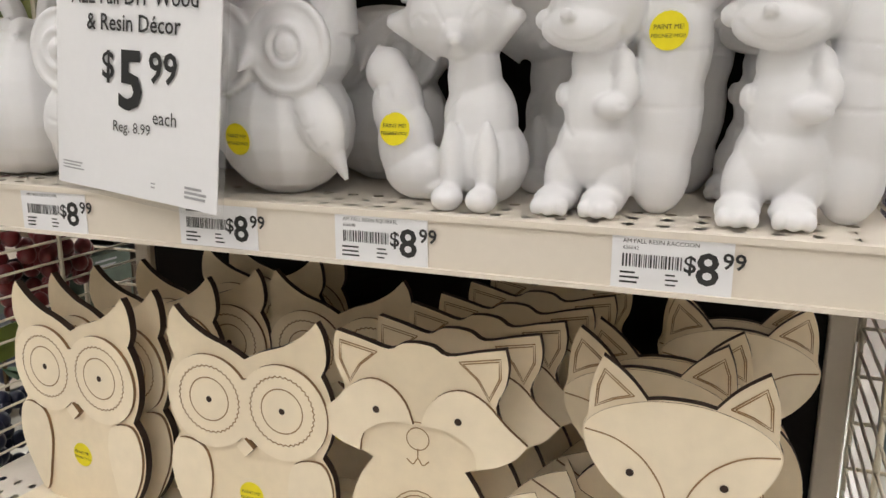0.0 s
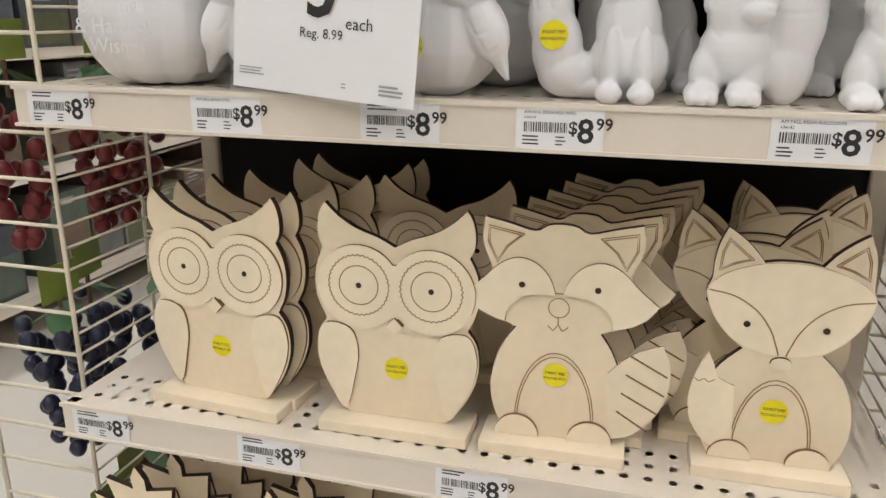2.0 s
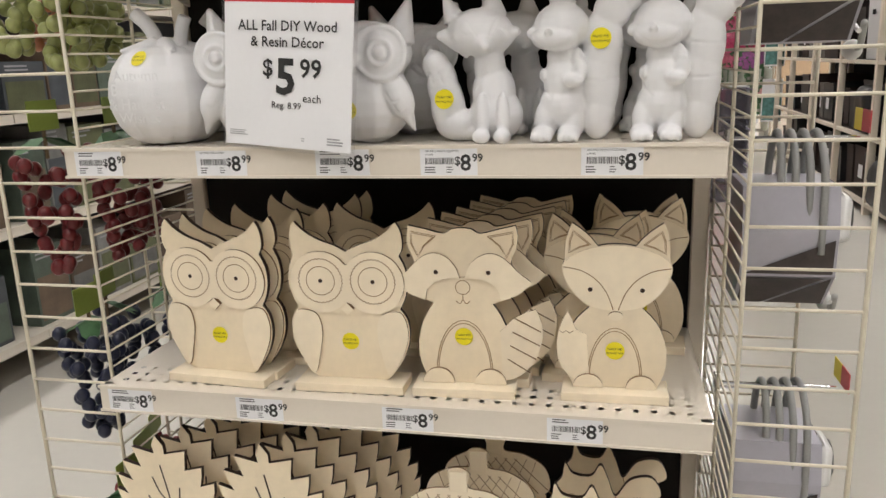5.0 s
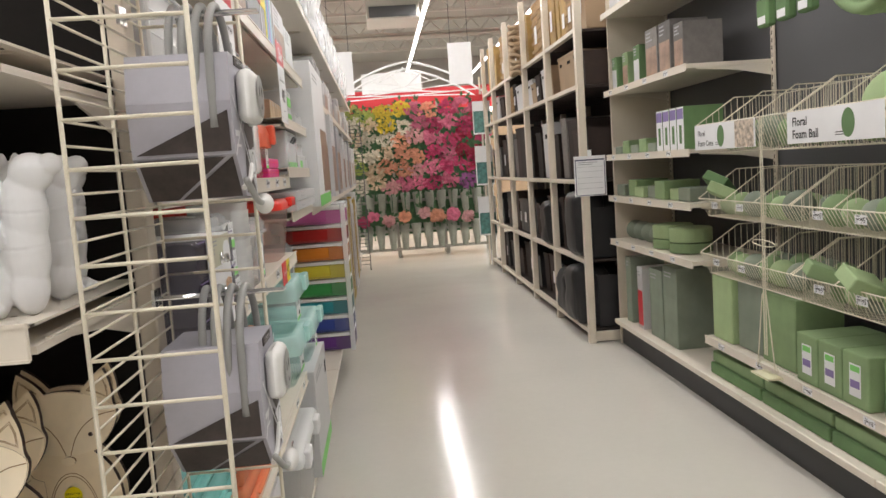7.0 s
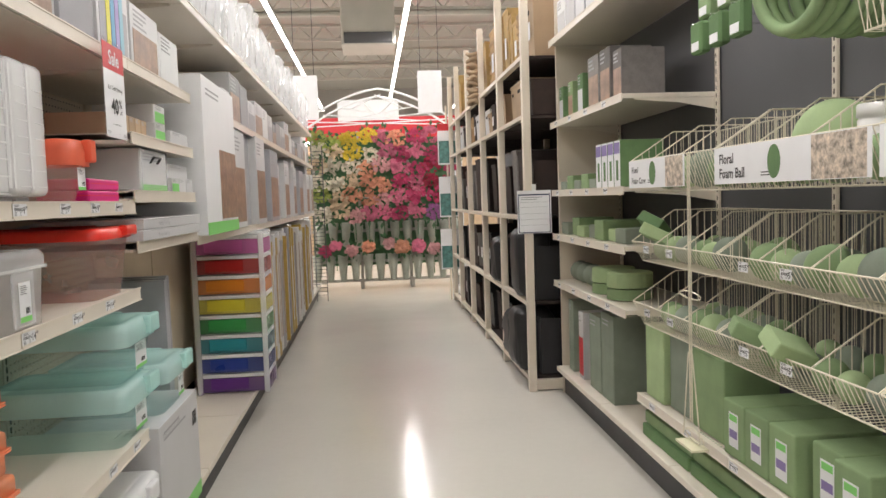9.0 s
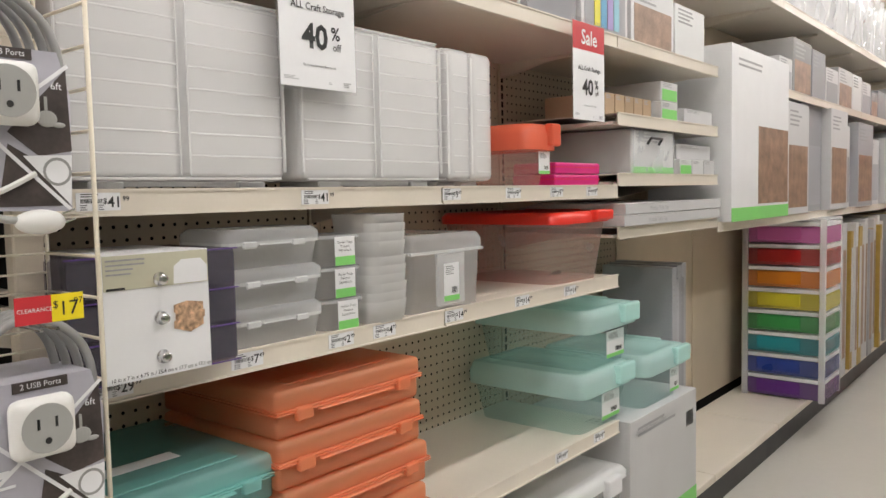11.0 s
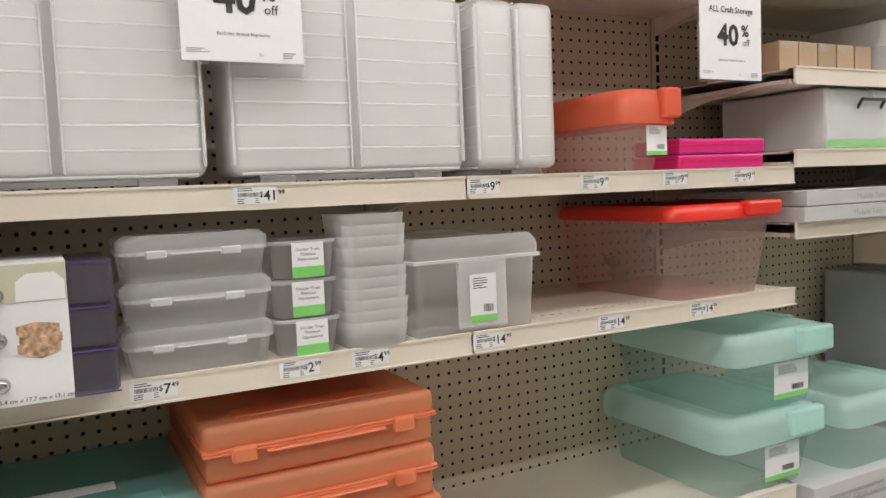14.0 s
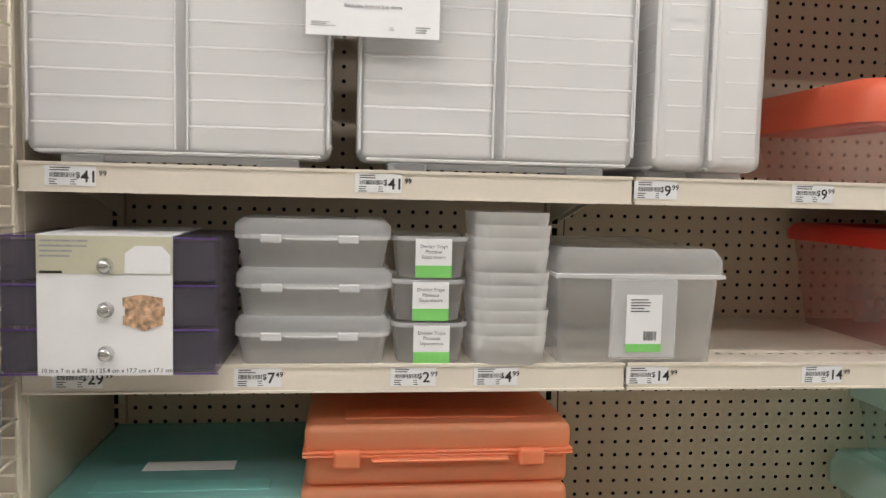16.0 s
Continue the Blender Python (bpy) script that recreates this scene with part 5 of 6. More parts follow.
# tickets and signs of the aisle shelves
for y, z, a, c in ((0.83, 1.237, "41", "99"), (1.205, 1.237, "41", "99"), (1.575, 1.237, "9", "99"), (1.80, 1.237, "9", "99"), (1.99, 1.237, "9", "99"), (2.17, 1.237, "9", "99"),
                   (0.835, 0.985, "29", "99"), (1.055, 0.985, "7", "49"), (1.255, 0.985, "2", "99"), (1.365, 0.985, "4", "99"), (1.575, 0.985, "14", "99"), (1.83, 0.985, "14", "99"), (2.05, 0.985, "14", "99"),
                   (2.0, 0.565, "9", "99"), (2.2, 0.565, "9", "99")):
    price_tag(left(y, z - 0.026, 0.1155), a, c, w=0.06, h=0.024)
sale_sign(left(1.224, 1.400, 0.150), ("ALL Craft Storage",), "40", "", "%", "Excludes limited Buy items", w=0.162)
sale_sign(left(2.142, 1.404, 0.142), ("ALL Craft Storage",), "40", "", "%", "Excludes limited Buy items", w=0.162)

CR = random.Random(21)


def carton(m, w, d, h, mat, label, group, panel=None, lines=3, name="carton"):
    """A printed product box; front at y = 0."""
    c = thing(name, m, label, "box", group)
    part("box", bx(0, w, 0, d, 0, h, bevel=0.0015), mat, c)
    if panel is not None:
        part("print_panel", bx(w * 0.06, w * 0.94, -0.0012, -0.0004, h * 0.06, h * 0.62), panel, c, "printed picture panel")
    b = B()
    bars(b, w * 0.1, h * 0.93, w * 0.55, lines, min(h * 0.035, 0.008), min(h * 0.075, 0.02), -0.0006, CR)
    part("print", b, M_GREYINK, c)
    return c


WCARD = "white printed card product box on the shelf"
# bay 3
for k in range(5):
    carton(left(2.365 + 0.062 * k, 1.441, 0.07), 0.058, 0.2, 0.062, M_KRAFT, "small kraft card box in a row", "small kraft boxes")
for k in range(2):
    carton(left(2.70, 1.441 + 0.0622 * k, 0.09), 0.13, 0.2, 0.062, M_CARTON, WCARD, "white boxes", M_GREEN)
carton(left(2.86, 1.441, 0.10), 0.25, 0.3, 0.05, M_CARTON, WCARD, "white boxes")
wb = carton(left(2.47, 1.271, 0.10), 0.30, 0.28, 0.13, M_CARTON, "white carton wrapped in clear film with black handle", "wrapped boxes")
part("green_foot", bx(0.0, 0.3, -0.0014, -0.0004, 0.0, 0.022), M_GREEN, wb)
b = B()
tube(b, [(0.10, -0.004, 0.09), (0.10, -0.016, 0.108), (0.18, -0.016, 0.108), (0.18, -0.004, 0.09)], 0.004, 6)
part("handle", b, M_BLACK, wb)
part("film", bx(-0.004, 0.304, -0.006, 0.284, 0.0, 0.136, bevel=0.008, seg=2), M_CLEAR, wb, "wrinkled clear film")
for k in range(3):
    carton(left(2.80 + 0.105 * k, 1.271, 0.11), 0.10, 0.24, 0.05, M_CARTON, WCARD, "white boxes", M_GREEN if k == 0 else None)
carton(left(2.82, 1.323, 0.09), 0.30, 0.26, 0.05, M_CARTON, WCARD, "white boxes")
for k in range(2):
    f = carton(left(2.36 + 0.01 * k, 1.121 + 0.034 * k, 0.13), 0.75, 0.36, 0.032, M_CARTON, "flat white carton of a table top", "flat cartons", lines=1)
    lettering("Modular Table Top", 0.017, M_GREYINK, f, pose(0.16, -0.001, 0.009))
# bay 3 floor: panel cartons
mc = carton(left(2.38, 0.171, 0.135), 0.50, 0.34, 0.383, M_CARTON, "white carton of modular panel cubes on the base deck", "panel cartons", lines=2)
lettering("Modular Panel Cubes", 0.024, M_GREYINK, mc, pose(0.04, -0.001, 0.335))
part("green_foot", bx(0.0, 0.5, -0.0014, -0.0004, 0.0, 0.05), M_GREEN, mc)
b = B()
barcode(b, 0.41, 0.27, 0.06, 0.05, -0.001, CR)
part("barcode", b, M_INK, mc)
for k in range(5):
    carton(left(2.93 + 0.045 * k, 0.171, 0.03 - 0.01 * k), 0.04, 0.27, 0.78 - 0.05 * (k % 2), M_CARTONG, "tall grey flat carton leaning on edge", "tall flat cartons", name="flat_carton")
cb = thing("storage_box", left(1.86, 0.171, 0.13), "clear storage box with white latches on the base deck", "storage box", "latch boxes")
b = B()
tub(b, 0.5, 0.34, 0.24, 0.02, r=0.03, rim=0.004)
part("body", b, M_FROST, cb, smooth=True)
b = B()
lid(b, 0.5, 0.34, 0.03, 0.235, 0.006)
part("lid", b, M_FROST2, cb, smooth=True)
for x in (0.06, 0.36):
    part("latch", bx(x, x + 0.08, -0.022, 0.0, 0.21, 0.262, bevel=0.006, seg=2), M_WHITE, cb)
for k in range(3):
    carton(left(0.82 + 0.33 * k, 0.171, 0.08), 0.31, 0.3, 0.25, M_CARTONG if k % 2 else M_CARTON, "printed craft carton on the base deck", "base cartons", M_PHOTO)
# top shelf row
STRIPES = [paint("stripe_tint", c, 0.4) for c in ((0.75, 0.68, 0.05), (0.12, 0.35, 0.55), (0.35, 0.28, 0.55), (0.25, 0.5, 0.6))]
TOPCOL = [M_CARTON, M_FROST2, M_CARTON, M_FROST, M_CARTONG, M_CARTON]
y = 0.82
k = 0
while y < 8.95:
    w = CR.uniform(0.16, 0.34)
    h = CR.uniform(0.14, 0.26)
    if 2.85 < y < 3.93:
        y = 3.94
    c = carton(left(y, 1.651, 0.09), w, 0.3, h, TOPCOL[k % 6], "clear-wrapped craft storage box on the top shelf", "top shelf boxes", (M_PHOTO, None, M_CARTONG)[k % 3], 4)
    if 2.0 < y < 2.3:
        for j in range(4):
            part("colour_stripe", bx(w * (0.25 + 0.14 * j), w * (0.37 + 0.14 * j), -0.003, -0.002, 0.02, h * 0.92), STRIPES[j], c)
    y += w + CR.uniform(0.005, 0.03)
    k += 1
# higher shelf along the run from the third bay
for i in range(2, 11):
    shelf(left(BAY0 + i * BAY + 0.002, 2.02), BAY - 0.004, 0.385, "cream steel shelf with a price channel", "aisle shelves")
    for k in range(2):
        b = bx(0, 0.35, 0, 0.32, 0, CR.uniform(0.36, 0.50), bevel=0.03, seg=2)
        bmesh.ops.subdivide_edges(b, edges=b.edges[:], cuts=4, use_grid_fill=True)
        for v in b.verts:
            if v.co.z > 0.02:
                v.co += 0.022 * noise.noise_vector(v.co * 14 + Vector((i * 5.0, k * 3.0, 0)))
        film = thing("film_wrapped_bundle", left(BAY0 + i * BAY + 0.02 + 0.375 * k, 2.021, 0.09), "bulky white goods bundled in crinkled clear film", "bundle", "film-wrapped goods")
        part("film", b, M_FILM, film, "crinkled shiny clear film")
        part("goods", bx(0.03, 0.32, 0.04, 0.28, 0.001, 0.30, bevel=0.01), M_CARTON, film)

# fourth bay on: tall boxed goods, drawer cart, framed panels
BAYS = random.Random(5)
bigb = carton(left(3.17, 1.101, 0.15), 0.70, 0.32, 0.64, M_WHITE, "large white appliance box with a dark photo panel", "tall boxes", None, 2)
part("photo_panel", bx(0.30, 0.69, -0.0014, -0.0004, 0.06, 0.36), M_PHOTO, bigb, "brown photograph panel")
part("green_foot", bx(0.0, 0.7, -0.0016, -0.0004, 0.0, 0.05), M_GREEN, bigb)
yy = 3.93
k = 0
while yy < 8.9:
    w = BAYS.uniform(0.22, 0.42)
    h = BAYS.uniform(0.40, 0.53)
    carton(left(yy, 1.101, 0.13 - 0.04 * (k % 2)), w, 0.3, h, (M_CARTON, M_CARTONG, M_CARTON)[k % 3], "tall printed product box on the aisle shelf", "tall boxes", M_PHOTO if k % 2 == 0 else M_CARTONG, 4)
    yy += w + 0.02
    k += 1
CART = (("pink", (0.55, 0.12, 0.38)), ("red", (0.38, 0.012, 0.012)), ("orange", (0.62, 0.20, 0.015)), ("yellow", (0.55, 0.48, 0.03)), ("green", (0.03, 0.26, 0.06)), ("teal", (0.01, 0.22, 0.26)), ("blue", (0.01, 0.04, 0.26)), ("purple", (0.10, 0.015, 0.20)))
ct = thing("drawer_cart", pose(0, 0, 0.17), "tall clear drawer cart with rainbow coloured drawers", "drawer cart")
for y0, y1 in ((4.35, 4.362), (4.66, 4.672)):
    for x in (-0.20, 0.165):
        part("post", bx(x, x + 0.03, y0, y1, 0, 0.90, bevel=0.003), M_FROST, ct)
part("top", bx(-0.20, 0.195, 4.35, 4.672, 0.888, 0.90, bevel=0.004), M_FROST, ct)
for k, (n, col) in enumerate(CART):
    z = 0.775 - k * 0.110
    dm = paint("drawer_" + n, col, 0.3, var=0.05)
    df = frosted("drawer_front_" + n, tuple(min(1, 0.10 + 1.05 * v) for v in col), 0.66, 0.25)
    dr = part("drawer", bx(-0.13, 0.080, 4.3595, 4.655, z + 0.016, z + 0.082, bevel=0.006, seg=2), dm, ct, n + " plastic drawer")
    part("drawer_side", bx(-0.19, 0.17, 4.362, 4.3665, z + 0.004, z + 0.084, bevel=0.001), df, dr)
    part("drawer_face", bx(0.172, 0.192, 4.365, 4.66, z + 0.002, z + 0.085, bevel=0.006), df, dr)
    part("rail", bx(-0.195, 0.19, 4.358, 4.664, z + 0.087, z + 0.105), M_FROST2, ct)
M_GOLD = paint("gold_frame_edge", (0.42, 0.28, 0.06), 0.4, var=0.2, scale=14)
yy = 4.75
k = 0
while yy < 8.6:
    mm = (M_GOLD, M_CARTON, M_CARTON, M_CARTONG, M_GOLD, M_CARTON)[k % 6]
    c = thing("framed_panel", left(yy, 0.171, 0.14 - 0.03 * BAYS.random()), "tall boxed frame panel standing upright on the base deck", "frame", "frame panels")
    w = BAYS.uniform(0.05, 0.11)
    part("panel", bx(0, w, 0, 0.3, 0, BAYS.uniform(0.78, 0.88), bevel=0.003), mm, c)
    part("band", bx(w * 0.2, w * 0.8, -0.001, -0.0003, 0.1, 0.7), M_CARTON if mm is M_GOLD else M_PHOTO, c)
    yy += w + 0.012
    k += 1
# dark wire rack at the run's far end
wr = thing("grid_rack", pose(0.06, 9.55, 0), "dark wire grid rack at the end of the run", "wire rack")
b = B()
for k in range(40):
    rod(b, (-0.1, 0, 0.08 + k * 0.045), (0.16, 0, 0.08 + k * 0.045), 0.004, 5)
for x in (-0.1, 0.03, 0.16):
    rod(b, (x, 0, 0.0), (x, 0, 1.9), 0.006, 5)
part("grid", b, M_GREY, wr)
tagged(wr.children[0], kind="stuff")

single("wall_bay_end", bx(-0.29, 0.085, 0.7865, 0.7955, 0, 2.25), M_CREAM, pose(0, 0, 0), "cream perforated end panel of the shelving run", "panel", kind="structure")

# ---- floral foam run on the right ----
M_FOAM = paint("green_floral_foam", (0.24, 0.34, 0.17), 0.85, var=0.12, scale=12, bump=0.4, bscale=220, rnd=0.12)
M_FOAMD = paint("deep_green_foam", (0.12, 0.21, 0.09), 0.85, var=0.15, scale=12, bump=0.4, bscale=220, rnd=0.15)
M_FOAML = paint("light_green_foam", (0.36, 0.47, 0.25), 0.85, var=0.1, scale=12, bump=0.4, bscale=220, rnd=0.1)
M_FOAMG = paint("grey_green_foam", (0.24, 0.28, 0.22), 0.85, var=0.12, scale=12, bump=0.4, bscale=220, rnd=0.12)
M_FOAMW = paint("white_foam", (0.75, 0.75, 0.74), 0.8, var=0.05, scale=60, bump=0.6, bscale=260)
M_CANVAS = paint("grey_canvas", (0.19, 0.175, 0.165), 0.8, var=0.2, scale=30, bump=0.4, rnd=0.3)
M_LILAC = paint("lilac_label", (0.24, 0.18, 0.40), 0.5, var=0.1)
RR = random.Random(8)

# slotted wall standards
for y in (4.60, 3.27, 2.415, 1.56, 0.70, -0.15):
    sd = thing("wall_standard", pose(2.312, y, 0), "cream slotted shelf standard on the grey panel", "upright", "shelf standards", "structure")
    part("channel", bx(-0.012, 0.0, -0.014, 0.014, 0.2, 2.38, bevel=0.002), M_CREAM, sd)
    b = B()
    for k in range(60):
        box(b, -0.0126, -0.0121, -0.003, 0.003, 0.32 + k * 0.034, 0.338 + k * 0.034)
    # Shade inside the openings, laid on as near-black patches.
    tagged(part("slot", b, M_DARK, sd), kind="stuff")
single("wall_floral_end", bx(1.93, 2.32, 4.622, 4.64, 0, 2.45), M_CREAM, pose(0, 0, 0), "cream end panel of the floral shelving run", "panel", kind="structure")


def foam_block(m, w, d, h, mat, label, tagc=None):
    f = thing("foam_block", m, label, "floral foam", "foam blocks")
    part("block", bx(0, w, 0, d, 0, h, bevel=0.006, seg=2), mat, f)
    if tagc is not None:
        t = part("label", bx(w * 0.28, w * 0.72, -0.001, -0.0002, h * 0.2, h * 0.8), M_WHITE, f, "white and purple label")
        part("label_band", bx(w * 0.32, w * 0.68, -0.0018, -0.0011, h * 0.36, h * 0.5), tagc, t)
        part("label_head", bx(w * 0.32, w * 0.68, -0.0018, -0.0011, h * 0.66, h * 0.77), M_GREEN, t)
    return f


def foam_ball(m, r, mat, kind="foam ball"):
    b = B()
    ball(b, (0, 0, r), (r, r, r), 20, 12)
    return single("foam_ball", b, mat, m, "round craft foam ball in a wire basket" if mat is not M_FOAMW else "white craft foam ball in a wire basket", "foam ball", "foam balls", smooth=True)


# shelf bay goods, top to bottom (local x runs toward -y)
for k, (w, h, mt) in enumerate(((0.09, 0.2, M_CARTON), (0.10, 0.2, M_FOAMG), (0.1, 0.21, M_CARTON), (0.18, 0.26, M_CARTONG), (0.16, 0.26, M_CARTONG), (0.12, 0.22, M_CARTON))):
    carton(right(4.56 - 0.205 * k, 1.641, 1.93), w, 0.2, h, (M_FOAMD, M_FOAM, M_FOAMD, M_CANVAS, M_CANVAS, M_CANVAS)[k], "boxed floral craft foam on the shelf", "foam boxes", M_CARTON if k in (0, 2) else M_PHOTO, 3)
for k in range(6):
    carton(right(4.56 - 0.2 * k, 2.121, 1.93), 0.18, 0.25, 0.22 + 0.05 * (k % 2), (M_FROST2, M_CARTON, M_CARTONG)[k % 3], "clear-wrapped floral supplies on the top shelf", "top shelf boxes", M_CARTON)
for k in range(4):
    cone_box = carton(right(3.76 - 0.095 * k, 1.241, 1.91), 0.085, 0.2, 0.21, M_FOAMD, "green foam cone in a white and lilac box", "foam cone boxes", M_FOAMG)
    part("front_card", bx(0.001, 0.084, -0.0024, -0.0016, 0.002, 0.208), M_WHITE, cone_box)
    part("lilac_head", bx(0.004, 0.081, -0.0034, -0.0026, 0.15, 0.20), M_LILAC, cone_box)
    part("cone_picture", bx(0.03, 0.06, -0.0034, -0.0026, 0.03, 0.12), M_FOAMD, cone_box)
for k in range(5):
    foam_block(right(4.57 - 0.15 * k, 1.241, 1.93), 0.12, 0.2, 0.05 + 0.03 * (k % 2), (M_FOAMG, M_FOAM)[k % 2], "small green foam piece on the shelf")
for k in range(7):
    foam_block(right(4.57 - 0.17 * k, 0.981, 1.93 + 0.02 * (k % 2)), 0.15, 0.2, (0.07, 0.1, 0.06)[k % 3], (M_FOAMG, M_FOAM, M_FOAML)[k % 3], "green foam disc stacked on the shelf")
for k in range(4):
    foam_ball(pose(2.02, 4.5 - 0.14 * k, 0.701), 0.06, M_FOAMG)
for k in range(4):
    b = B()
    lathe(b, [(0.1, 0), (0.11, 0.004), (0.11, 0.05 + 0.02 * (k % 2)), (0.1, 0.056 + 0.02 * (k % 2))], 28)
    single("foam_disc", b, (M_FOAM, M_FOAML)[k % 2], pose(2.03, 3.9 - 0.25 * (k // 2), 0.701 + (k % 2) * 0.058), "thick round green foam disc on the shelf", "foam disc", "foam discs", smooth=False)
for k in range(4):
    carton(right(4.53 - 0.22 * k, 0.171, 1.95), (0.1, 0.09, 0.2, 0.2)[k], 0.22, (0.42, 0.38, 0.40, 0.44)[k], (M_FOAMG, M_CARTON, M_FOAMG, M_FOAMG)[k], "tall grey-green boxed foam sheets on the base deck", "foam sheet boxes", (None, M_RED, None, M_FOAMG)[k], 2)

# low shelf with foam bricks, and slabs below it
for i in range(4):
    shelf(right(3.25 - 0.86 * i, 0.345, 1.925), 0.856, 0.38, "cream steel low shelf with perforated front", "floral shelves", holes=True)
foam_block(right(3.22, 0.346, 1.95), 0.20, 0.09, 0.30, M_FOAML, "large light green foam sheet on edge")
foam_block(right(3.0, 0.346, 1.97), 0.22, 0.16, 0.30, M_FOAMG, "large grey-green foam block")
foam_block(right(2.76, 0.346, 1.96), 0.26, 0.2, 0.29, M_FOAM, "large green foam block")
for k in range(5):
    foam_block(right(2.45 - 0.146 * k - (0.03 if k > 2 else 0), 0.346, 1.935 + 0.03 * (k == 3)), 0.142, 0.26, 0.185, M_FOAM, "green floral foam brick with purple label", M_LILAC)
for k in range(5):
    for j in range(2 + (k % 2)):
        foam_block(right(3.22 - 0.5 * k, 0.171 + 0.055 * j, 1.93 + 0.012 * j), 0.485, 0.3, 0.052, (M_FOAMD, M_FOAM)[j % 2], "long green foam slab on the base deck")
for k in range(5):
    for j in range(2 + k % 2):
        foam_block(right(1.59 - 0.36 * k, 0.346 + 0.031 * j, 1.95 + 0.01 * j), 0.345, 0.28, 0.03, M_FOAMW, "flat white foam sheet stacked on the low shelf")


def wire_basket(m, w, d, low, high, label, cells=2):
    """A shelf basket of bent wire: sloping ends, upright wires all round, dividers; front at y = 0."""
    k = thing("wire_basket", m, label, "wire basket", "wire baskets")
    b = B()
    n = int(w / 0.022)
    for i in range(n + 1):
        x = w * i / n
        tube(b, [(x, -0.035, low), (x, 0.012, 0.0), (x, d, 0.0), (x, d, high)], 0.0016, 4)
    tagged(part("wire_grid", b, M_WIRE, k), kind="stuff")
    for nm, p, q in (("front_rail", (0, -0.035, low), (w, -0.035, low)), ("back_rail", (0, d, high), (w, d, high)), ("bottom_rail", (0, 0.012, 0), (w, 0.012, 0))):
        b = B()
        rod(b, p, q, 0.0028, 6)
        part(nm, b, M_WIRE, k)
    for i in range(cells + 1):
        x = w * i / cells
        b = B()
        tube(b, [(x, -0.035, low), (x, d * 0.42, high), (x, d, high)], 0.0028, 5)
        for j in range(12):
            y = d * (j + 0.5) / 12
            top = low + (high - low) * min(1, (y + 0.035) / (d * 0.42 + 0.035))
            rod(b, (x, y, 0), (x, y, top), 0.0016, 4)
        tagged(part("divider", b, M_WIRE, k), kind="stuff")
    return k


def strip_sign(m, w, words, pic):
    s = thing("shelf_sign", m, "long white printed sign strip on the wire basket", "sign", "basket signs")
    part("card", bx(0, w, -0.001, 0.001, 0, 0.112), M_WHITE, s)
    z = 0.062
    for wd in words:
        lettering(wd, 0.042 if w > 0.7 else 0.034, M_INK, s, pose(0.035, -0.0016, z), bold=0.02)
        z -= 0.044
    if pic:
        b = B()
        disc(b, w * 0.5, 0.056, 0.046, -0.0016, 28)
        for v in b.verts:
            v.co.x = w * 0.47 + (v.co.x - w * 0.5) * 0.75
        part("picture_ball", b, M_FOAMD, s, "dark green foam ball picture")
        part("flower_picture", bx(w * 0.70, w * 0.98, -0.0016, -0.0011, 0.002, 0.11), paint("flower_print", (0.5, 0.42, 0.34), 0.5, var=0.9, scale=45), s, "floral photograph")
    b = B()
    bars(b, w * 0.88 if not pic else w * 0.38, 0.03, 0.05, 2, 0.003, 0.008, -0.0013, CR)
    part("print", b, M_INK, s)
    return s


BASK = ((3.21, 0.80), (2.395, 0.79), (1.595, 0.79), (0.795, 0.79), (0.0, 0.79))
for i, (y, w) in enumerate(BASK):
    for z, low, high in ((1.215, 0.13, 0.25), (0.925, 0.085, 0.21), (0.655, 0.10, 0.22)):
        wire_basket(right(y, z, 1.93), w, 0.36, low, high, "cream wire shelf basket with sloping dividers", 3)
    strip_sign(right(y - 0.005, 1.232, 1.886), w * (0.72 if i == 0 else 0.98), (("Floral", "Foam Cone"), ("Floral", "Foam Ball"), ("Smooth", "Foam Ball"), ("Smooth", "Foam Ball"), ("Smooth", "Foam Ball"))[i], i != 2)
    for z in (1.0, 0.745):
        for x in (0.2, 0.5):
            t = price_tag(right(y - x * w, z - 0.03, 1.886), "5", "99", w=0.06, h=0.03, group="basket price tags")
    for z, n in ((1.22, 4), (0.93, 6), (0.66, 6)):
        for k in range(n):
            white = i >= 2 and z < 1.2
            r = RR.uniform(0.048, 0.068) if z > 0.7 else RR.uniform(0.042, 0.058)
            foam_ball(pose(2.16 + RR.uniform(0, 0.03), y - 0.08 - (w - 0.16) * (k + 0.9) / n, z + 0.003), r * 0.95, M_FOAMW if white else (M_FOAML, M_FOAMG, M_FOAM)[k % 3])
            foam_ball(pose(1.99 + RR.uniform(0, 0.03), y - 0.08 - (w - 0.16) * (k + 0.5) / n, z + 0.003), r, M_FOAMW if white else (M_FOAM, M_FOAML, M_FOAMG)[k % 3])
foam_ball(pose(2.06, 2.02, 1.221), 0.115, M_FOAML)
for k in range(4):
    b = B()
    lathe(b, [(0.045, 0), (0.048, 0.004), (0.048, 0.15), (0.044, 0.155), (0.05, 0.157), (0.05, 0.185), (0.046, 0.19)], 20)
    t = thing("glue_tub", pose(2.03, 1.80 - 0.105 * k, 1.222), "white plastic tub with green label in the basket", "tub", "white tubs")
    part("tub", b, M_OUTLET, t, smooth=True)
    b = B()
    lathe(b, [(0.0485, 0.01), (0.0488, 0.012), (0.0488, 0.05), (0.0485, 0.052)], 20)
    part("label", b, M_FOAM, t)
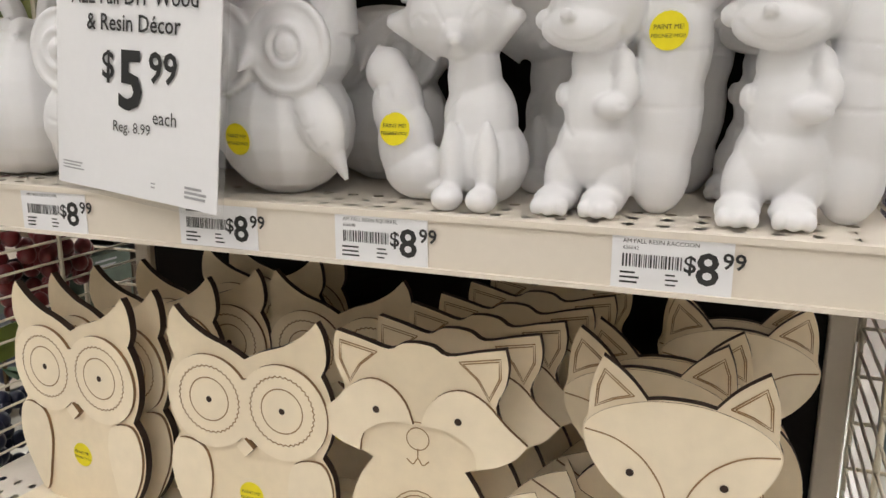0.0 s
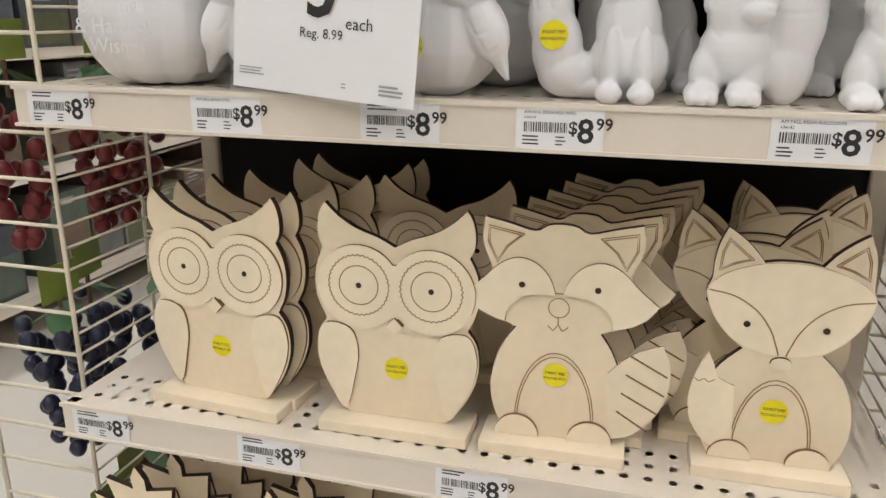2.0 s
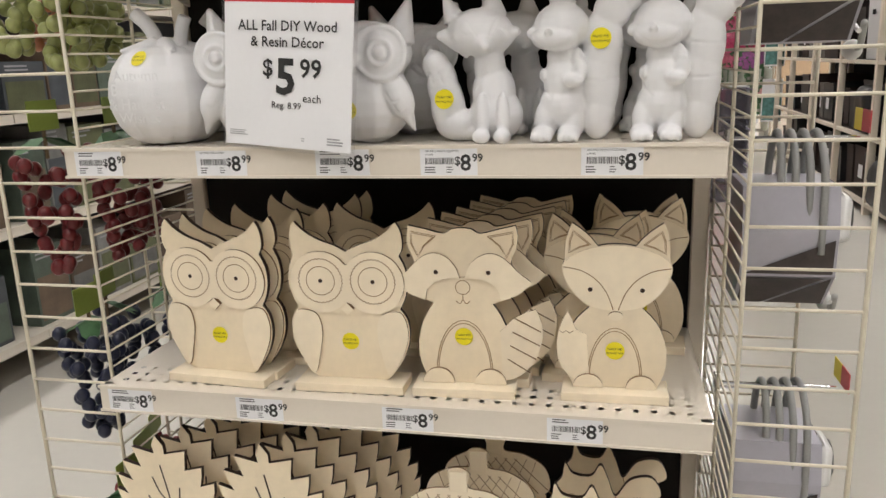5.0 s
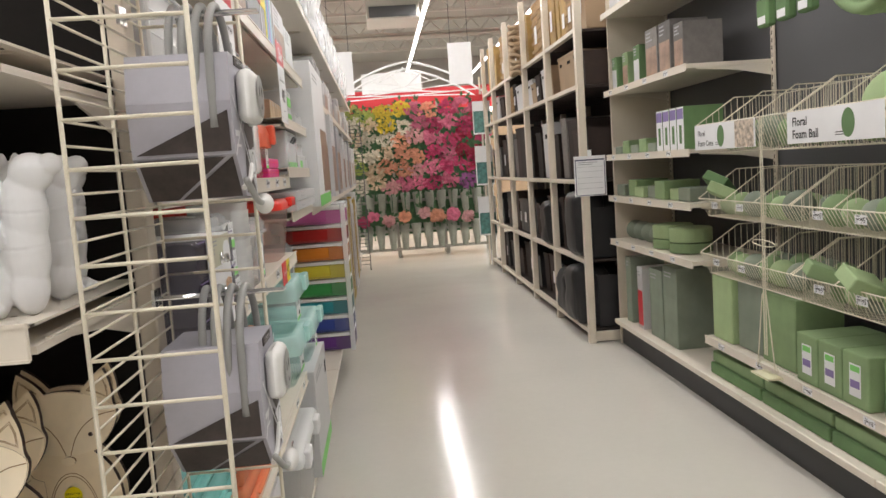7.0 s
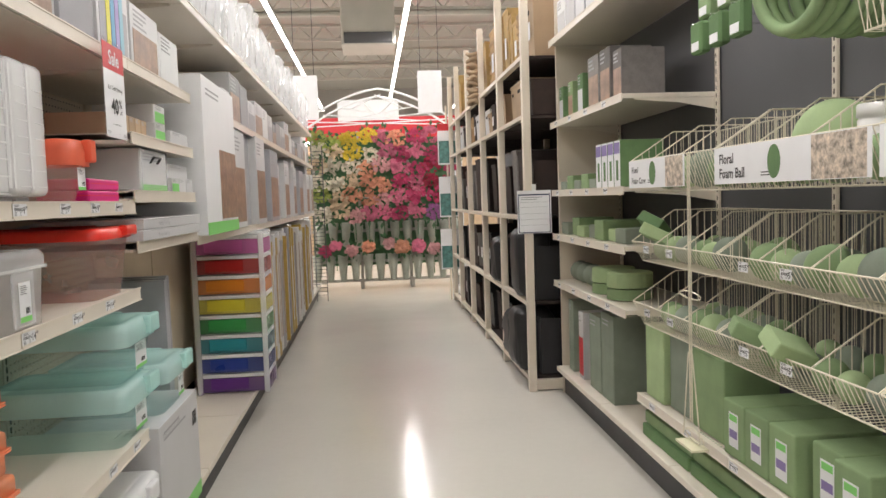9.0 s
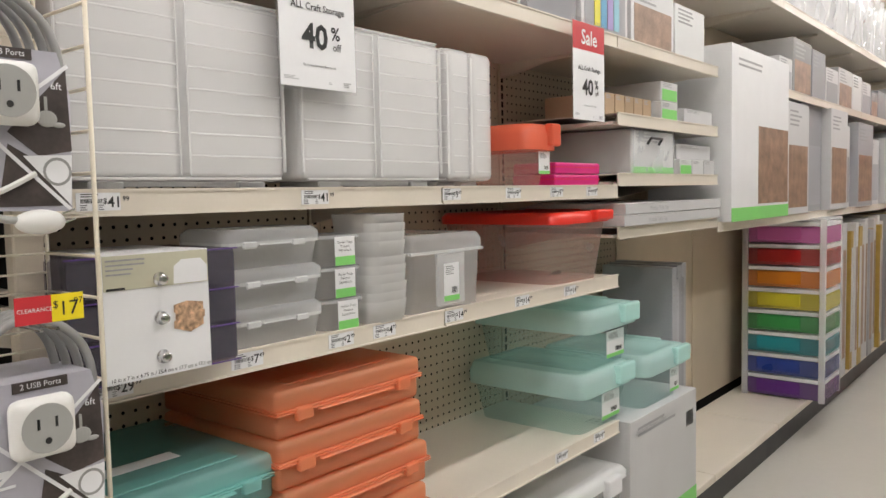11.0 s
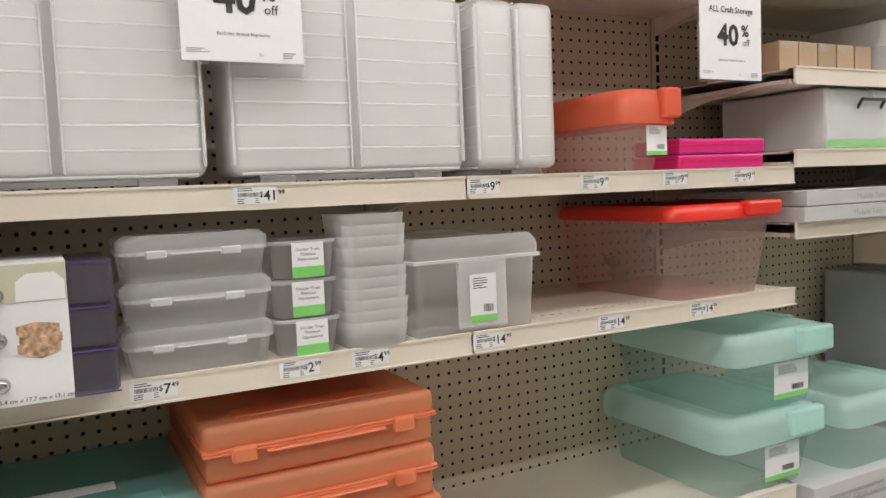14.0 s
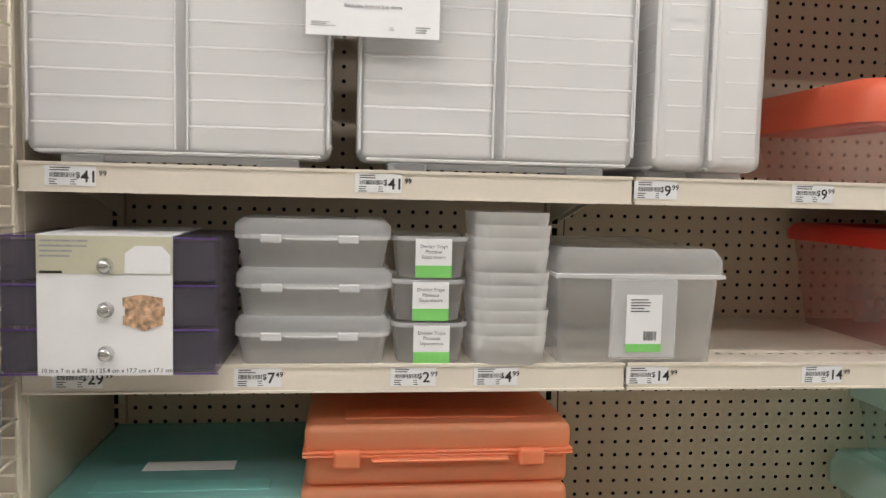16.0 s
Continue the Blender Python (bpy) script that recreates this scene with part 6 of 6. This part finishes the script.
# wedges of foam lying in the baskets
for k, (y, z) in enumerate(((3.12, 1.06), (3.02, 1.0), (2.2, 0.72), (2.0, 0.71))):
    f = foam_block(Matrix.Translation((1.97, y, z)) @ pose(0, 0, 0, 25, 35 - 20 * k, 40 + 15 * k), 0.1, 0.13, 0.05, (M_FOAMD, M_FOAML, M_FOAM, M_FOAML)[k], "green foam wedge tipped in the wire basket")

# scoop sign on its wire
cs = thing("hanging_wire_sign", pose(1.868, 2.552, 0), "tall cream wire strip holder with a small card", "sign holder")
b = B()
rod(b, (0, 0.008, 0.42), (0, 0.008, 1.34), 0.0028)
rod(b, (0, -0.008, 0.42), (0, -0.008, 1.34), 0.0028)
tube(b, [(0, -0.07, 0.36), (0, -0.012, 0.66), (0, 0.02, 0.66), (0, 0.07, 0.36)], 0.0026, 5)
tube(b, [(0, 0.09 * math.cos(a * 0.5), 0.86 + 0.012 * math.sin(a * 0.5)) for a in range(13)], 0.0026, 5)
tube(b, [(0.01, 0.075 * math.cos(a * 0.5), 0.37 + 0.02 * math.sin(a * 0.5)) for a in range(13)], 0.0026, 5)
part("wire", b, M_WIRE, cs)
part("card", bx(-0.03, 0.03, -0.07, 0.07, 0.335, 0.343), paint("cream_card", (0.75, 0.72, 0.52), 0.5), cs, "small cream card")

# foam rings hung above, goods on hooks
rg = thing("foam_ring_bundle", pose(2.0, 1.97, 1.765), "bundle of green foam wreath rings hung on a hook", "foam rings")
for k in range(8):
    b = B()
    R, r = 0.140, 0.0175
    tube(b, [(0.0, R * math.cos(2 * math.pi * a / 36), R * math.sin(2 * math.pi * a / 36)) for a in range(38)], r, 10)
    o = part("ring", b, M_FOAM, rg, smooth=True)
    o.matrix_basis = pose(-0.10 + 0.036 * k, 0.006 * (k % 3), -0.004 * (k % 2), 0, -4 + 2 * (k % 3), 6)
b = B()
rod(b, (0.31, 0, 0.115), (-0.13, 0, 0.115), 0.006)
part("hook", b, M_CHROME, rg)
for k in range(6):
    h = thing("hanging_pack", pose(1.99 + 0.03 * (k % 2), 2.72 - 0.15 * (k // 2), 1.755 + 0.125 * (k % 2)), "green packet of floral supplies hung on a hook", "packet", "hanging packets")
    part("packet", bx(-0.02, 0.02, -0.045, 0.045, -0.055, 0.055, bevel=0.008), (M_FOAMD, M_FOAM)[k % 2], h)
    part("label", bx(-0.0215, -0.0205, -0.03, 0.03, -0.045, -0.015), M_WHITE, h)
    b = B()
    rod(b, (0.335 - 0.03 * (k % 2), 0, 0.05), (-0.03, 0, 0.05), 0.003)
    part("hook", b, M_CHROME, h)
for i, y in enumerate((1.62, 0.80)):
    wire_basket(right(y, 1.545, 1.86), 0.78, 0.42, 0.2, 0.26, "cream wire shelf basket with white foam goods", 2)
    for k in range(5):
        foam_ball(pose(2.05, y - 0.1 - 0.14 * k, 1.549), 0.068, M_FOAMW)

# ---- rack with dark goods beyond the floral run ----
M_CRATE = paint("golden_wood_crate", (0.45, 0.29, 0.10), 0.6, var=0.2, scale=14, rnd=0.15)
M_BASKET = paint("woven_basket", (0.38, 0.24, 0.11), 0.7, var=0.35, scale=40, bump=0.8, bscale=120, rnd=0.2)
M_BROWN = paint("dark_brown_fabric", (0.035, 0.022, 0.018), 0.8, var=0.25, scale=20, rnd=0.4)
RP = (4.70, 5.62, 6.54, 7.46, 8.38, 9.10)
for y in RP:
    p = thing("rack_post", pose(1.755, y, 0), "cream painted steel rack post on the floor", "post", "rack posts")
    part("front_post", bx(-0.024, 0.024, -0.024, 0.024, 0, 2.62, bevel=0.003), M_CREAM, p)
    part("rear_post", bx(0.526, 0.574, -0.024, 0.024, 0, 2.62, bevel=0.003), M_CREAM, p)
    part("foot_rail", bx(0.025, 0.525, -0.02, 0.02, 0.01, 0.07), M_CREAM, p)
for a, c in zip(RP, RP[1:]):
    for z in (0.09, 0.56, 1.09, 1.71, 2.07):
        r = thing("rack_shelf", pose(1.755, a, z), "cream rack beam with a dark shelf board", "shelf", "rack shelves")
        part("beam", bx(-0.02, 0.02, 0.0235, c - a - 0.0235, -0.028, 0.0, bevel=0.002), M_CREAM, r)
        part("board", bx(0.021, 0.56, 0.025, c - a - 0.025, -0.022, -0.004), M_BROWN, r)
    for z, hh in ((0.092, 0.40), (0.562, 0.45), (1.092, 0.52), (1.712, 0.3), (2.072, 0.56)):
        y = a + 0.04
        while y < c - 0.12:
            w = RR.uniform(0.14, 0.36)
            w = min(w, c - 0.04 - y)
            h = hh * RR.uniform(0.6, 0.95)
            mt = RR.choice((M_BLACK, M_BLACK, M_BROWN, M_BROWN, M_CANVAS)) if z < 1.0 else RR.choice((M_BASKET, M_CRATE, M_BASKET, M_KRAFT)) if z > 2.0 else RR.choice((M_BASKET, M_CANVAS, M_KRAFT, M_CARTON, M_BROWN)) if z > 1.3 else RR.choice((M_BLACK, M_BROWN, M_CANVAS, M_BROWN, M_CARTON))
            t = thing("storage_bin", pose(1.79 + RR.uniform(0, 0.05), y, z), "dark storage bin or basket standing on the rack", "bin", "rack bins")
            b = B()
            d = 0.4
            v = [b.verts.new(p) for p in ((0.01, 0.01, 0), (d, 0.01, 0), (d, w - 0.01, 0), (0.01, w - 0.01, 0), (0, 0, h), (d, 0, h), (d, w, h), (0, w, h))]
            for f in ((0, 3, 2, 1), (0, 1, 5, 4), (1, 2, 6, 5), (2, 3, 7, 6), (3, 0, 4, 7)):
                b.faces.new([v[q] for q in f])
            box(b, -0.004, 0.006, -0.004, w + 0.004, h - 0.02, h)
            part("bin", b, mt, t)
            part("liner", bx(0.012, d - 0.01, 0.012, w - 0.012, h * 0.6, h * 0.86), M_BROWN, t)
            if mt is M_BASKET:
                for q in range(1, 6):
                    part("weave_band", bx(-0.006, 0.004, -0.003, w + 0.003, h * q / 6.5, h * q / 6.5 + h * 0.07, bevel=0.004), mt, t)
            elif mt in (M_KRAFT, M_CARTON):
                # No opening is cut; a dark patch stands for its inner shade.
                part("hand_hole", bx(-0.0062, -0.0042, w * 0.38, w * 0.62, h * 0.72, h * 0.80), M_DARK, t)
            if RR.random() < 0.4:
                part("label", bx(-0.0065, -0.005, w * 0.3, w * 0.6, h * 0.3, h * 0.6), M_WHITE, t)
            y += w + 0.02
for k, (y, z, sx, sy, sz) in enumerate(((5.00, 0.292, 0.13, 0.18, 0.20), (5.38, 0.252, 0.11, 0.15, 0.16), (4.98, 0.782, 0.11, 0.16, 0.22), (5.85, 0.732, 0.11, 0.14, 0.17))):
    b = B()
    box(b, -sx, sx, -sy, sy, -sz, sz, bevel=sx * 0.55, seg=3)
    bmesh.ops.subdivide_edges(b, edges=b.edges[:], cuts=2, use_grid_fill=True)
    for v in b.verts:
        v.co += v.co.normalized() * 0.025 * noise.noise(v.co * 14 + Vector((k * 3.1, 0, 0)))
    single("fabric_bag", b, M_BLACK, pose(1.815, y, z), "black soft fabric bag slumped on the rack shelf", "bag", "fabric bags", smooth=True)
jute = thing("rope_bundle", pose(1.70, 6.60, 2.02), "bundle of tan jute rope hung on the rack post", "rope")
for k in range(9):
    b = B()
    tube(b, [(0.045 * math.cos(a * 0.55 + k), 0.06 * math.sin(a * 0.55 + k), 0.05 * k + 0.012 * math.sin(a)) for a in range(13)], 0.018, 7)
    part("coil", b, M_KRAFT, jute, smooth=True)
single("wall_rack_back", bx(2.335, 2.35, 4.66, 9.1, 0, 2.62), M_DARK, pose(0, 0, 0), "dark back panel behind the storage rack", "panel", kind="structure")
# notice board on the first post
nb = thing("notice_board", pose(1.785, 4.662, 0.984), "white notice in a black-edged frame on the rack post", "sign")
part("frame", bx(-0.105, 0.105, 0, 0.006, 0, 0.262, bevel=0.001), M_WHITE, nb)
b = B()
for q in ((-0.098, 0.098, 0.004, 0.0085), (-0.098, 0.098, 0.232, 0.240), (-0.098, -0.0935, 0.0086, 0.2319), (0.0935, 0.098, 0.0086, 0.2319)):
    box(b, q[0], q[1], -0.0012, -0.0002, q[2], q[3])
part("border", b, paint("navy_print", (0.03, 0.04, 0.10), 0.5), nb)
b = B()
bars(b, -0.08, 0.222, 0.16, 2, 0.004, 0.012, -0.0006, CR)
for z in (0.05, 0.085, 0.12, 0.16, 0.19):
    box(b, -0.085, 0.085, -0.0006, -0.0002, z, z + 0.0016)
part("print", b, M_GREYINK, nb)
part("clip", bx(-0.012, 0.012, -0.004, 0.008, 0.262, 0.30), M_FROST2, nb)
# tall strip signs at the rack's far end
for k in range(3):
    s = thing("strip_card", pose(1.60, 9.15, 1.95 - 0.62 * k), "white and teal hanging display card by the rack end", "sign", "strip cards")
    part("card", bx(0, 0.22, 0, 0.006, -0.34, 0.14), M_WHITE, s)
    part("picture", bx(0.012, 0.21, -0.002, -0.0005, -0.32, -0.06), paint("teal_print", (0.10, 0.24, 0.22), 0.4, var=0.6, scale=20), s)
    if k == 0:
        part("red_band", bx(0.0, 0.22, -0.002, -0.0005, 0.06, 0.14), M_RED, s)
    b = B()
    rod(b, (0.11, 0.01, -0.5), (0.11, 0.01, 0.3), 0.006)
    part("pole", b, M_CREAM, s)
single("sign_pole", (lambda b: (rod(b, (1.71, 9.17, 0), (1.71, 9.17, 2.3), 0.012), b)[1])(B()), M_CREAM, pose(0, 0, 0), "cream pole that carries the strip cards", "pole")

# ---- flower display at the aisle's end ----
FL = random.Random(17)
FY = 10.95
fr = thing("flower_rack", pose(0.98, FY, 0), "grey-green slatted flower stand with cone vases", "flower stand")
M_SAGE = paint("sage_vase", (0.30, 0.31, 0.25), 0.5, var=0.15, scale=10, rnd=0.12)
M_RAILF = paint("grey_wood_rail", (0.40, 0.38, 0.33), 0.7, var=0.15, scale=14)
for z, y in ((0.10, -0.22), (0.36, -0.20), (0.78, -0.06), (1.25, 0.06)):
    part("rail", bx(-1.02, 1.02, y - 0.015, y + 0.015, z, z + 0.04), M_RAILF, fr)
for x in (-0.98, -0.35, 0.35, 0.98):
    part("leg", bx(x - 0.025, x + 0.025, -0.2, 0.2, 0.0, 0.10), M_RAILF, fr)
    part("post", bx(x - 0.02, x + 0.02, 0.10, 0.14, 0.1, 2.2), M_RAILF, fr)
part("backing", bx(-1.02, 1.02, 0.15, 0.17, 0.3, 2.1), M_LEAFD, fr)
vb = B()
lathe(vb, [(0.035, 0), (0.04, 0.01), (0.075, 0.36), (0.07, 0.36), (0.04, 0.05)], 12)
vase = mesh_of("vase", vb, M_SAGE, True)
for row, (z, y) in enumerate(((0.12, -0.26), (0.56, -0.12))):
    for k in range(12):
        piece("vase", vase, fr, pose(-0.95 + 0.172 * k + 0.05 * row, y, z, -8))
PETALS = {n: paint("petal_" + n, c, 0.6, var=0.25, scale=25, rnd=0.2) for n, c in (("white", (0.58, 0.53, 0.42)), ("cream", (0.52, 0.40, 0.27)), ("peach", (0.62, 0.28, 0.17)), ("pink", (0.55, 0.14, 0.22)), ("rose", (0.44, 0.04, 0.12)), ("crimson", (0.30, 0.01, 0.04)), ("yellow", (0.58, 0.44, 0.03)), ("lime", (0.28, 0.34, 0.07)), ("blush", (0.60, 0.31, 0.31)), ("mauve", (0.34, 0.11, 0.30)))}


def bloom(bm, c, r, n=7):
    """One flower: two whorls of cupped petals."""
    tip = Vector((FL.uniform(-0.4, 0.4), -1, FL.uniform(-0.1, 0.7))).normalized()
    a = tip.orthogonal().normalized()
    q = tip.cross(a)
    c = Vector(c)
    for ringk, (rr, lift) in enumerate(((1.0, 0.15), (0.6, 0.4))):
        for i in range(n):
            t0, t1 = 2 * math.pi * (i + 0.5 * ringk) / n, 2 * math.pi * (i + 0.85 + 0.5 * ringk) / n
            p0 = c
            p1 = c + r * rr * (math.cos(t0) * a + math.sin(t0) * q) + tip * r * lift
            p2 = c + r * rr * (math.cos(t1) * a + math.sin(t1) * q) + tip * r * lift
            pm = c + r * rr * 1.15 * (math.cos((t0 + t1) / 2) * a + math.sin((t0 + t1) / 2) * q) + tip * r * lift * 0.7
            bm.faces.new([bm.verts.new(p) for p in (p0, p1, pm, p2)])


def flower_bunch(x, z, col, r, n, spread):
    f = thing("flower_bunch", pose(0.98 + x, FY - 0.28, z), "bunch of artificial %s flowers in the stand" % col, "artificial flowers", "flower bunches")
    b = B()
    for k in range(n):
        a, d = FL.uniform(0, 6.28), spread * math.sqrt(FL.random())
        bloom(b, (d * math.cos(a), FL.uniform(-0.10, 0.04), d * math.sin(a) * 0.8), r * FL.uniform(0.7, 1.25))
    tagged(part("bloom", b, PETALS[col], f), kind="stuff")
    b = B()
    for k in range(14):
        a = FL.uniform(0, 6.28)
        d = spread * FL.uniform(0.2, 1.15)
        p = Vector((d * math.cos(a), FL.uniform(-0.04, 0.05), d * math.sin(a)))
        u = Vector((math.cos(a), -0.3, math.sin(a))) * 0.09
        s = Vector((-math.sin(a), 0, math.cos(a))) * 0.022
        b.faces.new([b.verts.new(v) for v in (p, p + u * 0.5 + s, p + u, p + u * 0.5 - s)])
    part("foliage", b, M_LEAFD, f)
    b = B()
    rod(b, (0, 0.06, -0.35), (0, 0.02, 0.02), 0.006, 5)
    part("stem", b, M_LEAFD, f)


ROWS_F = ((2.05, ("lime", "lime", "yellow", "yellow", "pink", "peach", "rose", "pink", "rose")), (1.86, ("white", "cream", "yellow", "white", "pink", "rose", "pink", "rose", "crimson")),
          (1.66, ("cream", "white", "white", "peach", "blush", "pink", "rose", "crimson", "rose")), (1.46, ("white", "white", "cream", "peach", "peach", "rose", "pink", "crimson", "crimson")),
          (1.26, ("lime", "cream", "peach", "peach", "blush", "pink", "rose", "rose", "crimson")), (1.06, ("white", "cream", "blush", "pink", "pink", "rose", "pink", "mauve", "mauve")),
          (0.58, ("rose", "pink", "blush", "peach", "blush", "peach", "pink", "blush", "blush")))
for z, cols in ROWS_F:
    for k, c in enumerate(cols):
        x = -0.88 + 0.22 * k
        big = c in ("peach", "rose", "pink") and FL.random() < 0.4
        flower_bunch(x + FL.uniform(-0.05, 0.05), z + FL.uniform(-0.05, 0.05), c, 0.042 if big else 0.023, 20 if big else 56, 0.135 if z > 0.7 else 0.085)

# white slatted garden canopy, red fascia and signs beyond
cp = thing("white_canopy", pose(0.95, 12.2, 0), "white painted slatted canopy frame over the flower area", "canopy")
for k in (0, 3):
    for s in (1, -1):
        b = B()
        tube(b, spline([(s * 1.25, 0.3 * k, 2.40), (s * 0.8, 0.3 * k, 2.68), (s * 0.35, 0.3 * k, 2.87), (0, 0.3 * k, 2.95)], 4, False), 0.019, 5)
        part("rafter", b, M_WHITE, cp)
for k in range(5):
    b = B()
    rod(b, (-1.15 + 0.3 * k, 0, 2.46 + 0.10 * k), (1.15 - 0.4 * k, 0.9, 2.46 + 0.07 * k), 0.010, 5)
    rod(b, (1.15 - 0.3 * k, 0, 2.46 + 0.10 * k), (-1.15 + 0.4 * k, 0.9, 2.46 + 0.07 * k), 0.010, 5)
    part("slat", b, M_WHITE, cp)
for x in (-1.25, 1.25):
    part("column", bx(x - 0.04, x + 0.04, -0.04, 0.04, 0, 2.42), M_WHITE, cp)
    part("column", bx(x - 0.04, x + 0.04, 0.86, 0.94, 0, 2.42), M_WHITE, cp)
fa = thing("red_fascia", pose(0, 15.5, 0), "red fascia band with a bright light strip below", "fascia")
part("band", bx(-6, 6, 0, 0.3, 2.42, 2.86), M_RED, fa)
part("light_strip", bx(-5.8, 5.8, -0.03, -0.002, 2.33, 2.40), M_LAMP, fa, "glowing light strip")
part("wall", bx(-6, 6, 0.1, 0.3, 0, 2.415), M_KRAFT, fa)
part("white_panel", bx(0.2, 1.4, -0.02, -0.003, 2.80, 3.2), M_WHITE, fa)
for x, y, z in ((0.02, 9.9, 2.25), (1.62, 10.3, 2.35)):
    hs = thing("hanging_sign", pose(x, y, z), "plain white hanging aisle sign below the ceiling", "sign", "aisle signs")
    part("panel", bx(-0.16, 0.16, -0.01, 0.01, 0, 0.55), M_WHITE, hs)
    for xx in (-0.12, 0.12):
        b = B()
        rod(b, (xx, 0, 0.55), (xx, 0, 4.9 - z), 0.004, 5)
        part("cable", b, M_GREY, hs)

# ---- ceiling services ----
M_DUCT = paint("white_duct", (0.58, 0.56, 0.51), 0.6, var=0.08, scale=2)
for k in range(8):
    y = 3.5 + 2.6 * k
    jo = thing("ceiling_joist", pose(0, y, 4.55), "white painted open-web steel ceiling joist", "joist", "ceiling joists")
    part("top_chord", bx(-10, 9, -0.04, 0.04, 0.30, 0.349), M_DUCT, jo)
    part("bottom_chord", bx(-10, 9, -0.04, 0.04, 0.0, 0.05), M_DUCT, jo)
    b = B()
    for i in range(38):
        x = -9.8 + i * 0.5
        rod(b, (x, 0, 0.04), (x + 0.25, 0, 0.31), 0.014, 5)
        rod(b, (x + 0.25, 0, 0.31), (x + 0.5, 0, 0.04), 0.014, 5)
    tagged(part("web", b, M_DUCT, jo), kind="stuff")
for x in LAMP_ROWS:
    for y in (0.0, 6.1, 11.3, 16.5, 21.7):
        h = thing("lamp_hanger", pose(x, y, 4.0), "thin steel hanger rod of a strip light", "hanger", "lamp hangers")
        b = B()
        rod(b, (0, 0, 0.058), (0, 0, 0.9), 0.004, 5)
        part("rod", b, M_DUCT, h)
for y, z in ((8.7, 4.499), (13.9, 4.499), (19.1, 4.499)):
    b = B()
    rod(b, (-9.9, y, z), (8.9, y, z), 0.05, 10)
    single("ceiling_pipe", b, M_DUCT, pose(0, 0, 0), "white painted sprinkler pipe across the ceiling", "pipe", "ceiling pipes", smooth=True)
hv = thing("air_unit", pose(1.15, 13.6, 3.75), "white square air unit with dark grille under the ceiling", "air unit")
part("casing", bx(-0.75, 0.15, -0.5, 0.5, 0.06, 1.14, bevel=0.01), M_DUCT, hv)
part("grille", bx(-0.7, 0.1, -0.52, -0.502, 0.08, 0.26), M_GREY, hv)

# ---- neighbouring run west of the end cap ----
NB = random.Random(33)
M_NB = [paint("goods_" + n, c, 0.5, var=0.3, scale=14, rnd=0.3) for n, c in (("sage", (0.10, 0.13, 0.10)), ("olive", (0.13, 0.14, 0.07)), ("brown", (0.13, 0.09, 0.06)), ("grey", (0.20, 0.20, 0.19)), ("slate", (0.08, 0.09, 0.10)))]
for i in range(7):
    y0 = -2.6 + 1.2 * i
    w = thing("wall_next_run", pose(-2.75, y0, 0), "dark back panel of the next shelving run", "panel", "next run panels", "structure")
    part("panel", bx(-0.03, 0, 0, 1.2, 0, 2.2), M_GREY, w)
    for z in (0.17, 0.62, 1.05, 1.50):
        shelf(left(y0 + 0.002, z, -2.32), 1.196, 0.42, "cream steel shelf in the next run", "next run shelves")
        y = y0 + 0.02
        while y < y0 + 1.05:
            ww = NB.uniform(0.12, 0.28)
            carton(left(y, z + 0.001, -2.36), min(ww, y0 + 1.19 - y), 0.3, NB.uniform(0.2, 0.38), NB.choice(M_NB), "dark printed goods on the next run's shelf", "next run goods", NB.choice(M_NB), 2)
            y += ww + 0.01

for z in (1.64, 1.24, 0.98, 0.70):
    for k in range(4):
        price_tag(right(4.5 - 0.31 * k, z - 0.028, 1.8835), "7", "99", w=0.06, h=0.026, group="floral price tags")
for k in range(8):
    price_tag(right(3.1 - 0.36 * k, 0.345 - 0.03, 1.9185), "6", "99", w=0.06, h=0.026, group="floral price tags")
